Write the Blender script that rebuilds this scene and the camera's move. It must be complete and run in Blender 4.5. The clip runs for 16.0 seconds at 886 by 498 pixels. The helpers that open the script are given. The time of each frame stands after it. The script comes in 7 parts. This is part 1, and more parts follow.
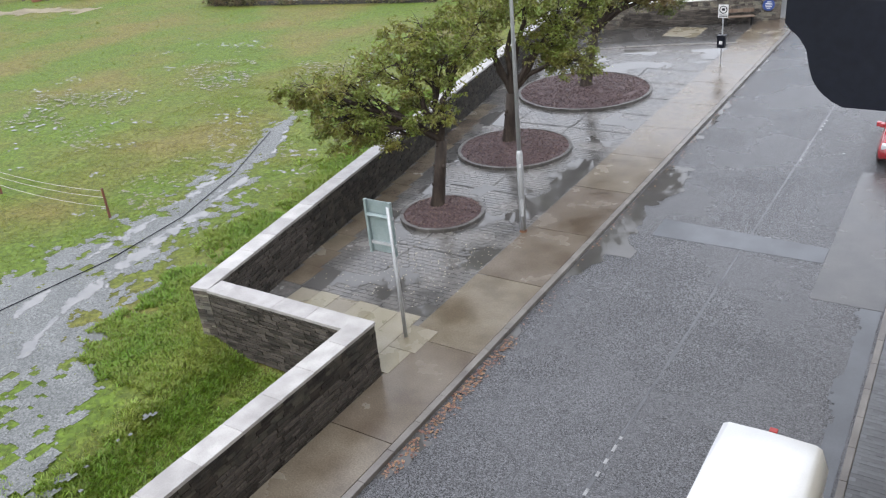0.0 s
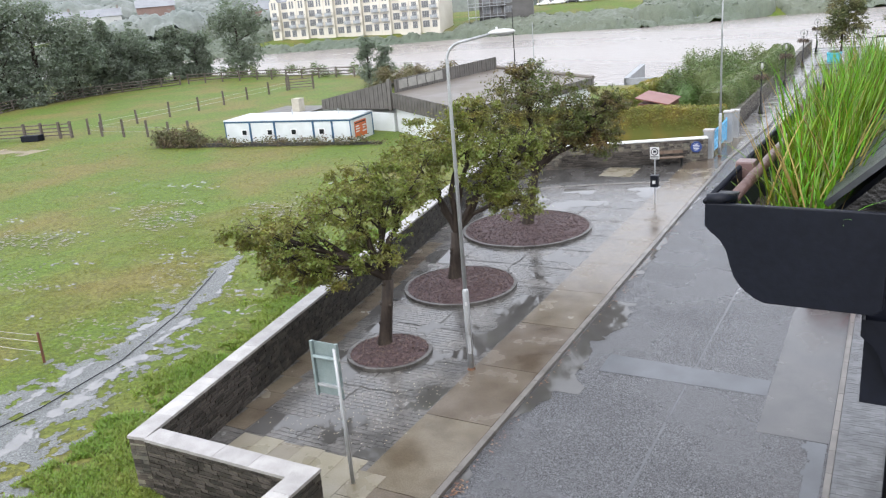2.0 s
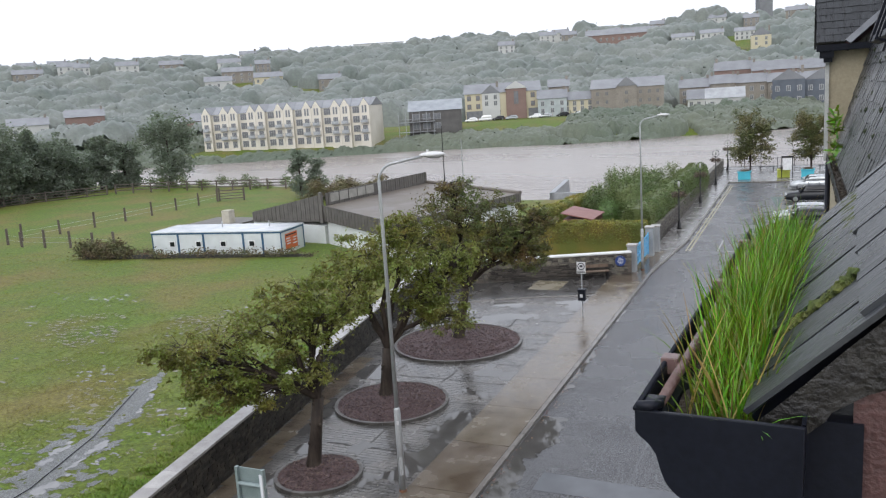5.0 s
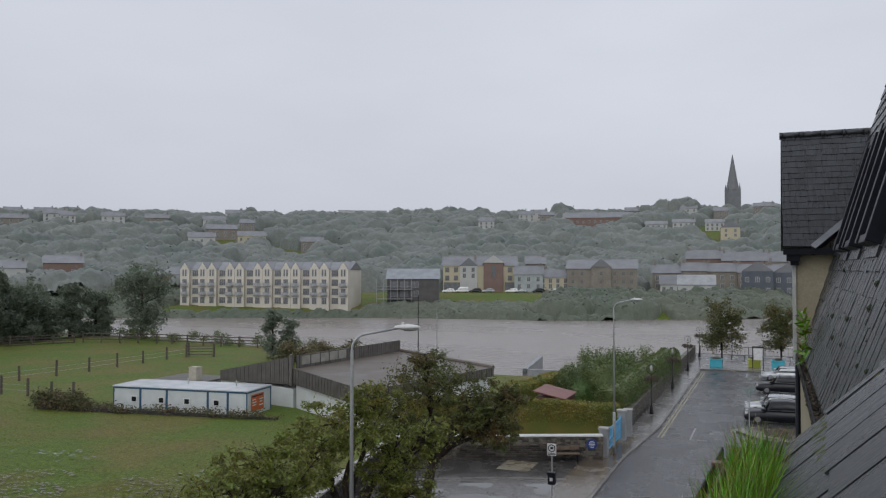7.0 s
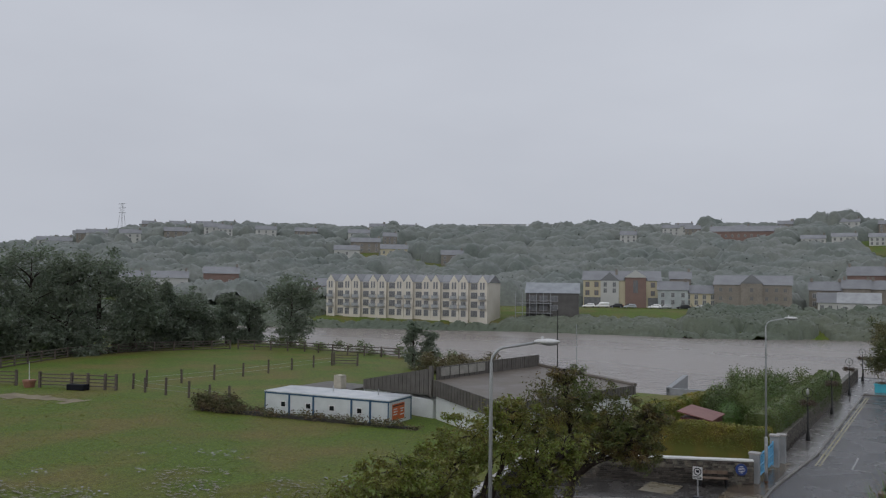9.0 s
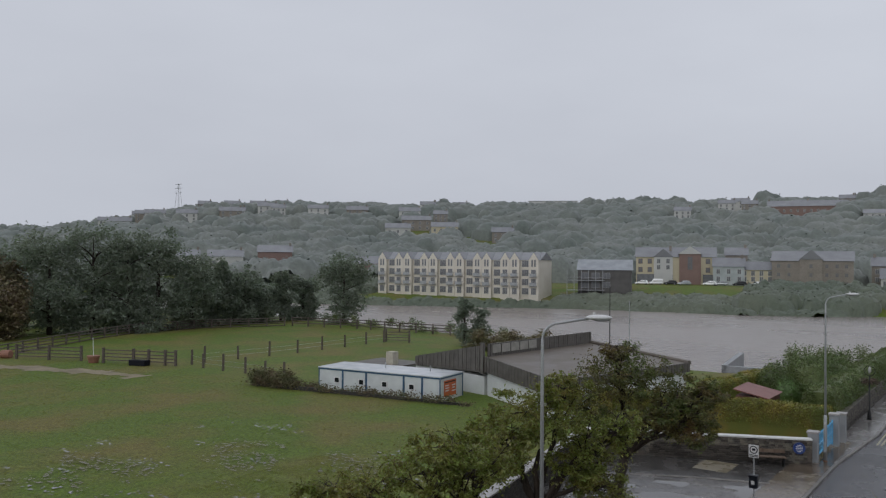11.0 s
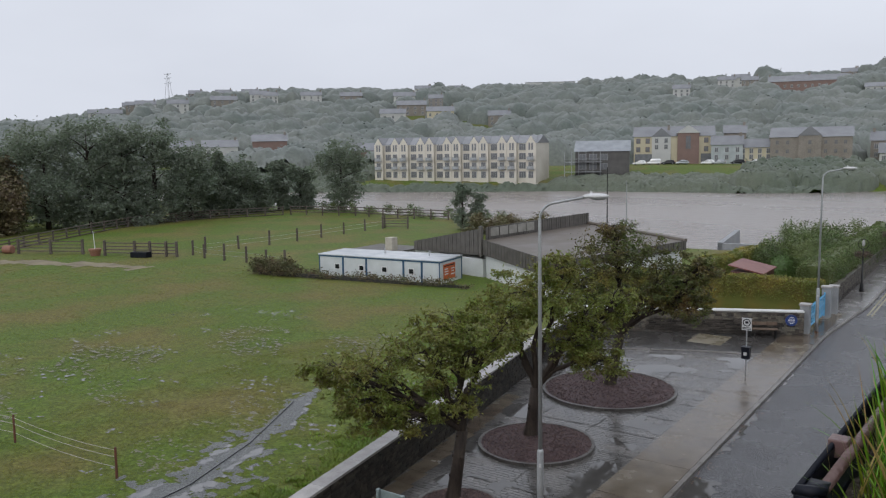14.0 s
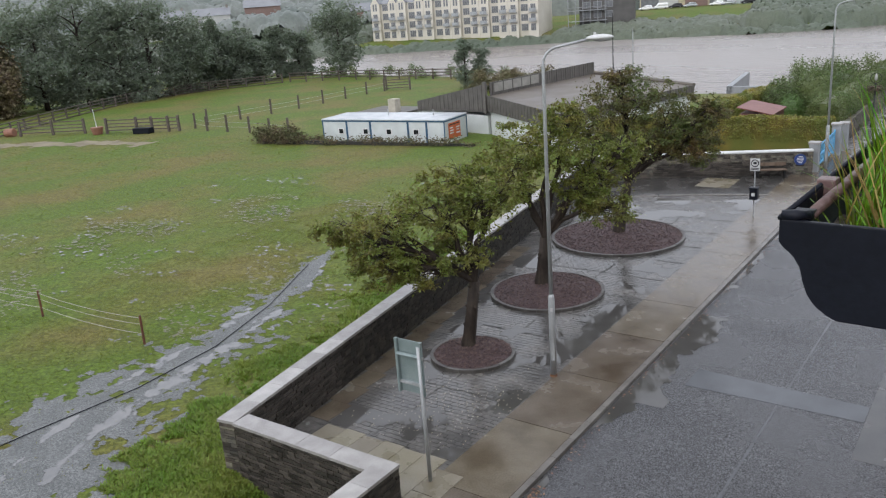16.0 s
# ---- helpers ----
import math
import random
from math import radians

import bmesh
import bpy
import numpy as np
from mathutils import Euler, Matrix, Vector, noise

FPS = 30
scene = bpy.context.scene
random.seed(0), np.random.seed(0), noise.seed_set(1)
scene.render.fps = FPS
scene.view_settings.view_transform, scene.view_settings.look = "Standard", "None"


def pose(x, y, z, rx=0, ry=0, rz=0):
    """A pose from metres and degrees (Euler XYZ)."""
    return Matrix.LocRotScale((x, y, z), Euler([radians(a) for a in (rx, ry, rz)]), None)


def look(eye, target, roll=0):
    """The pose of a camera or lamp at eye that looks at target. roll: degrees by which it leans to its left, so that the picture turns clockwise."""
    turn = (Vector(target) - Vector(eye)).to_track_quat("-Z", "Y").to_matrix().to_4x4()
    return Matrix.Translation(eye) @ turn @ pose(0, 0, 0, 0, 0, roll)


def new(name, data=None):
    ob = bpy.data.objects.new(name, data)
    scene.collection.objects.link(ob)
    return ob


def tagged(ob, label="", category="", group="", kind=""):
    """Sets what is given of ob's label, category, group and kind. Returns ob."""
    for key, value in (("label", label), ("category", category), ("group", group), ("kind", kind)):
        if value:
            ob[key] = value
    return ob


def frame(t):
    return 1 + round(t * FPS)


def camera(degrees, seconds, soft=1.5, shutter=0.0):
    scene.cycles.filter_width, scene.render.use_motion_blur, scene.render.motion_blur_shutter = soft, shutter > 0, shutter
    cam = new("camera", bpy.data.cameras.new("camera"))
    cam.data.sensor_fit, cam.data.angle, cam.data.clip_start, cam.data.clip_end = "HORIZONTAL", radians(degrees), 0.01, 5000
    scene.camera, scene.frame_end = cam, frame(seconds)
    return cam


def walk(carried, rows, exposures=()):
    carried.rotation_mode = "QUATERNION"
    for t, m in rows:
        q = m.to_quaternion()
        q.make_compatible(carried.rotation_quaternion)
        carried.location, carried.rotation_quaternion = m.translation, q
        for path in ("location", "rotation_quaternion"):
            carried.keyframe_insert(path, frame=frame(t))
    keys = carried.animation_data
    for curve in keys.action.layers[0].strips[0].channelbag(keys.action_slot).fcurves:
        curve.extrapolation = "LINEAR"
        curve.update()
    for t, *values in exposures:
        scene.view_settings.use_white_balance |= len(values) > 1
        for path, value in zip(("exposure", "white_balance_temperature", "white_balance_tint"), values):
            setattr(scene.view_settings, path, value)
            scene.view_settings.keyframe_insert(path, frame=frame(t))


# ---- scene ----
# camera and its way, held out of an upper window
cam = camera(57.27, 16.0, soft=1.2)
PATH = [
    (0, (-0.012, 0.080, 10.068), (-10.228, 14.729, 1.065), -5.97),
    (0.5, (-0.014, 0.101, 10.100), (-10.020, 14.953, 1.197), -5.88),
    (1, (-0.008, 0.100, 10.146), (-10.106, 15.587, 2.519), -5.77),
    (1.5, (-0.003, 0.104, 10.171), (-9.903, 16.133, 3.459), -5.51),
    (2, (-0.003, 0.103, 10.198), (-9.510, 16.614, 4.114), -4.98),
    (2.5, (-0.002, 0.098, 10.233), (-9.336, 16.907, 4.723), -4.57),
    (3, (-0.000, 0.101, 10.281), (-9.253, 17.133, 5.352), -4.10),
    (3.2, (-0.001, 0.097, 10.299), (-9.215, 17.204, 5.560), -3.92),
    (5.3, (-0.004, 0.077, 10.452), (-7.994, 18.108, 7.124), -3.60),
    (5.5, (-0.007, 0.059, 10.475), (-7.963, 18.150, 7.403), -3.40),
    (6, (-0.005, 0.099, 10.505), (-7.833, 18.408, 8.636), -2.18),
    (6.5, (-0.003, 0.138, 10.529), (-7.668, 18.604, 10.022), -0.97),
    (7, (-0.002, 0.097, 10.559), (-7.536, 18.617, 11.048), -0.00),
    (7.5, (-0.002, 0.076, 10.573), (-7.413, 18.617, 11.725), 0.54),
    (8, (-0.005, 0.046, 10.576), (-7.435, 18.573, 11.819), 0.65),
    (8.5, (-0.004, 0.050, 10.567), (-9.283, 17.742, 11.512), 0.79),
    (9, (-0.004, 0.054, 10.558), (-10.578, 17.011, 11.362), 0.66),
    (9.5, (-0.003, 0.058, 10.549), (-10.747, 16.910, 11.306), 0.51),
    (9.7, (-0.003, 0.060, 10.546), (-10.971, 16.768, 11.262), 0.46),
    (11.8, (-0.001, 0.076, 10.508), (-11.696, 16.296, 10.112), -0.03),
    (12, (-0.001, 0.078, 10.504), (-11.692, 16.292, 9.853), -0.09),
    (12.5, (-0.001, 0.082, 10.495), (-11.667, 16.276, 9.207), -0.31),
    (13, (-0.000, 0.086, 10.486), (-11.625, 16.288, 8.950), -0.49),
    (13.5, (-0.000, 0.090, 10.477), (-11.563, 16.278, 8.416), -0.88),
    (14, (-0.000, 0.103, 10.439), (-11.489, 16.272, 7.874), -1.03),
    (14.5, (0.005, 0.082, 10.400), (-11.443, 16.176, 7.251), -1.28),
    (15, (0.007, 0.084, 10.353), (-11.394, 16.118, 6.758), -1.89),
    (15.5, (0.039, 0.013, 10.299), (-11.298, 15.709, 5.287), -3.65),
    (16, (0.062, 0.050, 10.220), (-11.296, 15.436, 4.367), -4.33),
]
EXPOSURES = [(0, 1.78), (1.0, 1.93), (1.5, 1.9), (2.5, 1.78), (3.2, 1.5), (5.3, 1.15), (6.0, 0.82), (7.0, 0.28), (8.0, 0.03),
             (9.0, 0.05), (12.0, 0.22), (13.0, 0.38), (14.5, 0.62), (15.5, 0.88), (16.0, 1.1)]
walk(cam, [(t, look(eye, target, roll)) for t, eye, target, roll in PATH], EXPOSURES)
# ---- sky and light ----
world = bpy.data.worlds.new("overcast")
scene.world = world
world.use_nodes = True
wn, wl = world.node_tree.nodes, world.node_tree.links
wn.clear()
w_out = wn.new("ShaderNodeOutputWorld")
w_bg = wn.new("ShaderNodeBackground")
w_sky = wn.new("ShaderNodeTexSky")
w_sky.sky_type = 'NISHITA'
w_sky.sun_disc = False
w_sky.sun_elevation = radians(40)
w_sky.sun_rotation = radians(200)
w_sky.dust_density = 6.0
w_sky.air_density = 1.2
# a closed cloud deck: the clear sky's own light, greyed, under a soft grey veil
w_hsv = wn.new("ShaderNodeHueSaturation")
w_hsv.inputs["Saturation"].default_value = 0.12
w_coord = wn.new("ShaderNodeTexCoord")
w_noise = wn.new("ShaderNodeTexNoise")
w_noise.inputs["Scale"].default_value = 1.6
w_noise.inputs["Detail"].default_value = 5.0
w_map = wn.new("ShaderNodeMapping")
w_map.inputs["Scale"].default_value = (1.0, 1.0, 3.0)
w_ramp = wn.new("ShaderNodeValToRGB")
w_ramp.color_ramp.elements[0].position, w_ramp.color_ramp.elements[0].color = 0.3, (4.65, 4.92, 5.6, 1)
w_ramp.color_ramp.elements[1].position, w_ramp.color_ramp.elements[1].color = 0.75, (5.5, 5.8, 6.5, 1)
w_mix = wn.new("ShaderNodeMix")
w_mix.data_type = 'RGBA'
w_mix.inputs["Factor"].default_value = 0.88
wl.new(w_coord.outputs["Generated"], w_map.inputs["Vector"])
wl.new(w_map.outputs["Vector"], w_noise.inputs["Vector"])
wl.new(w_noise.outputs["Fac"], w_ramp.inputs["Fac"])
wl.new(w_sky.outputs["Color"], w_hsv.inputs["Color"])
wl.new(w_hsv.outputs["Color"], w_mix.inputs["A"])
wl.new(w_ramp.outputs["Color"], w_mix.inputs["B"])
# an overcast sky is brightest overhead
w_sep = wn.new("ShaderNodeSeparateXYZ")
w_rise = wn.new("ShaderNodeMapRange")
w_rise.inputs["From Min"].default_value, w_rise.inputs["From Max"].default_value = 0.12, 0.9
w_rise.inputs["To Min"].default_value, w_rise.inputs["To Max"].default_value = 1.0, 1.2
wl.new(w_coord.outputs["Generated"], w_sep.inputs["Vector"])
wl.new(w_sep.outputs["Z"], w_rise.inputs["Value"])
w_mul = wn.new("ShaderNodeVectorMath")
w_mul.operation = 'SCALE'
wl.new(w_mix.outputs["Result"], w_mul.inputs[0])
wl.new(w_rise.outputs["Result"], w_mul.inputs["Scale"])
wl.new(w_mul.outputs["Vector"], w_bg.inputs["Color"])
w_bg.inputs["Strength"].default_value = 0.1
wl.new(w_bg.outputs["Background"], w_out.inputs["Surface"])

sun_data = bpy.data.lights.new("sun", 'SUN')
sun_data.energy, sun_data.angle, sun_data.color = 0.35, radians(40), (1.0, 0.98, 0.95)
sun = new("sun", sun_data)
sun.matrix_world = pose(0, 0, 60, 50, 0, 20)

# ---- materials ----
MATS = {}


def mat(name, c1, c2=None, scale=2.0, rough=0.6, rough2=None, bump=0.0, bscale=40.0, metal=0.0, rnd=0.0, island=0.0,
        coat=0.0, stretch=(1, 1, 1), contrast=(0.35, 0.65), grain=0.12, trans=0.0, spec=0.5, haze_sheen=0.0):
    """A worn surface: two colours mixed by broad noise, a fine grain over them, gloss that varies, fine relief."""
    if name in MATS:
        return MATS[name]
    m = bpy.data.materials.new(name)
    m.use_nodes = True
    n, l = m.node_tree.nodes, m.node_tree.links
    b = n["Principled BSDF"]
    c2 = c2 or tuple(v * 0.75 for v in c1)
    tc = n.new("ShaderNodeTexCoord")
    mp = n.new("ShaderNodeMapping")
    mp.inputs["Scale"].default_value = stretch
    l.new(tc.outputs["Object"], mp.inputs["Vector"])
    big = n.new("ShaderNodeTexNoise")
    big.inputs["Scale"].default_value, big.inputs["Detail"].default_value = scale, 6.0
    l.new(mp.outputs["Vector"], big.inputs["Vector"])
    rp = n.new("ShaderNodeMapRange")
    rp.inputs["From Min"].default_value, rp.inputs["From Max"].default_value = contrast
    l.new(big.outputs["Fac"], rp.inputs["Value"])
    mx = n.new("ShaderNodeMix")
    mx.data_type = 'RGBA'
    mx.inputs["A"].default_value, mx.inputs["B"].default_value = (*c1, 1), (*c2, 1)
    l.new(rp.outputs["Result"], mx.inputs["Factor"])
    fine = n.new("ShaderNodeTexNoise")
    fine.inputs["Scale"].default_value, fine.inputs["Detail"].default_value = bscale, 4.0
    l.new(mp.outputs["Vector"], fine.inputs["Vector"])
    gr = n.new("ShaderNodeMapRange")
    gr.inputs["To Min"].default_value, gr.inputs["To Max"].default_value = 1 - 2 * grain, 1 + 2 * grain
    l.new(fine.outputs["Fac"], gr.inputs["Value"])
    hs = n.new("ShaderNodeHueSaturation")
    l.new(mx.outputs["Result"], hs.inputs["Color"])
    value = gr.outputs["Result"]
    for amount, node, socket in ((rnd, "ShaderNodeObjectInfo", "Random"), (island, "ShaderNodeNewGeometry", "Random Per Island")):
        if amount:
            src = n.new(node)
            r2 = n.new("ShaderNodeMapRange")
            r2.inputs["To Min"].default_value, r2.inputs["To Max"].default_value = 1 - amount, 1 + amount
            l.new(src.outputs[socket], r2.inputs["Value"])
            mul = n.new("ShaderNodeMath")
            mul.operation = 'MULTIPLY'
            l.new(value, mul.inputs[0])
            l.new(r2.outputs["Result"], mul.inputs[1])
            value = mul.outputs[0]
            r3 = n.new("ShaderNodeMapRange")
            r3.inputs["To Min"].default_value, r3.inputs["To Max"].default_value = 0.5 - amount * 0.06, 0.5 + amount * 0.06
            l.new(src.outputs[socket], r3.inputs["Value"])
            l.new(r3.outputs["Result"], hs.inputs["Hue"])
    l.new(value, hs.inputs["Value"])
    l.new(hs.outputs["Color"], b.inputs["Base Color"])
    if rough2 is None:
        b.inputs["Roughness"].default_value = rough
    else:
        rr = n.new("ShaderNodeMapRange")
        rr.inputs["From Min"].default_value, rr.inputs["From Max"].default_value = contrast
        rr.inputs["To Min"].default_value, rr.inputs["To Max"].default_value = rough, rough2
        l.new(big.outputs["Fac"], rr.inputs["Value"])
        l.new(rr.outputs["Result"], b.inputs["Roughness"])
    b.inputs["Metallic"].default_value = metal
    b.inputs["Coat Weight"].default_value = coat
    b.inputs["Coat Roughness"].default_value = 0.08
    b.inputs["Specular IOR Level"].default_value = spec
    # Sheen here is a bluish pale veil standing in for haze on distant foliage
    b.inputs["Sheen Weight"].default_value, b.inputs["Sheen Roughness"].default_value = haze_sheen, 0.9
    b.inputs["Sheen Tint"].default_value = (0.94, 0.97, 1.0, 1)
    if bump:
        bp = n.new("ShaderNodeBump")
        bp.inputs["Strength"].default_value, bp.inputs["Distance"].default_value = min(bump, 1.0), 0.02
        l.new(fine.outputs["Fac"], bp.inputs["Height"])
        l.new(bp.outputs["Normal"], b.inputs["Normal"])
    if trans:
        tr = n.new("ShaderNodeBsdfTranslucent")
        l.new(hs.outputs["Color"], tr.inputs["Color"])
        ms = n.new("ShaderNodeMixShader")
        ms.inputs["Fac"].default_value = trans
        l.new(b.outputs["BSDF"], ms.inputs[1])
        l.new(tr.outputs["BSDF"], ms.inputs[2])
        l.new(ms.outputs["Shader"], n["Material Output"].inputs["Surface"])
    MATS[name] = m
    return m


# ---- mesh helpers ----
def box(bm, x0, x1, y0, y1, z0, z1, m=None):
    vs = [bm.verts.new((x, y, z)) for z in (z0, z1) for y in (y0, y1) for x in (x0, x1)]
    if m is not None:
        for v in vs:
            v.co = m @ v.co
    for f in ((0, 2, 3, 1), (4, 5, 7, 6), (0, 1, 5, 4), (2, 6, 7, 3), (0, 4, 6, 2), (1, 3, 7, 5)):
        bm.faces.new([vs[i] for i in f])
    return vs


def tube(bm, pts, radii, seg=8, cap=True):
    """A round tapering tube along pts."""
    rings = []
    pts = [Vector(p) for p in pts]
    for i, p in enumerate(pts):
        d = (pts[min(i + 1, len(pts) - 1)] - pts[max(i - 1, 0)]).normalized()
        a = d.orthogonal().normalized() if abs(d.z) < 0.99 else Vector((1, 0, 0))
        if abs(d.z) < 0.99:
            a = d.cross(Vector((0, 0, 1))).normalized()
        b = d.cross(a)
        rings.append([bm.verts.new(p + radii[i] * (math.cos(2 * math.pi * k / seg) * a + math.sin(2 * math.pi * k / seg) * b)) for k in range(seg)])
    for r0, r1 in zip(rings, rings[1:]):
        for k in range(seg):
            bm.faces.new((r0[k], r0[(k + 1) % seg], r1[(k + 1) % seg], r1[k]))
    if cap:
        bm.faces.new(rings[0][::-1])
        bm.faces.new(rings[-1])


def prism(bm, outline, z0, z1, m=None):
    """An upright slab from a plan outline, anticlockwise."""
    lo = [bm.verts.new((x, y, z0)) for x, y in outline]
    hi = [bm.verts.new((x, y, z1)) for x, y in outline]
    if m is not None:
        for v in lo + hi:
            v.co = m @ v.co
    k = len(outline)
    for i in range(k):
        bm.faces.new((lo[i], lo[(i + 1) % k], hi[(i + 1) % k], hi[i]))
    bm.faces.new(lo[::-1])
    bm.faces.new(hi)


def mesh_of(name, bm, material, smooth=False, bevel=0.0):
    if bevel:
        bmesh.ops.bevel(bm, geom=bm.edges[:], offset=bevel, segments=2, affect='EDGES', profile=0.6, clamp_overlap=True)
    bmesh.ops.recalc_face_normals(bm, faces=bm.faces[:])
    me = bpy.data.meshes.new(name)
    bm.to_mesh(me)
    bm.free()
    me.materials.append(material)
    if smooth:
        me.polygons.foreach_set("use_smooth", [True] * len(me.polygons))
    return me


def part(name, bm, material, parent=None, label="", smooth=False, bevel=0.0):
    ob = new(name, mesh_of(name, bm, material, smooth, bevel))
    ob.parent = parent
    if label:
        ob["label"] = label
    return ob


def thing(name, label, category, at=(0, 0, 0), turn=0.0, group="", kind=""):
    ob = new(name)
    ob.empty_display_size = 0.1
    ob.matrix_world = pose(*at, 0, 0, turn)
    return tagged(ob, label, category, group, kind)


def boxes(name, dims, material, parent=None, label="", bevel=0.0):
    bm = bmesh.new()
    for d in dims:
        box(bm, *d)
    return part(name, bm, material, parent, label, bevel=bevel)


def structure(name, bm, material, label, category="", smooth=False):
    return tagged(part(name, bm, material, None, label, smooth), kind="structure", category=category or name.split("_")[0])


def lerp(a, b, t):
    return a + (b - a) * t


def step(a, b, v):
    t = np.clip((v - a) / (b - a), 0, 1)
    return t * t * (3 - 2 * t)
# ---- ground: one sheet from the field, under the river, up the far hill ----
NEAR_X = (-900, -400, -150, -135, -115, -88, -70, -58, -45, -27, -12, -9.4, 40, 900)
NEAR_Y = (60, 95, 112, 113, 111, 107, 103.5, 100, 90, 86, 88, 106.5, 106.5, 106.5)
FAR_X = (-900, -500, -300, -193, -160, -125, -109, -95, -80, -52, -15, 4, 60, 900)
FAR_Y = (160, 160, 156, 165, 177, 191, 198, 203, 205, 209, 228, 246, 262, 330)


def height(x, y):
    near, far = np.interp(x, NEAR_X, NEAR_Y), np.interp(x, FAR_X, FAR_Y)
    r = np.hypot(x, y)
    bearing = np.degrees(np.arctan2(-x, np.maximum(y, 1)))
    crest = np.interp(bearing, (-30, 0, 10, 20, 45, 52, 61, 80), (44, 46, 44, 43, 42, 40, 22, 14))
    z = -0.07 - 0.55 * step(35, 75, r) + 0 * x
    z = z + (-5.2 - z) * step(-2.5, 1.0, y - near)
    rise = 4.6 * step(-2, 9, y - far) + 3.2 * step(8, 40, y - far)
    hill = (crest - 2) * step(290, 600, r) ** 0.85 - 14 * step(640, 1500, r)
    z = z + rise + np.where(y > far, hill, 0.0) * step(15, 60, y - far)
    # the made ground of street and plaza is cut in
    cut = step(-19.5, -17.5, x + 0.173 * (y - 40) * (y < 46)) * step(48.5, 46.5, y) + step(-9.6, -8.9, x)
    z = np.where(y < 108, z - 0.5 * np.clip(cut, 0, 1) * (z > -1), z)
    return z


def spaced(*runs):
    out = []
    for a, b, s in runs:
        out += list(np.arange(a, b, s))
    return np.array(out + [runs[-1][1]])


gx = spaced((-1600, -400, 60), (-400, -140, 13), (-140, -24, 2.5), (-24, 4, 1.0), (4, 60, 7), (60, 400, 34), (400, 1400, 100))
gy = spaced((-200, -20, 30), (-20, 52, 1.5), (52, 270, 2.5), (270, 660, 10), (660, 2200, 110))
GX, GY = np.meshgrid(gx, gy)
GZ = height(GX, GY)
verts = np.stack([GX.ravel(), GY.ravel(), GZ.ravel()], 1)
nx, ny = len(gx), len(gy)
idx = np.arange(nx * ny).reshape(ny, nx)
quads = np.stack([idx[:-1, :-1], idx[:-1, 1:], idx[1:, 1:], idx[1:, :-1]], -1).reshape(-1, 4)
ground_mesh = bpy.data.meshes.new("ground")
ground_mesh.from_pydata(verts.tolist(), [], quads.tolist())
ground_mesh.polygons.foreach_set("use_smooth", [True] * len(ground_mesh.polygons))
M_GRASS = mat("meadow", (0.08, 0.122, 0.012), (0.132, 0.116, 0.03), 0.16, 0.75, bump=0.9, bscale=9.0, grain=0.45, contrast=(0.42, 0.66), spec=0.3)
ground_mesh.materials.append(M_GRASS)
tagged(new("ground", ground_mesh), "rough wet green meadow with worn brown patches", "ground", kind="structure")

M_WATER = mat("river_water", (0.225, 0.195, 0.178), (0.265, 0.235, 0.215), 0.02, 0.22, 0.34, bump=0.8, bscale=0.7, stretch=(0.45, 1.3, 1), grain=0.06)
bm = bmesh.new()
w = [bm.verts.new(p) for p in ((-1400, 40, -3), (1300, 40, -3), (1300, 420, -3), (-1400, 420, -3))]
bm.faces.new(w)
M_WATER.node_tree.nodes["Bump"].inputs["Distance"].default_value = 0.4
structure("water", bm, M_WATER, "broad brown river, ruffled by rain", "river")

# ---- street ----
def speckle(material, scale, low, high):
    """Fine chips of lighter and darker stone or leaf over a surface."""
    n, l = material.node_tree.nodes, material.node_tree.links
    hue = next(q for q in n if q.type == 'HUE_SAT')
    old = hue.inputs["Value"].links[0].from_socket
    tc = n.new("ShaderNodeTexCoord")
    vo = n.new("ShaderNodeTexVoronoi")
    vo.inputs["Scale"].default_value = scale
    sp = n.new("ShaderNodeSeparateColor")
    mr = n.new("ShaderNodeMapRange")
    mr.inputs["To Min"].default_value, mr.inputs["To Max"].default_value = low, high
    mu = n.new("ShaderNodeMath")
    mu.operation = 'MULTIPLY'
    l.new(tc.outputs["Object"], vo.inputs["Vector"])
    l.new(vo.outputs["Color"], sp.inputs["Color"])
    l.new(sp.outputs["Red"], mr.inputs["Value"])
    l.new(old, mu.inputs[0])
    l.new(mr.outputs["Result"], mu.inputs[1])
    l.new(mu.outputs[0], hue.inputs["Value"])


speckle(M_GRASS, 7.0, 0.75, 1.25)
M_ASPHALT = mat("wet_asphalt", (0.058, 0.058, 0.062), (0.085, 0.085, 0.09), 0.3, 0.18, 0.34, bump=1.0, bscale=38, grain=0.55)
speckle(M_ASPHALT, 55.0, 0.1, 1.9)
M_PATH = mat("wet_concrete", (0.085, 0.065, 0.046), (0.145, 0.12, 0.09), 0.9, 0.07, 0.3, bump=0.2, bscale=30, rnd=0.15, grain=0.25)
M_KERB = mat("kerb_stone", (0.10, 0.088, 0.078), (0.16, 0.145, 0.13), 1.5, 0.3, bump=0.2, bscale=30, rnd=0.15)
M_PLAZA = mat("wet_cobble_print", (0.075, 0.072, 0.07), (0.14, 0.13, 0.12), 0.9, 0.07, 0.3, bump=0.5, bscale=7, grain=0.25)
bm = bmesh.new()
prism(bm, ((-7.85, -30), (-0.7, -30), (-0.7, 56), (4.6, 58), (4.6, 89.9), (-7.1, 89.9), (-7.1, 56), (-7.86, 46)), -0.4, -0.1)
structure("road", bm, M_ASPHALT, "wet grey asphalt street with shallow puddles", "road")
bm = bmesh.new()
prism(bm, ((-9.6, 11.1), (-9.6, 47), (-19.7, 41), (-14.4, 11.1)), -0.4, -0.006)
structure("plaza_floor", bm, M_PLAZA, "wet dark paved plaza with cracked joints", "plaza")
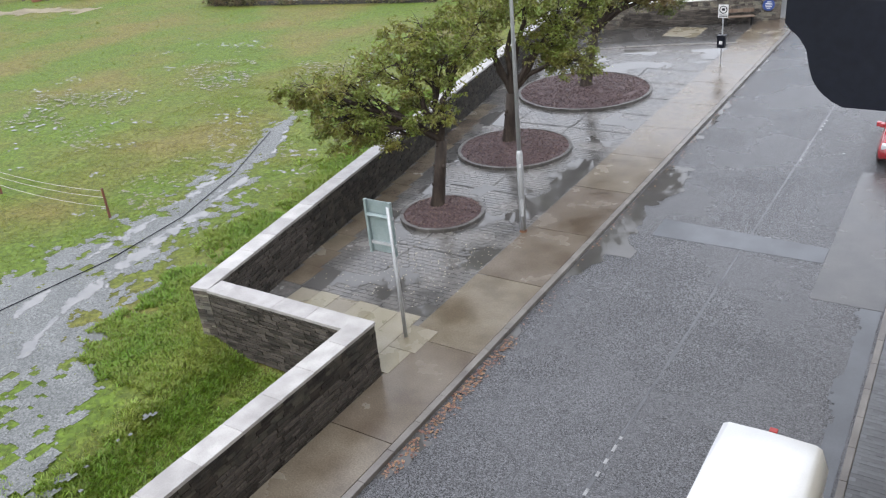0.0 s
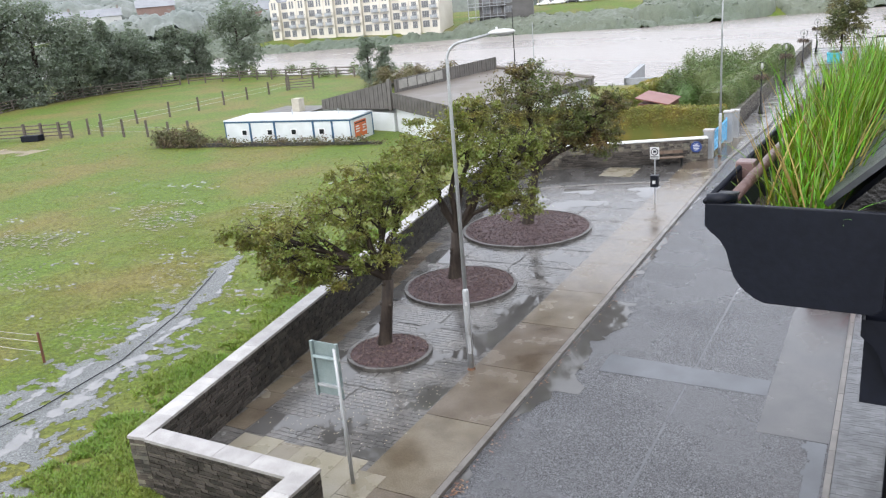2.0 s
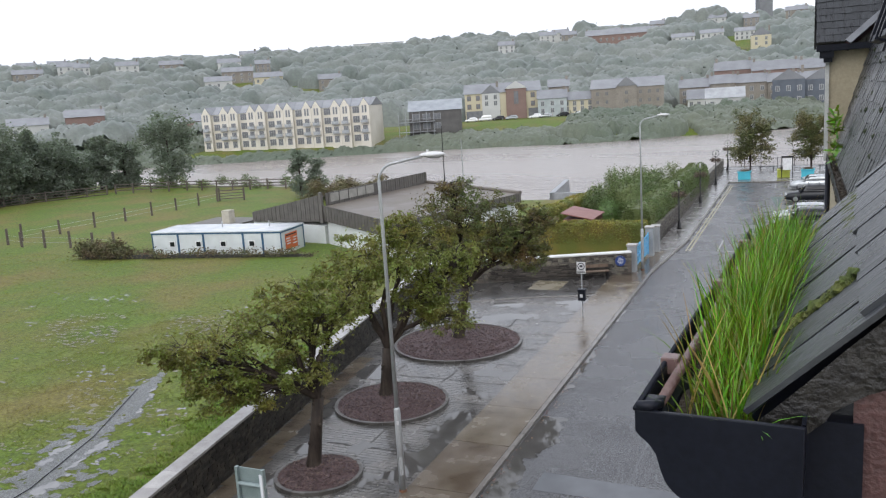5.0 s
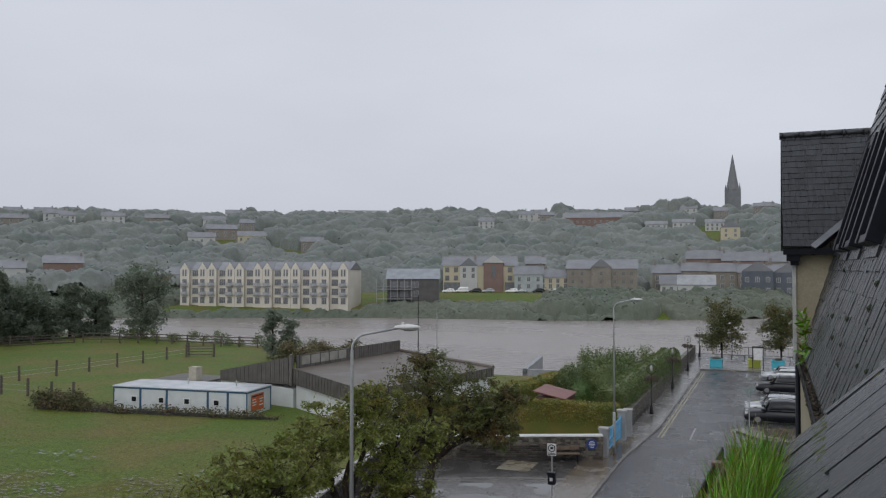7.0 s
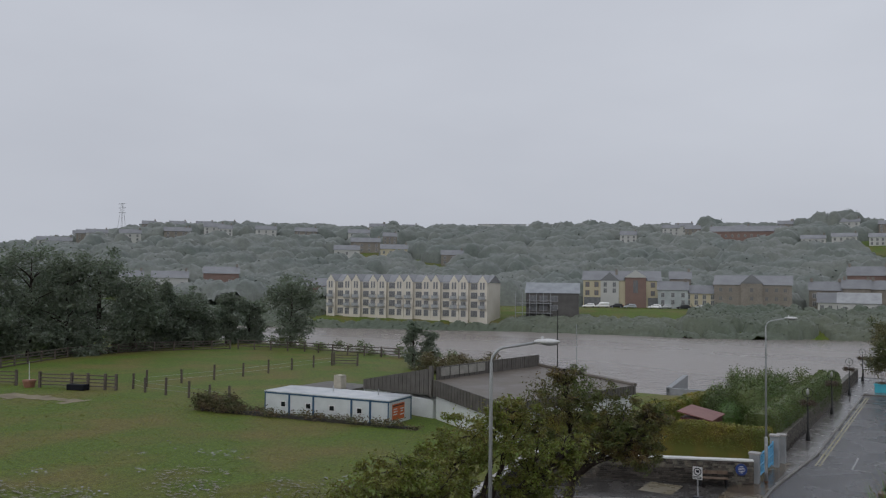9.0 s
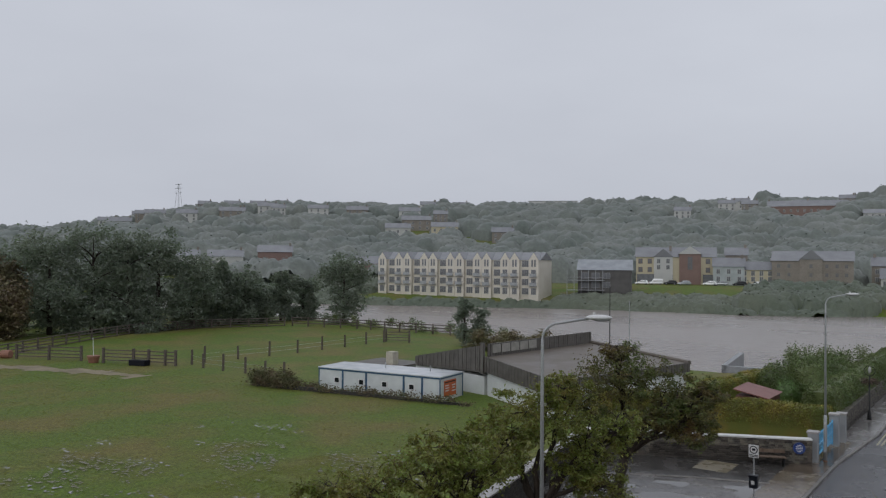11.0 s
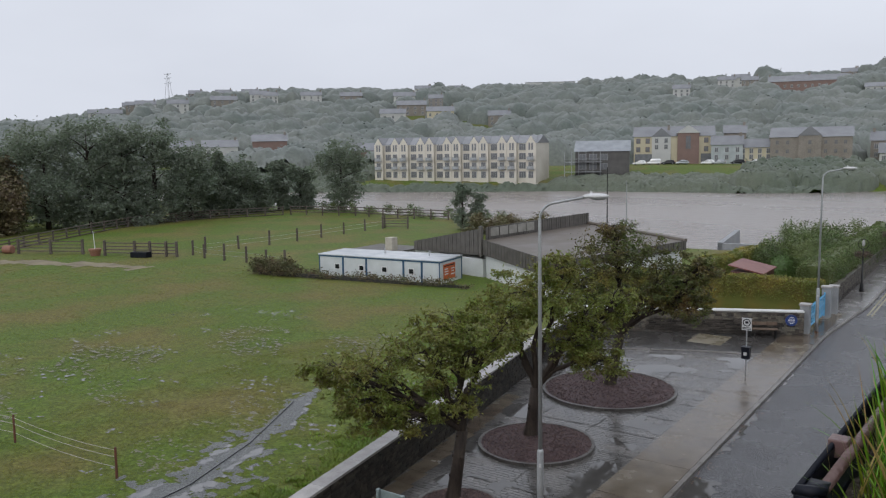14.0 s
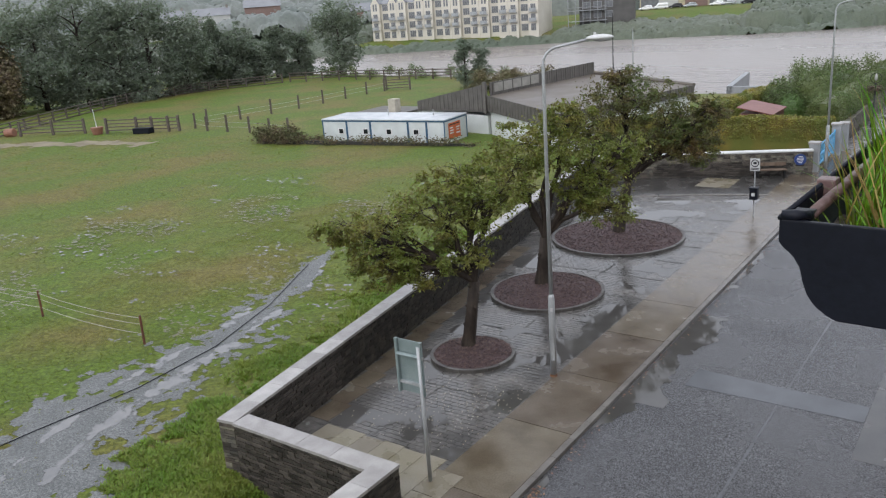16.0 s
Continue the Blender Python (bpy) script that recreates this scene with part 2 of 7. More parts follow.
# ---- stone walls with pale copes ----
M_STONE = mat("wall_stone", (0.048, 0.045, 0.041), (0.105, 0.09, 0.072), 3.0, 0.5, spec=0.25, bump=0.4, bscale=35, rnd=0.55, island=0.55, grain=0.2)
M_MORTAR = mat("wall_core", (0.045, 0.042, 0.038), None, 5.0, 0.8, bump=0.3, bscale=50)
M_COPE = mat("cope_slab", (0.27, 0.255, 0.243), (0.37, 0.352, 0.338), 2.5, 0.35, bump=0.1, bscale=60, rnd=0.14, grain=0.25)
STONES = []
for k in range(6):
    rs = random.Random(k)
    bm = bmesh.new()
    vs = box(bm, -0.5, 0.5, -0.5, 0.5, -0.5, 0.5)
    for v in vs:
        v.co += Vector((rs.uniform(-.06, .04) * (1 if v.co.x > 0 else -1), rs.uniform(-.12, .1), rs.uniform(-.08, .04) * (1 if v.co.z > 0 else -1)))
    STONES.append(mesh_of("stone", bm, M_STONE))


def stone_rows(length, z0, z1, rs):
    z = z0
    while z < z1 - 0.03:
        h = min(rs.uniform(0.055, 0.12), z1 - z)
        if z1 - z - h < 0.04:
            h = z1 - z
        x = 0.0
        while x < length - 0.02:
            w = min(rs.uniform(0.13, 0.42), length - x)
            if length - x - w < 0.08:
                w = length - x
            yield x + w / 2, z + h / 2, w - 0.012, h - 0.012
            x += w
        z += h


def stone_wall(name, label, p0, p1, thick, low, top, sides, singly=None, seed=1, cope=None):
    """A rubble wall from p0 to p1; its body lies to the left of that line. sides: 0 the line's own face, 1 the far face."""
    p0, p1 = Vector(p0), Vector(p1)
    run = p1 - p0
    length = run.length
    wall = thing(name, label, "wall", (p0.x, p0.y, 0), math.degrees(math.atan2(run.y, run.x)), kind="structure")
    boxes("core", [(0.01, length - 0.01, 0.02, thick - 0.02, low, top - 0.075)], M_MORTAR, wall)
    rs = random.Random(seed)
    n = 0
    for side in sides:
        y = 0.012 if side == 0 else thick - 0.012
        rest = bmesh.new()
        for x, z, w, h in stone_rows(length, low, top - 0.08, rs):
            if singly and singly[0] <= x <= singly[1] and n < 300:
                s = new("stone", STONES[n % 6])
                s.parent = wall
                s.matrix_local = Matrix.LocRotScale((x, y + rs.uniform(-.012, .012), z), None, (w, 0.06, h))
                n += 1
            else:
                d = rs.uniform(-.012, .012)
                box(rest, x - w / 2, x + w / 2, y + d - 0.03, y + d + 0.03, z - h / 2, z + h / 2)
        if len(rest.verts):
            tagged(part("stonework", rest, M_STONE, wall), kind="stuff")
        else:
            rest.free()
    # end faces
    rest = bmesh.new()
    for ex in (0.012, length - 0.012):
        for x, z, w, h in stone_rows(thick, low, top - 0.08, rs):
            box(rest, ex - 0.03, ex + 0.03, x - w / 2, x + w / 2, z - h / 2, z + h / 2)
    tagged(part("stonework", rest, M_STONE, wall), kind="stuff")
    k = max(1, round(length / 0.95))
    for i in range(k):
        a, b = length * i / k + 0.003, length * (i + 1) / k - 0.003
        bm = bmesh.new()
        lift = rs.uniform(-0.003, 0.003)
        box(bm, a - (0.03 if i == 0 else 0), b + (0.03 if i == k - 1 else 0), -0.03, thick + 0.03, top - 0.075, top + lift)
        part("cope", bm, cope or M_COPE, wall, bevel=0.006)
    return wall


LONG = Vector((-1.37, 7.92)).normalized()
stone_wall("wall_street", "low dark rubble stone wall with pale cope beside the pavement", (-9.55, -12.0), (-9.55, 10.97), 0.44, -0.4, 1.3, (0, 1), (17.0, 22.97), 3)
stone_wall("wall_return", "low rubble stone wall with pale cope facing the meadow", (-14.0, 10.52), (-10.02, 10.52), 0.44, -0.4, 1.297, (0, 1), (0, 4.0), 5)
stone_wall("wall_plaza", "long low rubble stone wall with pale cope between plaza and meadow", (-14.05, 10.55), (-14.05 + LONG.x * 30.6, 10.55 + LONG.y * 30.6), 0.44, -0.4, 1.303, (0, 1), (0, 4.5), 7)
stone_wall("wall_square", "low dark stone wall with pale cope at the back of the plaza", (-19.5, 40.9), (-8.87, 45.5), 0.42, -0.35, 1.3, (0,), (3.5, 10.5), 9, mat("white_cope", (0.5, 0.5, 0.49), (0.62, 0.62, 0.6), 2.0, 0.4, grain=0.1))

# ---- pavement of concrete slabs, kerbs ----
pavement = thing("pavement", "wet brown concrete pavement in large slabs", "pavement", kind="structure")
rs = random.Random(4)
edge = [-12.0]
while edge[-1] < 52:
    edge.append(edge[-1] + rs.uniform(2.9, 3.3))
for y0, y1 in zip(edge, edge[1:]):
    inner = -9.5 if y0 < 10.5 else -9.86
    bm = bmesh.new()
    z = rs.uniform(-0.003, 0.003)
    box(bm, inner, -8.02, y0 + 0.012, y1 - 0.012, -0.3, z)
    part("slab", bm, M_PATH, pavement)
boxes("bedding", [(-9.6, -8.0, -12, 52.5, -0.35, -0.03)], M_MORTAR, pavement)
kerb = thing("kerb", "worn concrete kerb along the wet street", "kerb", kind="structure")
y = -12.0
while y < 88:
    x = np.interp(y, (46, 56), (-7.85, -7.1))
    bm = bmesh.new()
    box(bm, -0.16, 0, 0.004, 0.911, -0.3, 0.004, pose(x, y, 0, 0, 0, -4.3 if 45.5 < y < 55.5 else 0))
    part("kerbstone", bm, M_KERB, kerb, bevel=0.012)
    y += 0.915
y = -12.0
while y < 52:
    bm = bmesh.new()
    box(bm, -0.7, -0.57, y + 0.004, y + 0.911, -0.3, 0.002)
    part("kerbstone", bm, M_KERB, kerb, bevel=0.012)
    y += 0.915
# the far promenade and the quay
M_PAVE = mat("wet_paving", (0.11, 0.105, 0.10), (0.17, 0.162, 0.155), 0.8, 0.12, 0.3, bump=0.2, bscale=20, grain=0.2)
bm = bmesh.new()
prism(bm, ((-8.9, 52.5), (-7.53, 52.5), (-7.26, 56), (-7.26, 90.05), (4.6, 90.05), (4.6, 106), (-8.9, 106)), -0.4, 0.0)
prism(bm, ((-8.015, 45.9), (-8.005, 45.9), (-7.53, 52.49), (-8.015, 52.49)), -0.4, -0.002)
structure("quay", bm, M_PAVE, "wet grey paved promenade and quay", "quay")
bm = bmesh.new()
box(bm, -7.26, 4.6, 89.9, 90.05, -0.3, 0.015)
structure("quay_edge", bm, M_KERB, "stone kerb at the end of the car park", "kerb")
bm = bmesh.new()
prism(bm, ((-9.0, 106.0), (4.6, 106), (4.6, 106.6), (-9.0, 106.6)), -6, -0.02)
structure("quay_wall", bm, M_MORTAR, "dark quay wall at the river", "quay wall")
# near pavement of small blocks
M_BLOCK = mat("paving_block", (0.06, 0.062, 0.066), (0.10, 0.102, 0.107), 2.0, 0.25, bump=0.2, bscale=50, rnd=0.2, island=0.2)
near_walk = thing("block_pavement", "grey block paving beside the houses", "pavement", kind="structure")
boxes("bedding", [(-0.57, 0.6, -12, 56, -0.4, -0.02)], M_MORTAR, near_walk)
bm0 = bmesh.new()
box(bm0, -0.098, 0.098, -0.048, 0.048, -0.05, 0.0)
block_mesh = mesh_of("block", bm0, M_BLOCK)
rest = bmesh.new()
n = 0
for j in range(300):
    if j % 2:
        box(rest, -.562, -.462, 6 + .1 * j - .048, 6 + .1 * j + .048, -.05, 0)
    for i in range(5):
        x, y = -0.46 + 0.2 * i + (0.1 if j % 2 else 0), 6 + 0.1 * j
        if 9.0 < y < 16.5 and n < 300:
            b = new("block", block_mesh)
            b.parent = near_walk
            b.location = (x, y, rs.uniform(-.003, .003))
            n += 1
        else:
            box(rest, x - .098, x + .098, y - .048, y + .048, -.05, rs.uniform(-.003, .003))
tagged(part("blockwork", rest, M_BLOCK, near_walk), kind="stuff")

# ---- plaza paving: panels with open joints, pale strips, planting beds ----
M_TAN = mat("mossy_tan_slab", (0.165, 0.142, 0.095), (0.225, 0.20, 0.155), 1.2, 0.2, 0.4, bump=0.2, bscale=30, rnd=0.15)
M_PANEL = MATS["wet_cobble_print"]
nt = M_PANEL.node_tree
brick = nt.nodes.new("ShaderNodeTexBrick")
brick.inputs["Scale"].default_value = 1.0
for key, v in (("Brick Width", 0.24), ("Row Height", 0.16), ("Mortar Size", 0.012), ("Mortar Smooth", 0.6)):
    brick.inputs[key].default_value = v
geo = nt.nodes.new("ShaderNodeTexCoord")
nt.links.new(geo.outputs["Object"], brick.inputs["Vector"])
bump2 = nt.nodes.new("ShaderNodeBump")
bump2.invert = True
bump2.inputs["Strength"].default_value, bump2.inputs["Distance"].default_value = 1.0, 0.03
nt.links.new(brick.outputs["Fac"], bump2.inputs["Height"])
nt.links.new(nt.nodes["Bump"].outputs["Normal"], bump2.inputs["Normal"])
nt.links.new(bump2.outputs["Normal"], nt.nodes["Principled BSDF"].inputs["Normal"])
strips = thing("paving_strip", "pale mossy paving slabs at the plaza's edge", "paving", kind="structure")
for i in range(6):
    bm = bmesh.new()
    box(bm, -13.75 + 0.62 * i + 0.005, -13.75 + 0.62 * (i + 1) - 0.005, 11.55, 13.2 + 0.05 * (i % 2), -0.2, 0.006 + rs.uniform(-.002, .002))
    part("slab", bm, M_TAN, strips)
for a, b, c, d in ((-10.02, -9.3, 11.9, 12.85), (-10.02, -9.4, 11.02, 11.88)):
    boxes("slab", [(a, b, c, d, -0.2, 0.01)], M_TAN, strips)
for i in range(16):
    y0 = 13.3 + i * 0.95
    x0 = -14.05 + (y0 - 10.55) * LONG.x / LONG.y + 0.05
    boxes("slab", [(x0 - 0.05, x0 + 0.62, y0 + 0.005, y0 + 0.945, -0.2, 0.004 + rs.uniform(-.003, .003))], M_PATH, strips)
boxes("slab", [(-13.66, -11.93, 41.1, 43.2, -0.2, 0.012)], M_TAN, strips)
bm = bmesh.new()
for i in range(14):
    t0 = i / 14
    x, y = lerp(-17.4, -9.7, t0), lerp(37.2, 40.35, t0) + 0.35 * math.sin(t0 * 3.14)
    m = pose(x, y, 0, 0, 0, 22)
    box(bm, 0.01, 0.58, -0.14, 0.14, -0.1, 0.012, m)
structure("edging_band", bm, M_KERB, "band of pale edging stones across the plaza", "edging")
M_TARMAC = mat("dark_tarmac", (0.035, 0.034, 0.033), (0.06, 0.055, 0.05), 0.7, 0.1, 0.35, bump=0.3, bscale=40, grain=0.3)
bm = bmesh.new()
prism(bm, ((-18.2, 37.3), (-9.9, 40.6), (-9.9, 45.0), (-19.3, 41.0)), -0.1, 0.004)
structure("plaza_tarmac", bm, M_TARMAC, "dark wet tarmac in front of the back wall", "tarmac")
# cracked joints in the plaza floor
bm = bmesh.new()
for k in range(11):
    y0 = 14.2 + 2.1 * k
    xw = -14.05 + (y0 - 10.55) * LONG.x / LONG.y + 0.7
    xs = np.linspace(xw, -9.95, 14)
    ys = [y0 + rs.uniform(-.05, .05) for _ in xs]
    for (xa, ya), (xb, yb) in zip(zip(xs, ys), zip(xs[1:], ys[1:])):
        w = rs.uniform(0.008, 0.03)
        vs = [bm.verts.new(p) for p in ((xa, ya - w, -.001), (xb, yb - w, -.001), (xb, yb + w, -.001), (xa, ya + w, -.001))]
        bm.faces.new(vs)
for x0 in (-12.3, -14.6):
    ys = np.linspace(13.3, 37, 40)
    xs = [x0 + rs.uniform(-.05, .05) for _ in ys]
    for (xa, ya), (xb, yb) in zip(zip(xs, ys), zip(xs[1:], ys[1:])):
        w = rs.uniform(0.006, 0.03)
        vs = [bm.verts.new(p) for p in ((xa - w, ya, -.001), (xa + w, ya, -.001), (xb + w, yb, -.001), (xb - w, yb, -.001))]
        bm.faces.new(vs)
structure("plaza_joints", bm, M_MORTAR, "dark cracked joints in the plaza floor", "joint")

M_BEDGE = mat("bed_edging", (0.055, 0.05, 0.046), (0.095, 0.088, 0.08), 2.0, 0.4, bump=0.3, rnd=0.2)
M_MULCH = mat("red_bark_mulch", (0.055, 0.032, 0.034), (0.085, 0.05, 0.05), 4.0, 0.7, bump=1.0, bscale=45, grain=0.5)
for cx, cy, r in ((-12.68, 18.42, 1.28), (-13.2, 24.07, 2.02), (-13.62, 31.2, 2.78)):
    bed = thing("planting_bed", "round bed of red bark mulch edged with stone", "planting bed", (cx, cy, 0), group="beds under the trees")
    bm = bmesh.new()
    prev = None
    rings = 9
    for i in range(rings + 1):
        rr = (r - 0.1) * (1 - i / rings)
        ring = [bm.verts.new((rr * math.cos(a), rr * math.sin(a), 0.07 + 0.11 * (1 - (rr / r) ** 2) + rs.uniform(-.012, .012))) for a in np.linspace(0, 2 * math.pi, 49)[:-1]] if i < rings else [bm.verts.new((0, 0, 0.18))]
        if prev:
            for k in range(48):
                bm.faces.new((prev[k], prev[(k + 1) % 48], ring[(k + 1) % 48], ring[k]) if len(ring) > 1 else (prev[k], prev[(k + 1) % 48], ring[0]))
        prev = ring
    part("mulch", bm, M_MULCH, bed, smooth=True)
    chips = bmesh.new()
    for _ in range(int(900 * r)):
        a, q = rs.uniform(0, 6.283), (r - 0.12) * math.sqrt(rs.random())
        m = pose(q * math.cos(a), q * math.sin(a), 0.085 + 0.11 * (1 - (q / r) ** 2), rs.uniform(-40, 40), rs.uniform(-40, 40), rs.uniform(0, 180))
        box(chips, -.035, .035, -.014, .014, -.004, .006, m)
    tagged(part("bark_litter", chips, mat("bark_chip", (0.065, 0.038, 0.038), (0.105, 0.064, 0.058), 6.0, 0.6, island=0.6), bed), kind="stuff")
    n = int(2 * math.pi * r / 0.42)
    for k in range(n):
        a0, a1 = 2 * math.pi * k / n + 0.006 / r, 2 * math.pi * (k + 1) / n - 0.006 / r
        bm = bmesh.new()
        prism(bm, [(q * math.cos(a), q * math.sin(a)) for q, a in ((r - .11, a0), (r, a0), (r, (a0 + a1) / 2), (r, a1), (r - .11, a1), (r - .11, (a0 + a1) / 2))], -0.1, 0.1 + rs.uniform(-.006, .006))
        part("edging_stone", bm, M_BEDGE, bed)

# ---- road: patches, lines, standing water ----
M_PATCH = mat("road_patch", (0.058, 0.057, 0.058), (0.085, 0.082, 0.08), 0.8, 0.1, 0.3, bump=0.2, bscale=40, grain=0.2)
bm = bmesh.new()
box(bm, -2.25, -0.72, 17.7, 25.8, -0.12, -0.095)
structure("road_patch", bm, M_PATCH, "smooth paler patch of repaired asphalt", "road patch")
M_TRENCH = mat("trench_patch", (0.085, 0.09, 0.10), None, 1.0, 0.06, 0.18, bump=0.1, bscale=40, grain=0.1)
bm = bmesh.new()
prism(bm, ((-6.6, 19.5), (-2.27, 19.5), (-2.27, 20.35), (-6.6, 20.6)), -0.12, -0.094)
structure("trench_patch", bm, M_TRENCH, "smooth wet strip of asphalt across the street", "road patch")
M_LINE = mat("worn_road_paint", (0.30, 0.30, 0.30), (0.15, 0.15, 0.15), 6.0, 0.3, grain=0.3)
bm = bmesh.new()
y = 7.0
while y < 46:
    if y > 26 or 8.5 < y < 11.0:
        for k in range(4):
            yy = y + k * 0.36
            x = np.interp(yy, (9, 32), (-4.34, -4.0))
            box(bm, x - 0.03, x + 0.03, yy, yy + rs.uniform(0.08, 0.22), -0.11, -0.096)
    y += 3.0 if y > 26 else 1.6
structure("centre_line", bm, M_LINE, "worn broken white centre line", "road marking")
M_SEAM = mat("road_seam", (0.082, 0.084, 0.09), None, 2.0, 0.12, grain=0.2)
bm = bmesh.new()
ys = np.linspace(8, 40, 90)
for ya, yb in zip(ys, ys[1:]):
    xa, xb = np.interp(ya, (9, 32), (-4.36, -4.05)), np.interp(yb, (9, 32), (-4.36, -4.05))
    w = 0.012 + 0.03 * rs.random()
    bm.faces.new([bm.verts.new(p) for p in ((xa - w, ya, -.097), (xa + w, ya, -.097), (xb + w, yb, -.097), (xb - w, yb, -.097))])
structure("road_seam", bm, M_SEAM, "pale seam along the middle of the asphalt", "road seam")
M_YELLOW = mat("yellow_road_paint", (0.30, 0.25, 0.08), (0.20, 0.18, 0.11), 5.0, 0.3, grain=0.25)
bm = bmesh.new()
for x in (-6.85, -6.62):
    box(bm, x - .05, x + .05, 53, 88.5, -0.11, -0.095)
for k in range(20):
    a0, a1 = radians(90 + 4.5 * k), radians(94.5 + 4.5 * k)
    for q in (2.0, 2.22):
        bm.faces.new([bm.verts.new((-0.4 + qq * math.cos(a), 56.5 + qq * math.sin(a), -0.096)) for qq, a in ((q, a0), (q + .09, a0), (q + .09, a1), (q, a1))])
structure("yellow_lines", bm, M_YELLOW, "double yellow lines along the kerb", "road marking")
bm = bmesh.new()
for a, b, c, d in ((-4.95, -4.85, 53.1, 57.0), (-4.95, -3.9, 53.0, 53.12), (-1.4, 0.6, 85.4, 85.55), (-1.4, -1.28, 85.4, 88.2), (-2.6, -2.48, 85.4, 88.6)):
    box(bm, a, b, c, d, -0.11, -0.095)
for a, b in (((-3.9, 55.2), (-3.1, 55.2)), ((-3.9, 55.2), (-3.45, 56.3)), ((-3.1, 55.2), (-3.45, 56.3))):
    d = Vector((b[0] - a[0], b[1] - a[1], 0))
    m = Matrix.Translation((*a, 0)) @ Matrix.Rotation(math.atan2(d.y, d.x), 4, 'Z')
    box(bm, 0, d.length, -0.05, 0.05, -0.11, -0.094, m)
structure("bay_marking", bm, M_LINE, "white bay and give-way markings", "road marking")

M_PUDDLE = mat("standing_water", (0.06, 0.057, 0.054), (0.08, 0.076, 0.072), 1.0, 0.02, 0.05, grain=0.05)


def sheet_where(name, label, category, x0, x1, y0, y1, cell, z, test, material):
    """A thin flat sheet of small cells, kept where test(x, y) holds: an uneven outline."""
    xs, ys = np.arange(x0, x1, cell), np.arange(y0, y1, cell)
    bm = bmesh.new()
    vert = {}

    def v(i, j):
        if (i, j) not in vert:
            vert[i, j] = bm.verts.new((xs[i] + cell * .35 * noise.noise((i * 7.3, j * 3.1, 0)), ys[j] + cell * .35 * noise.noise((i * 2.7, j * 9.1, 5)), z))
        return vert[i, j]
    for i in range(len(xs) - 1):
        for j in range(len(ys) - 1):
            if test(xs[i] + cell / 2, ys[j] + cell / 2):
                bm.faces.new((v(i, j), v(i + 1, j), v(i + 1, j + 1), v(i, j + 1)))
    return tagged(part(name, bm, material), label, category, kind="stuff")


def fbm(x, y, s, seed=0.0):
    return noise.fractal((x * s, y * s, seed), 0.9, 2.0, 4)


def gutter_wet(x, y):
    return (x + 7.8) < 0.14 + 0.75 * fbm(x * .5, y, .35, 2) + 0.14 * fbm(x, y, 2.5, 7) + (0.7 if 18.0 < y < 24.5 else 0)


sheet_where("road_puddle", "shallow rain puddles along the gutter of the street", "puddle", -7.82, -5.6, 4, 44, 0.07, -0.093, gutter_wet, M_PUDDLE)


sheet_where("kerb_puddle", "smooth film of rain along the near kerb", "puddle", -1.6, -0.72, 8.5, 17.7, 0.07, -0.093,
            lambda x, y: x > -1.22 + 0.22 * fbm(x * .4, y, .5, 33) + 0.1 * fbm(x, y, 3, 5), M_TRENCH)


def plaza_wet(x, y):
    xw = -14.05 + (y - 10.55) * LONG.x / LONG.y + 0.75
    return xw < x < -9.9 and y < 37 + 0.36 * (x + 17.4) and fbm(x, y, .55, 27) > 0.2 and all((x - a) ** 2 + (y - b) ** 2 > c * c for a, b, c in ((-12.68, 18.42, 1.3), (-13.2, 24.07, 2.05), (-13.5, 31.0, 2.9)))


sheet_where("plaza_puddle", "thin film of rain standing on the plaza", "puddle", -19, -9.8, 13.3, 40, 0.13, 0.0, plaza_wet, M_PUDDLE)

# ---- meadow: gravel track with standing water ----
M_GRAVEL = mat("wet_gravel", (0.095, 0.10, 0.097), (0.15, 0.155, 0.152), 1.2, 0.42, 0.62, bump=1.0, bscale=30, grain=0.4)
speckle(M_GRAVEL, 26.0, 0.55, 1.45)


def track_mid(y):
    return np.interp(y, (3, 6, 9, 12, 15, 18, 21, 25), (-16.8, -17.6, -19.4, -20.5, -20.9, -21.6, -22.7, -24.5))


def bare(x, y):
    """How far the turf is worn away: 1 on the track, 0 in full grass."""
    half = np.interp(y, (3, 7, 10, 14, 18, 22, 26), (4.2, 3.9, 2.5, 1.5, 1.2, 0.6, 0.3))
    return 1.25 - 0.75 * abs(x - track_mid(y)) / half + 0.75 * fbm(x, y, .55, 3) + 0.3 * fbm(x, y, 2.6, 8)


def gravel(x, y):
    return bare(x, y) > 0.55


sheet_where("gravel_track", "muddy gravel track across the meadow", "track", -28, -12.5, 1.5, 25, 0.08, -0.058, lambda x, y: bare(x, y) + .7 * noise.noise((x * 2.4, y * 2.4, 1)) + .3 * noise.noise((x * 6, y * 6, 1)) > 0.62, M_GRAVEL)
M_POOL = mat("rain_pool", (0.15, 0.15, 0.15), (0.20, 0.195, 0.19), 1.5, 0.03, 0.1, grain=0.08)


def pool(x, y):
    d = x - track_mid(y)
    rut = max(0.3 - abs(d - 0.7), 0.2 - abs(d + 0.7)) + .42 * fbm(x, y * .6, .8, 6) + .22 * fbm(x, y, 3.5, 14)
    return bare(x, y) > 0.75 and rut > 0.12


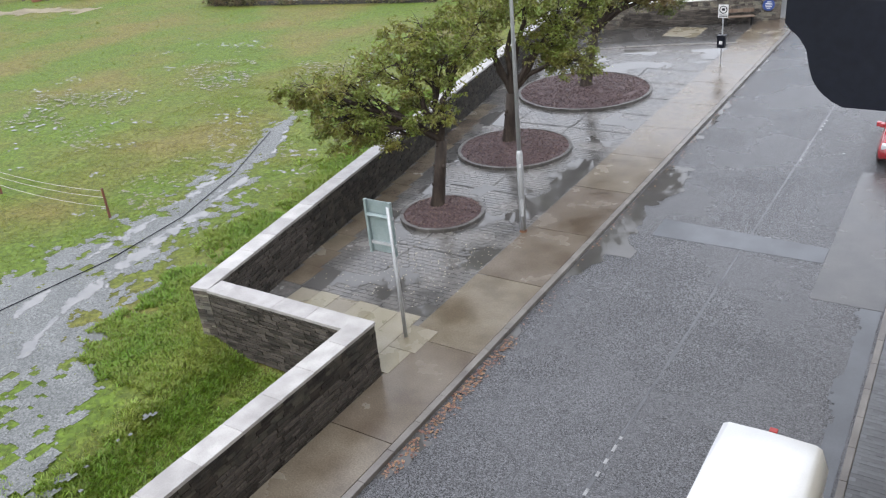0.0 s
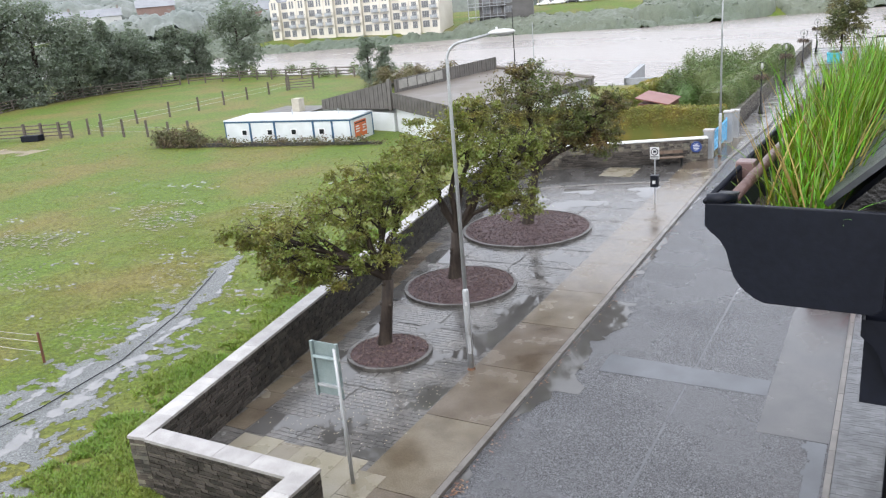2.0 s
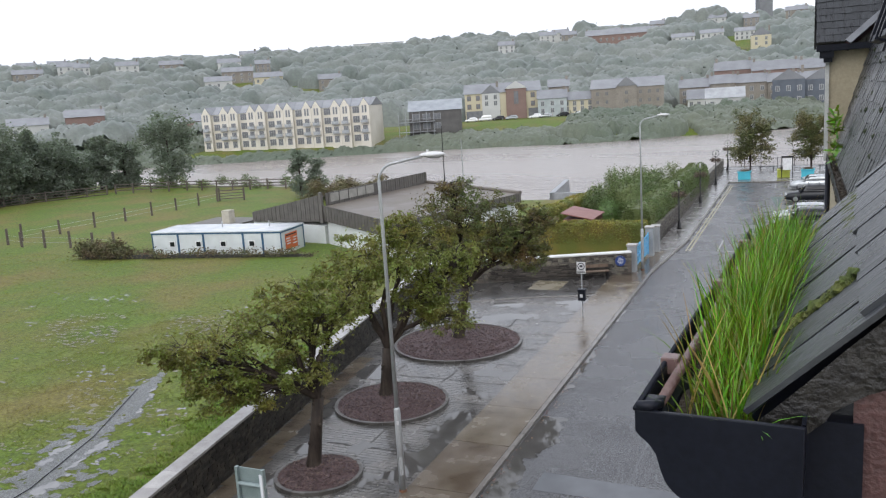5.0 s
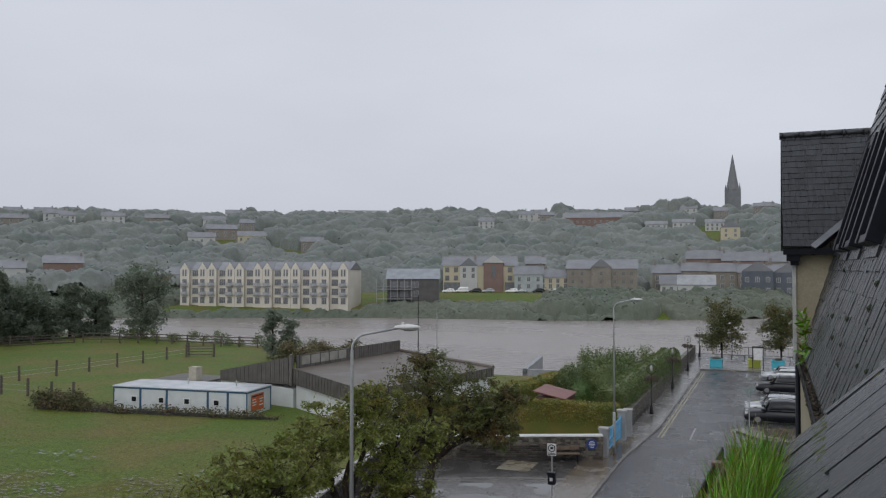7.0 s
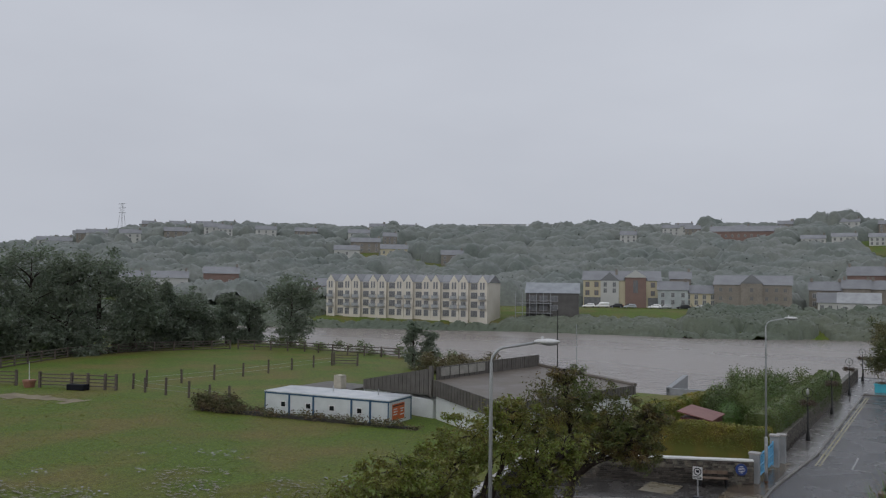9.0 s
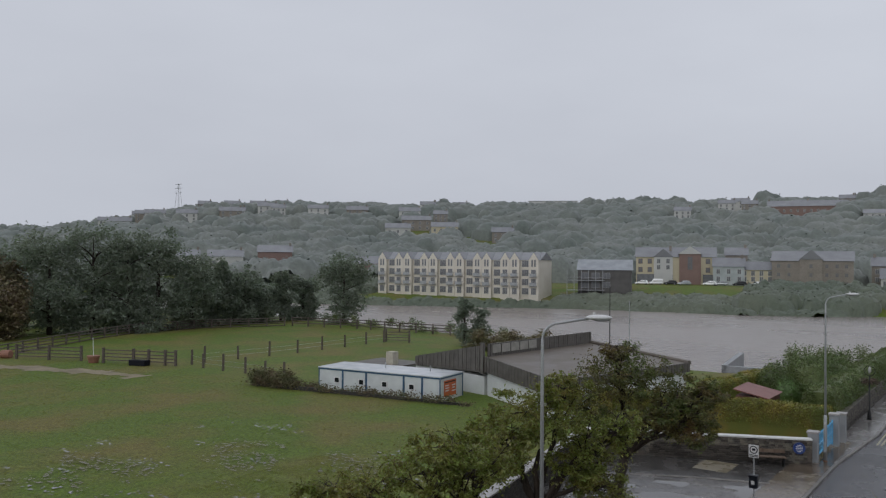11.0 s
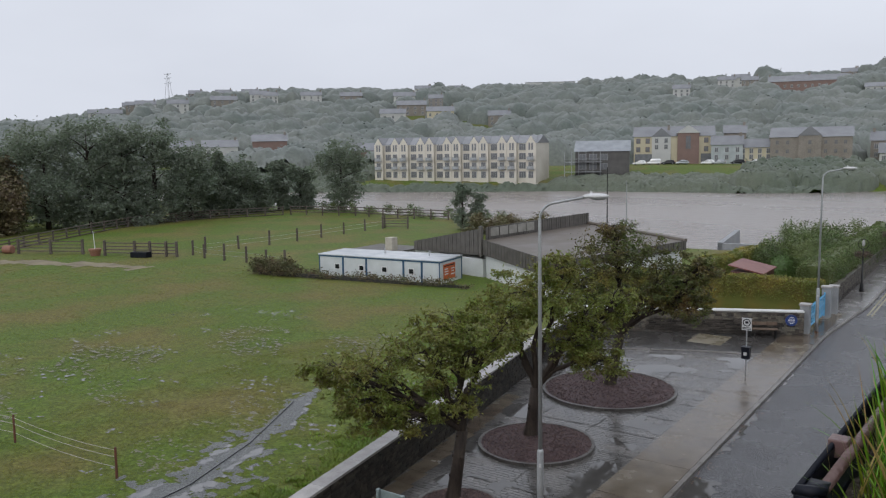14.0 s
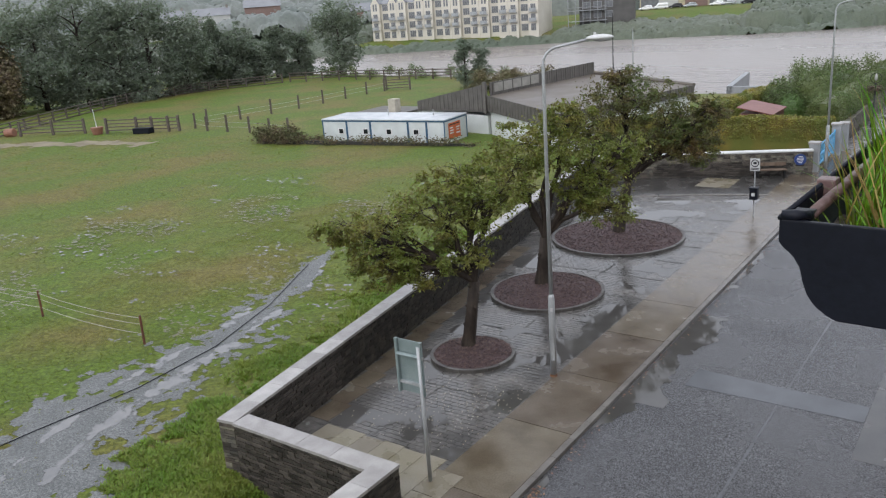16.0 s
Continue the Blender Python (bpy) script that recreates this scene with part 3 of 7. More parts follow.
sheet_where("track_puddle", "rain water standing in the ruts of the track", "puddle", -28, -12.5, 2, 25, 0.08, -0.052, pool, M_POOL)
sheet_where("meadow_puddle", "small rain pools in worn patches of the meadow", "puddle", -44, -17, 14, 38, 0.09, -0.064,
            lambda x, y: fbm(x * .6, y * 1.1, .45, 44) > 0.36 and fbm(x, y * 1.6, 2.6, 4) > .42, M_POOL)
M_MUD = mat("worn_mud", (0.115, 0.10, 0.062), (0.165, 0.15, 0.11), 1.4, 0.3, 0.6, bump=0.8, bscale=20, grain=0.4)
sheet_where("worn_mud", "trampled muddy wear across the meadow", "mud", -42, -19, 10, 34, 0.085, -0.068,
            lambda x, y: fbm(x * .5 + .2 * y, y, .32, 71) > .2 and noise.noise((x * 2.6, y * 4.5, 2)) + .8 * noise.noise((x * 6, y * 9, 7)) > .34, M_MUD)
# ---- the house: slate roof, overgrown gutter, steep main roof, cross gable ----
M_SLATE = mat("wet_slate", (0.017, 0.018, 0.021), (0.036, 0.039, 0.044), 3.0, 0.22, 0.42, bump=0.35, bscale=16, stretch=(6, 0.8, 1), rnd=0.3, island=0.3, grain=0.35, spec=0.45)
M_BLACK = mat("black_gutter", (0.005, 0.006, 0.011), (0.008, 0.0095, 0.016), 4.0, 0.42, bump=0.05, bscale=60, grain=0.2, spec=0.2)
M_MAROON = mat("maroon_boarding", (0.055, 0.024, 0.023), (0.085, 0.042, 0.04), 6.0, 0.5, bump=0.4, bscale=60, grain=0.3)
M_SILT = mat("gutter_silt", (0.03, 0.022, 0.015), (0.06, 0.045, 0.03), 12.0, 0.7, bump=0.8, bscale=50)
M_CREAM = mat("cream_render", (0.32, 0.27, 0.18), (0.40, 0.35, 0.25), 1.0, 0.6, bump=0.2, bscale=30)
M_MOSS = mat("roof_moss", (0.05, 0.075, 0.012), (0.09, 0.10, 0.02), 20.0, 0.9, bump=1.0, bscale=70, grain=0.4)
M_LEAD = mat("lead_flashing", (0.13, 0.135, 0.145), (0.18, 0.185, 0.195), 3.0, 0.3, metal=0.4, bump=0.1)
M_BRICKW = mat("house_brick", (0.10, 0.06, 0.05), (0.14, 0.09, 0.07), 8.0, 0.6, bump=0.4)
house = thing("house", "tall house with wet slate roofs and black gutters", "house", (0, 0, 0))
EAVE_ANGLE = -2.6
near = Matrix.Translation((-0.327, 1.755, 0)) @ Matrix.Rotation(radians(EAVE_ANGLE), 4, 'Z')


def placed(name, bm, material, parent, m, label="", smooth=False, bevel=0.0):
    ob = part(name, bm, material, parent, label, smooth, bevel)
    ob.matrix_local = m
    return ob


GL = 2.25  # the gutter's length
# profile of the moulded gutter, x inwards, z up, from the outer lip down and in
OGEE = [(0.0, 9.742), (0.0, 9.694), (0.012, 9.68), (0.034, 9.666), (0.047, 9.646), (0.053, 9.61), (0.06, 9.588), (0.072, 9.57), (0.086, 9.558), (0.1, 9.547), (0.12, 9.538), (0.318, 9.538), (0.332, 9.55), (0.336, 9.742)]
gutter = new("gutter")
gutter.parent = house
gutter["label"] = "black moulded gutter full of silt and grass"
gutter.matrix_local = near
bm = bmesh.new()
inner = [(0.168 + (x - 0.168) * 0.95, z + (0.006 if z < 9.73 else 0)) for x, z in OGEE]
outer0 = [bm.verts.new((x, 0.004, z)) for x, z in OGEE]
outer1 = [bm.verts.new((x, GL, z)) for x, z in OGEE]
inner0 = [bm.verts.new((x, 0.004, z)) for x, z in inner]
inner1 = [bm.verts.new((x, GL, z)) for x, z in inner]
for i in range(len(OGEE) - 1):
    bm.faces.new((outer0[i], outer0[i + 1], outer1[i + 1], outer1[i]))
    bm.faces.new((inner0[i + 1], inner0[i], inner1[i], inner1[i + 1]))
for k in (0, len(OGEE) - 1):
    bm.faces.new((outer0[k], outer1[k], inner1[k], inner0[k]))
part("trough", bm, M_BLACK, gutter)
bm = bmesh.new()
lo = [bm.verts.new((x, 0.0, z)) for x, z in OGEE]
hi = [bm.verts.new((x, -0.012, z)) for x, z in OGEE]
bm.faces.new(lo), bm.faces.new(hi[::-1])
for i in range(len(OGEE)):
    j = (i + 1) % len(OGEE)
    bm.faces.new((lo[i], lo[j], hi[j], hi[i]))
part("end_cap", bm, M_BLACK, gutter, "black moulded end cap", bevel=0.003)
bm = bmesh.new()
tube(bm, ((0.002, -0.012, 9.745), (0.002, GL, 9.745)), (0.006, 0.006), 8)
tube(bm, ((0.004, -0.006, 9.749), (0.03, -0.004, 9.751), (0.05, 0.02, 9.748)), (0.011, 0.012, 0.008), 10)
box(bm, 0.012, 0.05, 0.03, 0.075, 9.728, 9.747)
part("lip", bm, M_BLACK, gutter, smooth=True)
M_BRACKET = mat("weathered_bracket", (0.13, 0.075, 0.07), (0.18, 0.12, 0.11), 10.0, 0.4, bump=0.2)
for by in (0.30, 1.15, 1.9):
    bm = bmesh.new()
    box(bm, -0.008, 0.034, by, by + 0.045, 9.715, 9.758)
    part("bracket", bm, M_BRACKET, gutter, "faded pink gutter bracket", bevel=0.004)
bm = bmesh.new()
for i in range(24):
    for j in range(4):
        x0, x1 = lerp(0.05, 0.32, j / 4), lerp(0.05, 0.32, (j + 1) / 4)
        y0, y1 = 0.003 + (GL - 0.006) * i / 24, 0.003 + (GL - 0.006) * (i + 1) / 24
        hgt = lambda x, y: 9.655 + 0.03 * noise.noise((x * 12, y * 9, 3)) + 0.03 * min(1, y * 2)
        bm.faces.new([bm.verts.new((x, y, hgt(x, y))) for x, y in ((x0, y0), (x1, y0), (x1, y1), (x0, y1))])
bmesh.ops.remove_doubles(bm, verts=bm.verts[:], dist=0.0005)
part("silt", bm, M_SILT, gutter, "dark wet silt")
# brown liner rail inside the lip
bm = bmesh.new()
tube(bm, ((0.04, 0.06, 9.735), (0.045, 0.5, 9.738), (0.043, 1.2, 9.733), (0.045, GL, 9.736)), (0.012, 0.013, 0.012, 0.012), 10)
part("rail", bm, mat("brown_rail", (0.085, 0.045, 0.04), (0.13, 0.08, 0.07), 9, 0.35, bump=0.4), gutter, "faded brown inner rail", smooth=True)

# grass growing in the gutter
M_BLADE = mat("gutter_grass", (0.075, 0.19, 0.01), (0.19, 0.29, 0.02), 8.0, 0.32, island=0.65, trans=0.25, grain=0.1)
rs = random.Random(12)
gv, gf = [], []


def blade(vs, fs, root, lean, length, width, turn, droop, n=5):
    b = len(vs)
    side = Vector((math.cos(turn), math.sin(turn), 0))
    p, d = Vector(root), Vector((lean[0], lean[1], 1)).normalized()
    for k in range(n + 1):
        w = width * (1 - (k / n) ** 1.6) * (0.75 + 0.25 * min(1, k))
        if k < n:
            vs += [tuple(p - side * w / 2), tuple(p + side * w / 2)]
        else:
            vs.append(tuple(p))
        d = (d + Vector((lean[0], lean[1], 0)) * droop * 0.25 + Vector((0, 0, -droop * 0.16 * k / n))).normalized()
        p = p + d * length / n
    for k in range(n - 1):
        fs.append((b + 2 * k, b + 2 * k + 1, b + 2 * k + 3, b + 2 * k + 2))
    fs.append((b + 2 * n - 2, b + 2 * n - 1, b + 2 * n))


for _ in range(3300):
    y = rs.uniform(0.14, GL - 0.03)
    x = 0.075 + 0.17 * rs.betavariate(1.4, 1.4)
    dense = min(1.0, 0.35 + y * 0.8)
    if rs.random() > dense:
        continue
    ln = (rs.uniform(0.1, 0.3) if rs.random() < .8 else rs.uniform(.28, .38)) * (0.6 + 0.42 * min(1, y / 0.6)) * (1.06 - .14 * y)
    a = rs.uniform(0, 6.283)
    lean = (0.2 * math.cos(a) + 0.02, 0.42 * math.sin(a) - 0.03)
    blade(gv, gf, (x, y, 9.65), lean, ln, rs.uniform(0.004, 0.0085), rs.uniform(0, 3.14), rs.uniform(0.0, 1.15))
for _ in range(160):
    y = rs.uniform(0.06, 0.9)
    a = rs.uniform(0, 6.283)
    blade(gv, gf, (rs.uniform(0.05, 0.24), y, 9.66), (0.6 * math.cos(a), 0.9 * math.sin(a)), rs.uniform(0.1, 0.22), 0.005, rs.uniform(0, 3.14), 0.9)
me = bpy.data.meshes.new("grass")
me.from_pydata(gv, [], gf)
me.materials.append(M_BLADE)
grass = new("gutter_grass", me)
grass.matrix_world = near
tagged(grass, "lush bright green grass sprouting from the gutter", "grass", kind="stuff")
# seed stalks, straw coloured
gv, gf = [], []
for _ in range(260):
    a = rs.uniform(0, 6.283)
    blade(gv, gf, (rs.uniform(0.04, 0.24), rs.uniform(0.1, GL), 9.65), (0.25 * math.cos(a), 0.4 * math.sin(a)), rs.uniform(0.12, 0.34), 0.005, rs.uniform(0, 3.14), 0.7)
me = bpy.data.meshes.new("straw")
me.from_pydata(gv, [], gf)
me.materials.append(mat("dry_straw", (0.30, 0.23, 0.09), (0.36, 0.24, 0.07), 8.0, 0.6, island=0.3, trans=0.2))
straw = new("dry_grass", me)
straw.matrix_world = near
tagged(straw, "dead straw-coloured blades among the gutter grass", "grass", kind="stuff")


def slate_slope(name, parent, m, width, slope, gauge, slate_w, seed, keep=None, singly=0, lift=0.006, label="", gap=0.005):
    """Overlapping slates over a slope: local x along the eave, y up the slope, z out of it."""
    r = random.Random(seed)
    holder = new(name)
    holder.parent = parent
    holder.matrix_local = m
    if label:
        holder["label"] = label
    rest = bmesh.new()
    n = 0
    rows = int(slope / gauge) + 1
    for j in range(rows):
        x = -(slate_w / 2 if j % 2 else 0) + r.uniform(-.02, .02)
        while x < width:
            a, b = max(x, 0), min(x + slate_w, width)
            x += slate_w
            y0 = j * gauge + r.uniform(-.006, .006)
            if b - a < 0.03 or (keep and not keep((a + b) / 2, y0 + gauge / 2)):
                continue
            y1 = min(y0 + gauge * 2.1, slope + gauge)
            t0, t1 = lift * 2.2 + r.uniform(0, .004), 0.001
            bm = bmesh.new() if n < singly else rest
            ga, gb = gap * r.uniform(.3, 2.0), gap * r.uniform(.3, 2.0)
            c = [(a + ga, y0 + r.uniform(-.01, .01), t0), (b - gb, y0 + r.uniform(-.01, .01), t0 + r.uniform(-.003, .004)), (b - gb, y1, t1), (a + ga, y1, t1)]
            top = [bm.verts.new(p) for p in c]
            low = [bm.verts.new((p[0], p[1], p[2] - lift)) for p in c]
            bm.faces.new(top)
            bm.faces.new(low[::-1])
            for i in range(4):
                bm.faces.new((top[i], low[i], low[(i + 1) % 4], top[(i + 1) % 4]))
            if n < singly:
                s = new("slate", mesh_of("slate", bm, M_SLATE))
                s.parent = holder
            n += 1
    if len(rest.verts):
        tagged(part("slating", rest, M_SLATE, holder), kind="stuff")
    else:
        rest.free()
    return holder


# near roof over the gutter: rises at 46 degrees from just inside it
PITCH = 46.0
roof_m = near @ Matrix.Translation((0.235, 2.2 + 0.03, 9.715)) @ Matrix.Rotation(radians(-90), 4, 'Z') @ Matrix.Rotation(radians(PITCH), 4, 'X')
slate_slope("eaves_roof", house, roof_m, 2.18, 2.6, 0.3, 0.33, 3, singly=90, lift=0.012, gap=0.012, label="wet slate roof with green algae above the gutter")
bm = bmesh.new()
box(bm, 0.0, 2.08, -0.03, 2.8, -0.05, -0.004)
placed("roof_deck", bm, M_BLACK, house, roof_m)
# maroon gable and mortar under the near verge, the mortar blackened for shade
bm = bmesh.new()
up = math.tan(radians(PITCH))
for a, b in ((0.0, 0.02),):
    lo = [(0.42, 9.2), (2.2, 9.2), (2.2, 9.66 + 1.9 * up), (0.42, 9.66 + 0.12 * up)]
    f = [bm.verts.new((x, 0.10, z)) for x, z in lo]
    g = [bm.verts.new((x, 0.13, z)) for x, z in lo]
    bm.faces.new(f), bm.faces.new(g[::-1])
    for i in range(4):
        bm.faces.new((f[i], f[(i + 1) % 4], g[(i + 1) % 4], g[i]))
placed("gable_board", bm, M_MAROON, house, near, "dark maroon boarding under the verge")
bm = bmesh.new()
r2 = random.Random(5)
top_, low_ = [], []
for k in range(50):
    q = k * 0.05
    x, z = 0.235 + q * math.cos(radians(PITCH)), 9.715 + q * math.sin(radians(PITCH))
    top_.append((x, z - 0.004))
    low_.append((x + 0.055 + r2.uniform(-.015, .02), z - 0.075 + r2.uniform(-.02, .02)))
ft = [bm.verts.new((x, 0.055 + r2.uniform(-.008, .008), z)) for x, z in top_]
fl = [bm.verts.new((x, 0.075 + r2.uniform(-.012, .012), z)) for x, z in low_]
bk = [bm.verts.new((x, 0.2, z)) for x, z in low_]
for i in range(49):
    bm.faces.new((ft[i], fl[i], fl[i + 1], ft[i + 1]))
    bm.faces.new((fl[i], bk[i], bk[i + 1], fl[i + 1]))
placed("verge_mortar", bm, mat("shade_black_mortar", (0.012, 0.011, 0.011), (0.03, 0.028, 0.026), 20, 0.6, bump=0.8, bscale=60), house, near, "crumbling mortar along the verge, blackened for the shade under the slates")
bm = bmesh.new()
box(bm, 0.30, 0.44, 0.09, 0.14, 9.3, 9.72)
placed("verge_end", bm, M_BLACK, house, near)
# moss: a cushion on the slates and a green bloom above the gutter
bm = bmesh.new()
for k in range(34):
    t0 = k / 33
    q = bmesh.ops.create_icosphere(bm, subdivisions=1, radius=rs.uniform(0.010, 0.022))
    for v in q["verts"]:
        v.co = roof_m @ (Vector((1.72 + rs.uniform(-.012, .012), 0.05 + 0.24 * t0, 0.02)) + v.co * rs.uniform(.8, 1.3))
tagged(part("moss", bm, M_MOSS, house, "cushion of yellow-green moss on the slates"), kind="stuff")
bm = bmesh.new()
for k in range(1100):
    x = rs.uniform(0.02, 1.75)
    y = abs(rs.gauss(0, 0.10 + 0.16 * max(0, 1 - x / 1.2))) - 0.02
    q = bmesh.ops.create_icosphere(bm, subdivisions=1, radius=rs.uniform(0.003, 0.010))
    for v in q["verts"]:
        v.co = roof_m @ (Vector((x, y, 0.014)) + Vector((v.co.x * 1.6, v.co.y * 3.0, v.co.z * .6)))
tagged(part("moss", bm, M_MOSS, house, "thin moss along the eave"), kind="stuff")

# walls below: facade, steep main roof behind, cross gable with its slate slope
boxes("facade", [(0.3, 8.0, -14, 1.82, -0.3, 9.25), (0.40, 8.0, 1.9, 18.2, -0.3, 9.0)], M_CREAM, house)
MAIN = 73.0
main_m = Matrix.Translation((0.47, 16.2, 9.15)) @ Matrix.Rotation(radians(-90), 4, 'Z') @ Matrix.Rotation(radians(MAIN), 4, 'X')
slate_slope("main_roof", house, main_m, 12.2, 5.5, 0.24, 0.27, 8, singly=200, lift=0.016, gap=0.015, label="steep wet slate roof with tufts of moss")
bm = bmesh.new()
box(bm, 0.0, 12.2, -0.1, 5.8, -0.08, -0.006)
placed("roof_deck", bm, M_MORTAR, house, main_m)
bm = bmesh.new()
for k in range(110):
    q = bmesh.ops.create_icosphere(bm, subdivisions=1, radius=rs.uniform(0.012, 0.045))
    at = Vector((rs.uniform(0.5, 11.5), rs.uniform(0.2, 3.2), 0.02))
    for v in q["verts"]:
        v.co = main_m @ (at + v.co)
part("moss", bm, mat("dark_moss", (0.02, 0.03, 0.012), (0.04, 0.05, 0.015), 20, 0.9, bump=1.0, bscale=60), house, "dark moss tufts between the slates")
bm = bmesh.new()
for k in range(90):
    a = rs.uniform(0, 6.28)
    d = rs.uniform(0.1, 0.35)
    q = pose(0.36 + 0.08 * rs.random(), 13.2 + rs.uniform(-.3, .3), 9.16 + rs.uniform(0, 0.75), rs.uniform(-60, 60), rs.uniform(-60, 60), rs.uniform(0, 360))
    vs = [bm.verts.new(q @ Vector(p)) for p in ((-.02, 0, 0), (.02, 0, 0), (.02, .1, .02), (-.005, .13, .02))]
    bm.faces.new(vs)
fern = part("gutter_fern", bm, M_BLADE, None)
tagged(fern, "bright green weed growing behind the far gutter", "weed", kind="stuff")
bm = bmesh.new()
for x0, x1, z0, z1 in ((0.34, 0.355, 9.0, 9.12), (0.355, 0.485, 9.0, 9.03)):
    box(bm, x0, x1, 4.1, 15.2, z0, z1)
part("main_gutter", bm, M_BLACK, house, "black gutter under the steep roof")
bm = bmesh.new()
for k in range(420):
    m = pose(rs.uniform(0.37, 0.47), rs.uniform(4.2, 15.1), 9.035 + rs.uniform(0, .03), rs.uniform(-40, 40), rs.uniform(-40, 40), rs.uniform(0, 360))
    box(bm, -.03, .03, -.05 * rs.random() - .01, .03, -.012, .018, m)
tagged(part("gutter_litter", bm, M_SILT, house, "broken slate and wet silt lying in the gutter"), kind="stuff")
bm = bmesh.new()
tube(bm, ((0.36, 14.9, 0.0), (0.36, 14.9, 9.0)), (0.04, 0.04), 8)
part("downpipe", bm, M_BLACK, house, smooth=True)

# rooflight frames on the steep roof
for k, x0 in enumerate((3.5, 5.1, 6.9)):
    rl = new("rooflight")
    rl.parent = house
    rl.matrix_local = main_m @ Matrix.Translation((x0 - 0.4, 1.7, 0.02)) @ Matrix.Diagonal((2.0, 1.0, 1.0, 1.0))
    bm = bmesh.new()
    box(bm, 0, 0.08, 0, 1.6, 0, 0.16), box(bm, 0.45, 0.53, 0, 1.6, 0, 0.16), box(bm, 0.08, 0.45, 0, 0.09, 0, 0.14), box(bm, 0.08, 0.45, 1.5, 1.6, 0, 0.14)
    part("frame", bm, M_BLACK, rl, bevel=0.008)
    boxes("pane", [(0.08, 0.45, 0.09, 1.5, 0.03, 0.05)], mat("dark_glass", (0.02, 0.022, 0.025), None, 2.0, 0.04, grain=0.02), rl)
    boxes("flashing", [(0.0, 0.53, -0.12, 0.0, 0.0, 0.03)], M_SLATE, rl)

# cross gable
GY0, GYR, GZ0, GZR, GXL = 15.0, 16.7, 10.93, 13.05, 0.15
gslope = math.hypot(GYR - GY0, GZR - GZ0)
gab_m = Matrix.Translation((GXL, GY0, GZ0)) @ Matrix.Rotation(math.atan2(GZR - GZ0, GYR - GY0), 4, 'X')
slate_slope("gable_roof", house, gab_m, 2.6, gslope - 0.02, 0.145, 0.27, 21, keep=lambda a, q: a < 0.5 + 0.9 * q, singly=200, lift=0.006, label="dark slate slope of the cross gable")
bm = bmesh.new()
prism(bm, ((0.02, 0.0), (0.42, 0.0), (2.6, 2.4), (2.6, gslope), (0.02, gslope)), -0.07, -0.004)
placed("roof_deck", bm, M_MORTAR, house, gab_m)
bm = bmesh.new()
vs = [bm.verts.new(p) for p in ((GXL, GYR + .0, GZR), (3, GYR, GZR), (3, GYR + 1.7, GZ0), (GXL, GYR + 1.7, GZ0))]
bm.faces.new(vs)
part("roof_back", bm, M_SLATE, house)
for k in range(7):
    bm = bmesh.new()
    tube(bm, ((GXL - 0.02 + 0.36 * k, GYR, GZR + 0.02), (GXL + 0.33 + 0.36 * k, GYR, GZR + 0.02)), (0.055, 0.05), 10)
    tube(bm, ((GXL - 0.02 + 0.36 * k, GYR, GZR + 0.02), (GXL + 0.03 + 0.36 * k, GYR, GZR + 0.02)), (0.07, 0.07), 10)
    part("ridge_tile", bm, mat("ridge_clay", (0.04, 0.04, 0.044), None, 5, 0.35, bump=0.2), house, smooth=True)
boxes("gable_wall", [(0.36, 2.2, 15.25, 18.2, 8.9, 10.86)], M_CREAM, house)
boxes("corner_board", [(0.30, 0.36, 15.2, 15.3, 9.0, 10.85)], mat("white_board", (0.5, 0.5, 0.48), None, 3, 0.4), house)
bm = bmesh.new()
box(bm, GXL + .01, 2.4, GY0 + 0.01, GY0 + 0.30, GZ0 - 0.13, GZ0 - 0.03)
box(bm, GXL + .06, 0.42, GY0 + 0.05, GY0 + 0.30, GZ0 - 0.24, GZ0 - 0.13)
box(bm, GXL + .12, 0.40, GY0 + 0.1, GY0 + 0.30, GZ0 - 0.31, GZ0 - 0.24)
part("cornice", bm, M_BLACK, house, "black moulded cornice")
for nm, lo_z, hi_z, wd, mt, lab in (("barge_flashing", 0.0, 0.03, 0.09, M_LEAD, "pale lead flashing along the gable's cut edge"), ("barge_board", -0.2, -0.01, 0.05, M_MAROON, "dark maroon board under the flashing")):
    bm = bmesh.new()
    d = Vector((1.05, 1.17)).normalized()
    sd = Vector((d.y, -d.x)) * wd
    p, q = Vector((0.44, 0.0)), Vector((0.44, 0.0)) + d * 1.75
    prism(bm, (tuple(p - sd * .2), tuple(p + sd), tuple(q + sd), tuple(q - sd * .2)), lo_z, hi_z)
    placed(nm, bm, mt, house, gab_m, lab)

# lower bay with its own small gutter
bm = bmesh.new()
lo = [bm.verts.new((-0.03 + (x * 0.8), 1.80, z - 0.21)) for x, z in OGEE]
hi = [bm.verts.new((-0.03 + (x * 0.8), 3.4, z - 0.21)) for x, z in OGEE]
for v in lo + hi:
    v.co.z = 9.50 + (v.co.z - 9.532) * 0.75
bm.faces.new(lo[::-1])
for i in range(len(OGEE) - 1):
    bm.faces.new((lo[i], lo[i + 1], hi[i + 1], hi[i]))
part("lower_gutter", bm, M_BLACK, house, "small black gutter below", bevel=0.002)

# ---- street lamps ----
M_GALV = mat("galvanised_steel", (0.40, 0.41, 0.42), (0.33, 0.34, 0.35), 3.0, 0.38, metal=0.25, bump=0.05, stretch=(1, 1, .3))
M_LAMPHEAD = mat("lamp_head_grey", (0.6, 0.6, 0.6), (0.5, 0.5, 0.5), 3.0, 0.35)
M_RUST = mat("rust_base", (0.16, 0.07, 0.03), (0.10, 0.05, 0.03), 14.0, 0.8, bump=0.5)


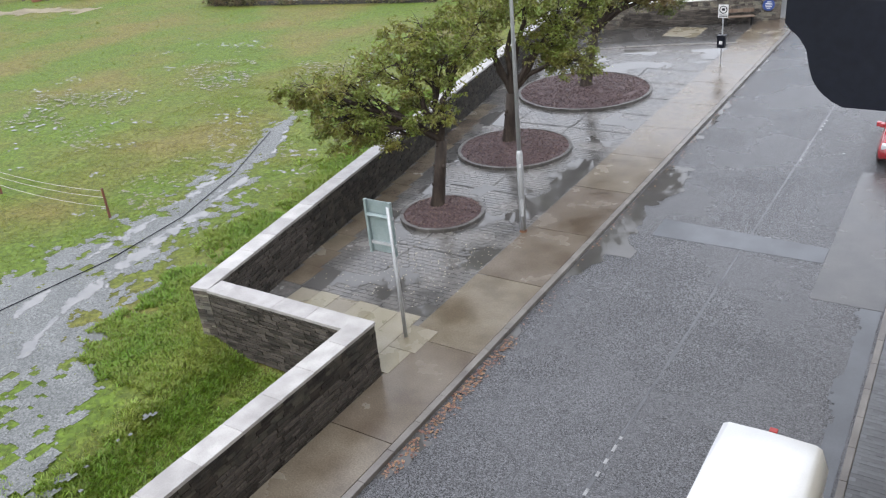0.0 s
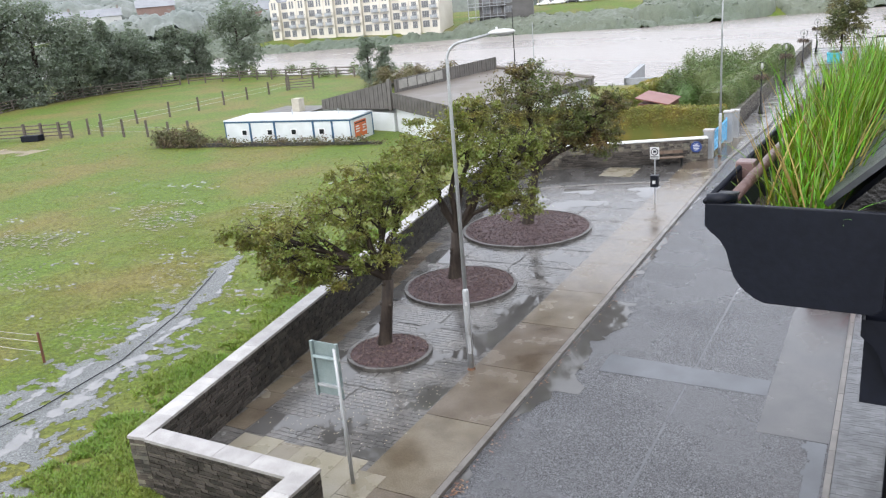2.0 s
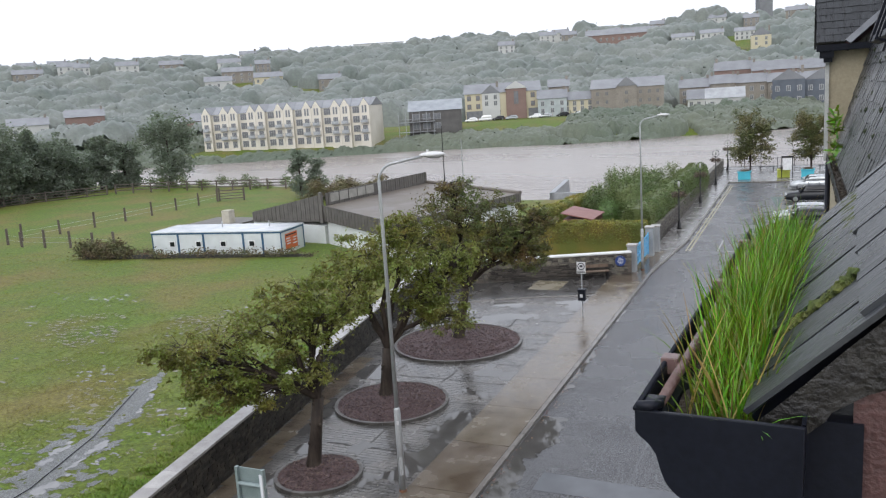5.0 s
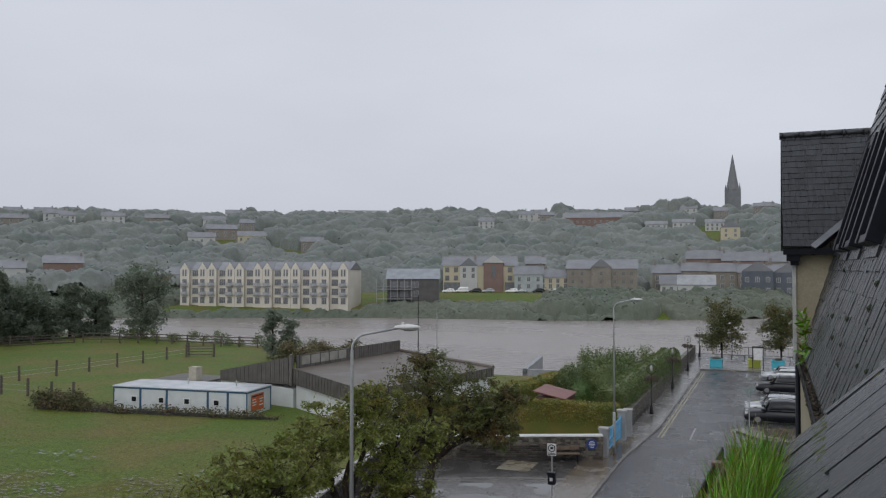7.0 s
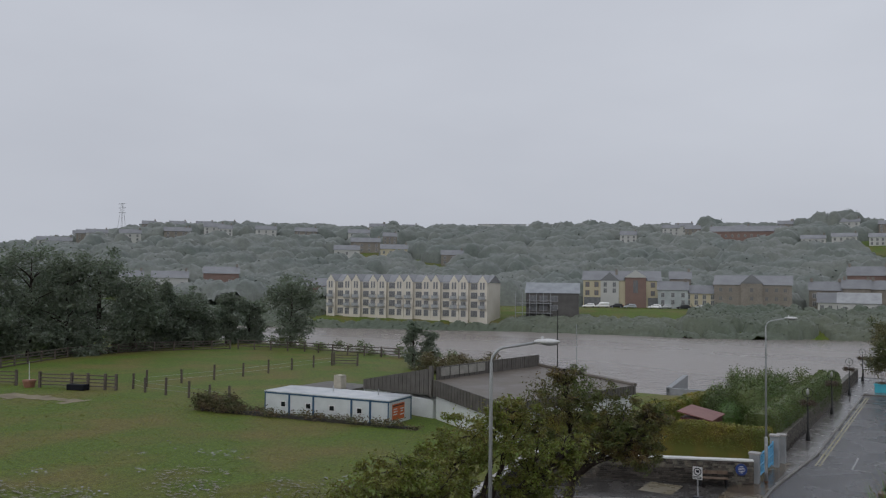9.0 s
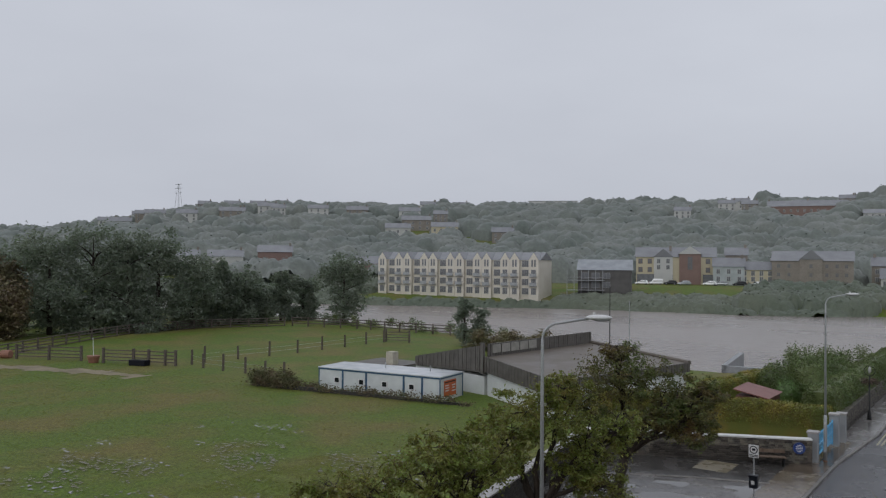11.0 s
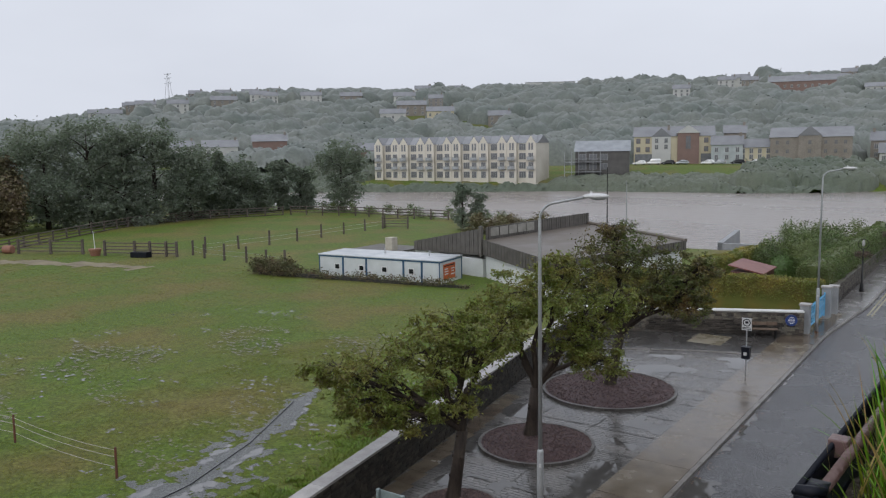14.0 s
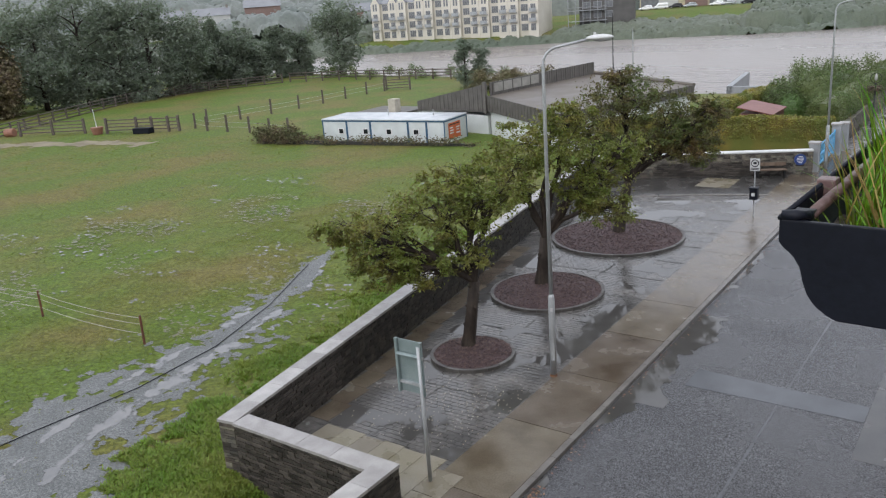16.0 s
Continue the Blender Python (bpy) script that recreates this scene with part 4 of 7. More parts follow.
def street_lamp(x, y, height, arm, heading):
    lamp = thing("street_lamp", "tall galvanised street lamp with a curved arm", "street lamp", (x, y, 0), heading, "street lamps")
    bm = bmesh.new()
    tube(bm, ((0, 0, 0.02), (0, 0, 2.35), (0, 0, 2.42)), (0.088, 0.088, 0.06), 12)
    part("sleeve", bm, M_GALV, lamp, smooth=True)
    bm = bmesh.new()
    tube(bm, ((0, 0, -0.05), (0, 0, 0.06)), (0.13, 0.095), 12)
    part("base", bm, M_RUST, lamp, "rusty base")
    bm = bmesh.new()
    pts = [(0, 0, 2.4), (0, 0, height - 0.35)]
    rr = 0.42
    for k in range(1, 8):
        a = radians(85 * k / 7)
        pts.append((rr * (1 - math.cos(a)), 0, height - 0.35 + rr * math.sin(a)))
    pts.append((arm - 0.25, 0, height + 0.2))
    tube(bm, pts, [0.058, 0.042] + [0.036] * (len(pts) - 2), 10)
    part("pole", bm, M_GALV, lamp, smooth=True)
    bm = bmesh.new()
    q = bmesh.ops.create_uvsphere(bm, u_segments=16, v_segments=10, radius=1.0)
    for v in q["verts"]:
        v.co = Vector((arm + v.co.x * (0.36 if v.co.x > 0 else 0.32), v.co.y * 0.13, height + 0.22 + v.co.z * (0.085 if v.co.z > 0 else 0.05)))
    part("lamp_head", bm, M_LAMPHEAD, lamp, "pale grey lamp head", smooth=True)
    bm = bmesh.new()
    q = bmesh.ops.create_uvsphere(bm, u_segments=12, v_segments=8, radius=1.0)
    for v in q["verts"]:
        v.co = Vector((arm + 0.08 + v.co.x * 0.22, v.co.y * 0.1, height + 0.185 + v.co.z * 0.06))
    part("lens", bm, mat("lamp_lens", (0.35, 0.36, 0.36), None, 2, 0.1), lamp, smooth=True)
    bm = bmesh.new()
    tube(bm, ((arm - 0.1, 0, height + 0.29), (arm - 0.1, 0, height + 0.36)), (0.035, 0.03), 8)
    part("photocell", bm, M_LAMPHEAD, lamp)
    boxes("door", [(-0.05, 0.05, -0.096, -0.08, 0.5, 1.0)], M_GALV, lamp)
    boxes("sticker", [(-0.03, 0.03, -0.10, -0.06, 1.95, 2.05)], M_LAMPHEAD, lamp, "small white sticker")
    return lamp


street_lamp(-9.88, 18.27, 8.85, 1.38, 26)
street_lamp(-8.45, 46.7, 8.6, 1.25, 5)

# ---- sign board seen from behind ----
M_SIGNBACK = mat("grey_green_sign_back", (0.20, 0.25, 0.25), (0.26, 0.31, 0.31), 3.0, 0.4, metal=0.3)
board = thing("sign_board", "grey-green back of a tall road sign on a steel post", "road sign", (-9.87, 12.38, 0))
bm = bmesh.new()
tube(bm, ((0, 0, -0.05), (-0.02, -0.01, 3.25)), (0.045, 0.045), 12)
part("post", bm, M_GALV, board, smooth=True)
boxes("panel", [(-0.66, 0.03, 0.055, 0.075, 2.1, 3.33)], M_SIGNBACK, board, "grey-green sheet", bevel=0.004)
for x in (-0.66, -0.02):
    boxes("channel", [(x, x + 0.06, -0.02, 0.057, 2.08, 3.35)], M_SIGNBACK, board)
for z in (2.3, 2.95):
    boxes("clamp", [(-0.62, 0.06, 0.0, 0.056, z, z + 0.06)], M_GALV, board)
bm = bmesh.new()
tube(bm, ((-0.6, -0.0, 3.0), (-0.02, -0.0, 3.0)), (0.045, 0.045), 8)
part("bracket_tube", bm, M_SIGNBACK, board, "grey-green horizontal tube")

# ---- litter bin and notice on one post ----
post = thing("notice_post", "slim post with a black dog-waste bin and white notice", "sign post", (-9.4, 36.35, 0))
bm = bmesh.new()
tube(bm, ((0, 0, -0.05), (0, 0, 2.62)), (0.03, 0.03), 8)
part("pole", bm, M_GALV, post)
boxes("bin", [(-0.17, 0.17, -0.17, 0.13, 0.78, 1.28)], M_BLACK, post, "small black litter bin", bevel=0.03)
boxes("bin_lid", [(-0.19, 0.19, -0.19, 0.15, 1.26, 1.33)], M_BLACK, post, bevel=0.02)
boxes("bin_label", [(-0.07, 0.07, -0.176, -0.168, 0.95, 1.1)], mat("white_print", (0.7, 0.7, 0.7), None, 5, 0.4), post)
notice = boxes("notice", [(-0.21, 0.21, -0.045, -0.03, 2.07, 2.62)], MATS["white_print"], post, "white notice with a dark ring", bevel=0.004)
bm = bmesh.new()
for k in range(28):
    a0, a1 = 2 * math.pi * k / 28, 2 * math.pi * (k + 1) / 28
    bm.faces.new([bm.verts.new((q * math.cos(a), -0.049, 2.41 + q * math.sin(a))) for q, a in ((.13, a0), (.17, a0), (.17, a1), (.13, a1))])
box(bm, -0.07, 0.07, -0.05, -0.047, 2.37, 2.47)
for k in range(2):
    box(bm, -0.18, 0.18, -0.05, -0.047, 2.11 + .06 * k, 2.14 + .06 * k)
part("notice_print", bm, M_BLACK, notice)

# ---- fence of posts and wire in the meadow ----
M_POST = mat("fence_wood", (0.10, 0.065, 0.045), (0.15, 0.11, 0.08), 6.0, 0.7, bump=0.5, bscale=30, stretch=(1, 1, .2))
wf = thing("wire_fence", "low fence of wooden stakes and pale wire", "fence", (-23.2, 14.35, -0.07))
stakes = [(0, 0), (-6.1, -0.15), (-12.5, -0.4), (-19, -0.7)]
for sx, sy in stakes:
    bm = bmesh.new()
    tube(bm, ((sx, sy, -0.1), (sx + 0.03, sy, 1.05)), (0.045, 0.04), 7)
    part("stake", bm, mat("red_brown_stake", (0.15, 0.05, 0.03), (0.10, 0.05, 0.035), 8, 0.6), wf)
for h in (0.38, 0.72, 0.95):
    bm = bmesh.new()
    for (ax, ay), (bx, by) in zip(stakes, stakes[1:]):
        tube(bm, [(lerp(ax, bx, t0), lerp(ay, by, t0), h - 0.12 * (1 - (2 * t0 - 1) ** 2)) for t0 in np.linspace(0, 1, 9)], [0.009] * 9, 4)
    part("wire", bm, mat("pale_fence_wire", (0.45, 0.42, 0.38), None, 5, 0.5), wf)
bm = bmesh.new()
tube(bm, [(x, y, -0.035) for x, y in ((-20.9, 5.0), (-20.75, 8.9), (-20.4, 12.2), (-20.7, 15.3), (-21.9, 18.8), (-24, 23))], [0.014] * 6, 6)
cable = part("cable", bm, M_BLACK)
tagged(cable, "black cable lying across the muddy track", "cable")
# ---- trees ----
M_BARK = mat("wet_bark", (0.024, 0.018, 0.015), (0.05, 0.038, 0.03), 6.0, 0.6, bump=1.0, bscale=16, stretch=(1, 1, .3), grain=0.35, spec=0.2)


def leaf_mesh(name, blobs, count, size, material, seed, gap=0.0, droop=0.3, cell=0.8, narrow=.27):
    """Leaves in and round the given clumps (centre, radii), thinned where the air shows through; every leaf its own folded blade."""
    r = np.random.RandomState(seed)
    vol = np.array([b[3] * b[4] * b[5] for b in blobs]) ** 0.75
    pick = r.choice(len(blobs), count, p=vol / vol.sum())
    d = r.normal(size=(count, 3))
    d /= np.linalg.norm(d, axis=1)[:, None]
    rad = r.uniform(0, 1, count) ** 0.42 * (1 + 0.22 * r.normal(size=count).clip(-1, 2))
    b = np.array(blobs)[pick]
    p = b[:, :3] + d * rad[:, None] * b[:, 3:]
    keep = np.array([noise.noise((q[0] / cell, q[1] / cell, q[2] / cell * 1.4)) > gap for q in p])
    return leaves_at(name, p[keep], size, material, r, droop, narrow=narrow)


def leaves_at(name, p, size, material, r, droop=0.3, core=None, narrow=.27):
    """A folded blade at every point of p; core: points and faces of a dense inner mass."""
    n = len(p)
    a = r.uniform(0, 2 * np.pi, n)
    along = np.stack([np.cos(a), np.sin(a), -droop + 0.5 * r.normal(size=n)], 1)
    along /= np.linalg.norm(along, axis=1)[:, None]
    side = np.cross(along, r.normal(size=(n, 3)))
    side /= np.linalg.norm(side, axis=1)[:, None]
    up = np.cross(side, along)
    s = (size * r.uniform(0.65, 1.25, n))[:, None]
    v = np.stack([p, p + along * s * .5 + side * s * narrow + up * s * .06, p + along * s, p + along * s * .5 - side * s * narrow + up * s * .06], 1).reshape(-1, 3)
    k = np.arange(n) * 4
    f = np.concatenate([np.stack([k, k + 1, k + 2], 1), np.stack([k, k + 2, k + 3], 1)])
    verts, faces = v.tolist(), f.tolist()
    if core:
        faces += [[i + len(verts) for i in q] for q in core[1]]
        verts += core[0]
    me = bpy.data.meshes.new(name)
    me.from_pydata(verts, [], faces)
    me.materials.append(material)
    return me


def limb(bm, a, b, r0, r1, bend, rr, seg=7, n=6):
    a, b = Vector(a), Vector(b)
    pts = []
    for k in range(n + 1):
        t = k / n
        pts.append(a.lerp(b, t) + Vector((rr.uniform(-1, 1), rr.uniform(-1, 1), rr.uniform(-.5, .5))) * bend * math.sin(t * math.pi) * 0.5 + Vector((0, 0, bend * math.sin(t * math.pi))))
    tube(bm, pts, [lerp(r0, r1, k / n) for k in range(n + 1)], seg, cap=False)
    return pts


M_CHERRY = mat("cherry_leaf", (0.168, 0.195, 0.04), (0.225, 0.178, 0.048), 0.9, 0.3, island=0.5, trans=0.4, contrast=(0.45, 0.75), grain=0.1)
M_CHERRY2 = mat("cherry_leaf_red", (0.10, 0.125, 0.034), (0.165, 0.10, 0.044), 0.7, 0.3, island=0.5, trans=0.38, contrast=(0.42, 0.7), grain=0.1)


def plaza_tree(label, base, fork, radius, blobs, count, leaf, seed, extra=()):
    rr = random.Random(seed)
    tree = thing("tree", label, "tree", (base[0], base[1], 0.1), group="trees on the plaza")
    o = Vector((base[0], base[1], 0.1))
    loc = [tuple(Vector(b[:3]) - o) + tuple(b[3:]) for b in blobs]
    f = Vector(fork) - o
    bm = bmesh.new()
    mid = f * 0.5 + Vector((rr.uniform(-.06, .06), rr.uniform(-.06, .06), 0))
    tube(bm, [(0, 0, -0.1), (0, 0, 0.08), tuple(f * 0.2), tuple(mid), tuple(f)], [radius * 1.5, radius * 1.15, radius, radius * .9, radius * .85], 12)
    for k in range(5):
        a = rr.uniform(0, 6.28)
        q = bmesh.ops.create_icosphere(bm, subdivisions=2, radius=radius * rr.uniform(.25, .4))
        at = f * rr.uniform(.3, .95) + Vector((math.cos(a), math.sin(a), 0)) * radius * .8
        for v in q["verts"]:
            v.co += at
    part("trunk", bm, M_BARK, tree, "dark wet knotted trunk", smooth=True)
    for b in loc:
        bm = bmesh.new()
        c = Vector(b[:3])
        limb(bm, f, c, radius * .55, radius * .2, 0.3, rr)
        for _ in range(7):
            d = Vector((rr.gauss(0, 1), rr.gauss(0, 1), rr.gauss(0, 1))).normalized()
            e = c + Vector((d.x * b[3], d.y * b[4], d.z * b[5])) * rr.uniform(.6, 1.0)
            m0 = f.lerp(c, rr.uniform(.55, 1.0))
            pts = limb(bm, m0, e, radius * .17, 0.008, 0.15, rr, 5, 4)
            for _ in range(3):
                d2 = Vector((rr.gauss(0, 1), rr.gauss(0, 1), rr.gauss(0, .6))).normalized()
                limb(bm, pts[rr.randint(1, 3)], pts[-1] + d2 * 0.5, radius * .07, 0.004, 0.06, rr, 4, 3)
        part("limb", bm, M_BARK, tree, smooth=True)
    # small outlying sprays give an uneven outline
    sprays = list(loc)
    for b in loc:
        for _ in range(15):
            d = Vector((rr.gauss(0, 1), rr.gauss(0, 1), rr.gauss(0, .7))).normalized() * rr.uniform(.95, 1.25)
            q = rr.uniform(0.12, 0.34)
            sprays.append((b[0] + d.x * b[3], b[1] + d.y * b[4], b[2] + d.z * b[5], q * 1.3, q * 1.3, q * .6))
    crown = new("crown", leaf_mesh("crown", sprays, int(count * 2.0), 0.13, leaf, seed, gap=0.16, cell=0.36, droop=.55, narrow=.2))
    crown.parent = tree
    tagged(crown, kind="stuff")
    return tree


plaza_tree("wind-bent cherry tree with thinning olive leaves in a mulch bed", (-13.0, 18.68), (-12.75, 18.85, 2.2), 0.2,
           ((-14.9, 17.2, 3.95, 1.15, 1.1, .62), (-13.6, 18.2, 4.6, 1.35, 1.3, .8), (-12.75, 18.9, 4.3, .8, .8, .75), (-13.1, 18.5, 3.1, .8, .75, .5),
            (-15.65, 16.5, 4.1, .6, .5, .3), (-14.3, 17.5, 3.1, .95, .8, .38), (-12.9, 18.8, 5.3, .7, .7, .4), (-15.0, 16.9, 3.3, .9, .8, .35), (-13.8, 17.7, 2.7, .7, .6, .34), (-14.5, 17.1, 2.75, .7, .6, .3), (-12.3, 19.4, 4.8, .9, .9, .7)), 44000, M_CHERRY, 11)
plaza_tree("spreading cherry tree with olive green leaves in a mulch bed", (-13.62, 24.42), (-13.45, 24.5, 1.9), 0.22,
           ((-13.2, 24.6, 5.3, 1.6, 1.6, .95), (-11.75, 25.3, 4.3, 1.15, 1.1, .95), (-14.6, 23.9, 4.6, 1.0, 1.0, .7), (-11.5, 25.4, 2.95, .85, .85, .55),
            (-12.6, 24.95, 6.15, .75, .7, .45), (-10.8, 25.7, 5.0, .5, .5, .5), (-14.2, 24.0, 3.7, .8, .8, .45), (-12.4, 24.9, 3.5, .8, .8, .45)), 48000, M_CHERRY, 12)
plaza_tree("broad cherry tree with reddening leaves in a mulch bed", (-13.7, 31.5), (-13.3, 31.6, 2.4), 0.23,
           ((-13.3, 31.3, 5.9, 1.8, 1.8, .95), (-11.2, 32.0, 5.0, 1.5, 1.4, .95), (-10.7, 32.2, 4.25, .85, .85, .95), (-15.0, 30.5, 4.8, 1.1, 1.1, .7),
            (-12.3, 31.6, 4.0, 1.25, 1.2, .6), (-13.4, 31.2, 6.8, .7, .7, .4), (-10.1, 32.4, 5.2, .35, .35, .4), (-14.2, 31.0, 4.1, 1.0, 1.0, .5), (-10.9, 32.1, 3.7, .9, .9, .45)), 54000, M_CHERRY2, 13)


# Sheen brightens these distant leaves in place of haze
M_DARKLEAF = mat("dark_tree_leaf", (0.115, 0.16, 0.088), (0.14, 0.17, 0.10), 0.25, 0.4, island=0.25, trans=0.55, grain=0.12, haze_sheen=0.35)
M_RUSTLEAF = mat("russet_tree_leaf", (0.15, 0.105, 0.06), (0.115, 0.11, 0.055), 0.3, 0.5, island=0.4, trans=0.15)


def wood_tree(label, x, y, height_, radius, leaf, seed, count=5000, size=0.42, group="", z=None, pointed=False, name="tree"):
    rr = random.Random(seed)
    zz = float(height(np.array(float(x)), np.array(float(y)))) if z is None else z
    tree = thing(name, label, "tree", (x, y, zz), group=group)
    bm = bmesh.new()
    tube(bm, [(0, 0, -.3), (rr.uniform(-.2, .2), rr.uniform(-.2, .2), height_ * .4), (0, 0, height_ * .85)], [height_ * .028, height_ * .02, 0.03], 8)
    for k in range(9):
        h = height_ * rr.uniform(.2, .75)
        a = rr.uniform(0, 6.28)
        limb(bm, (0, 0, h), (radius * .7 * math.cos(a), radius * .7 * math.sin(a), h + height_ * .12), height_ * .009, .02, 0.2, rr, 5, 3)
    part("trunk", bm, M_BARK, tree, smooth=True)
    blobs = []
    for k in range(26):
        t = rr.uniform(0.02, 0.96)
        w = radius * ((1 - t) ** .75 if pointed else math.sin(min(1, .25 + t) * math.pi * .72) ** .6)
        a = rr.uniform(0, 6.28)
        q = rr.uniform(.32, .55) * radius * (.7 if pointed else 1)
        blobs.append((w * .75 * math.cos(a) * rr.random() ** .5, w * .75 * math.sin(a) * rr.random() ** .5, height_ * (.02 + .9 * t), q, q, q * .8))
    for k in range(26):
        b = rr.choice(blobs)
        a, q = rr.uniform(0, 6.28), rr.uniform(.08, .2) * radius
        blobs.append((b[0] + b[3] * math.cos(a), b[1] + b[4] * math.sin(a), b[2] + b[5] * rr.uniform(-.3, 1.3), q, q, q * 1.2))
    crown = new("crown", leaf_mesh("crown", blobs, count, size, leaf, seed, gap=-0.08, cell=radius * .28))
    crown.parent = tree
    tagged(crown, kind="stuff")
    return tree


WOOD = "dark wind-blown tree in the belt along the river meadow"
for k, (x, y, h, r, leaf) in enumerate(((-112, 47, 10.5, 4.6, M_DARKLEAF), (-108, 53, 9.0, 4.2, M_RUSTLEAF), (-106, 58, 13.4, 5.0, M_DARKLEAF), (-104, 63, 14.0, 5.0, M_DARKLEAF),
                                       (-102, 67, 13.6, 4.8, M_DARKLEAF), (-102, 72, 13.4, 4.8, M_DARKLEAF), (-101, 77, 11.6, 4.2, M_DARKLEAF), (-101, 82, 9.2, 3.6, M_DARKLEAF),
                                       (-101, 86, 9.4, 3.4, M_DARKLEAF), (-101, 90, 8.0, 3.2, M_DARKLEAF), (-100.5, 94.5, 8.4, 2.8, M_DARKLEAF), (-99, 98.2, 7.2, 2.5, M_DARKLEAF),
                                       (-120, 62, 12.5, 5.5, M_DARKLEAF), (-118, 75, 12.2, 5.5, M_DARKLEAF), (-116, 40, 9, 5, M_DARKLEAF), (-104, 50, 6, 3.5, M_RUSTLEAF), (-113, 87, 9, 4.5, M_DARKLEAF))):
    wood_tree(WOOD, x * 1.06, y * 1.06, h * (1.17 if k % 2 else 1.08), r * (1.15 if k % 2 else 1.2), leaf, 40 + k, 19000, 0.46, "tree belt", pointed=k % 3 == 1)
wood_tree("single dark tree bent by wind at the water", -94.0, 102.8, 12.2, 5.2, M_DARKLEAF, 70, 17000, 0.42)
wood_tree("small dark conifer beside the sheds", -58.5, 87.0, 7.0, 2.3, M_DARKLEAF, 71, 7500, 0.26, pointed=True)
wood_tree("small dark conifer beside the sheds", -56.6, 88.0, 5.2, 1.8, M_DARKLEAF, 72, 5000, 0.26, pointed=True)
M_YOUNG = mat("young_street_leaf", (0.085, 0.11, 0.034), (0.145, 0.115, 0.042), 0.5, 0.4, island=0.4, trans=0.25)
for k, (x, y) in enumerate(((-5.45, 97.0), (0.75, 97.2))):
    t = wood_tree("round young street tree on the quay", x, y, 5.0, 2.5, M_YOUNG, 80 + k, 17000, 0.22, "quay trees", z=1.75)
    bm = bmesh.new()
    tube(bm, [(0, 0, -1.75), (0, 0, 0.4)], [0.11, 0.09], 8)
    part("stem", bm, M_BARK, t)


# ---- hedges and bushes ----
M_HEDGE = mat("clipped_hedge_leaf", (0.16, 0.185, 0.038), (0.31, 0.24, 0.05), 0.6, 0.45, island=0.4, trans=0.2, contrast=(0.4, 0.7))
M_BUSH = mat("bush_leaf", (0.085, 0.13, 0.036), (0.13, 0.16, 0.05), 0.4, 0.45, island=0.4, trans=0.2)


def bushy(name, label, blobs, count, size, leaf, seed, category="bush"):
    me = leaf_mesh(name, blobs, count, size, leaf, seed, gap=-0.55, cell=.6)
    ob = new(name, me)
    return tagged(ob, label, category, kind="stuff")


def dome_core(domes):
    """Closed lumpy shells for the dense inside of bushes: (x, y, z, rx, ry, rz)."""
    vs, fs = [], []
    for x, y, z, rx, ry, rz in domes:
        o = len(vs)
        for i in range(9):
            e = math.pi * i / 8
            for j in range(14):
                q = 2 * math.pi * j / 14
                k = 1 + .12 * noise.noise((x + 2 * math.cos(q), y + 2 * math.sin(q), z + i * .5))
                vs.append((x + rx * k * math.sin(e) * math.cos(q), y + ry * k * math.sin(e) * math.sin(q), z + rz * k * math.cos(e)))
        fs += [(o + i * 14 + j, o + i * 14 + (j + 1) % 14, o + (i + 1) * 14 + (j + 1) % 14, o + (i + 1) * 14 + j) for i in range(8) for j in range(14)]
    return vs, fs


def round_bush(label, domes, count, size, leaf, seed):
    """Dense rounded bush: leaves crowd the skin of its lumps."""
    r = np.random.RandomState(seed)
    d = np.array(domes)
    pick = r.choice(len(d), count, p=(d[:, 3] * d[:, 5]) / (d[:, 3] * d[:, 5]).sum())
    n = r.normal(size=(count, 3))
    n /= np.linalg.norm(n, axis=1)[:, None]
    lump = np.array([1 + .16 * noise.noise(Vector(q) * 2.6 + Vector((float(k), 0, 0))) for q, k in zip(n, pick)])
    p = d[pick, :3] + n * d[pick, 3:] * (lump * r.uniform(.86, 1.08, count))[:, None]
    keep = p[:, 2] > -.3
    core = dome_core([(*q[:3], *(v * .84 for v in q[3:])) for q in domes])
    return tagged(new("bush", leaves_at("bush", p[keep], size, leaf, r, .1, core)), label, "bush", kind="stuff")


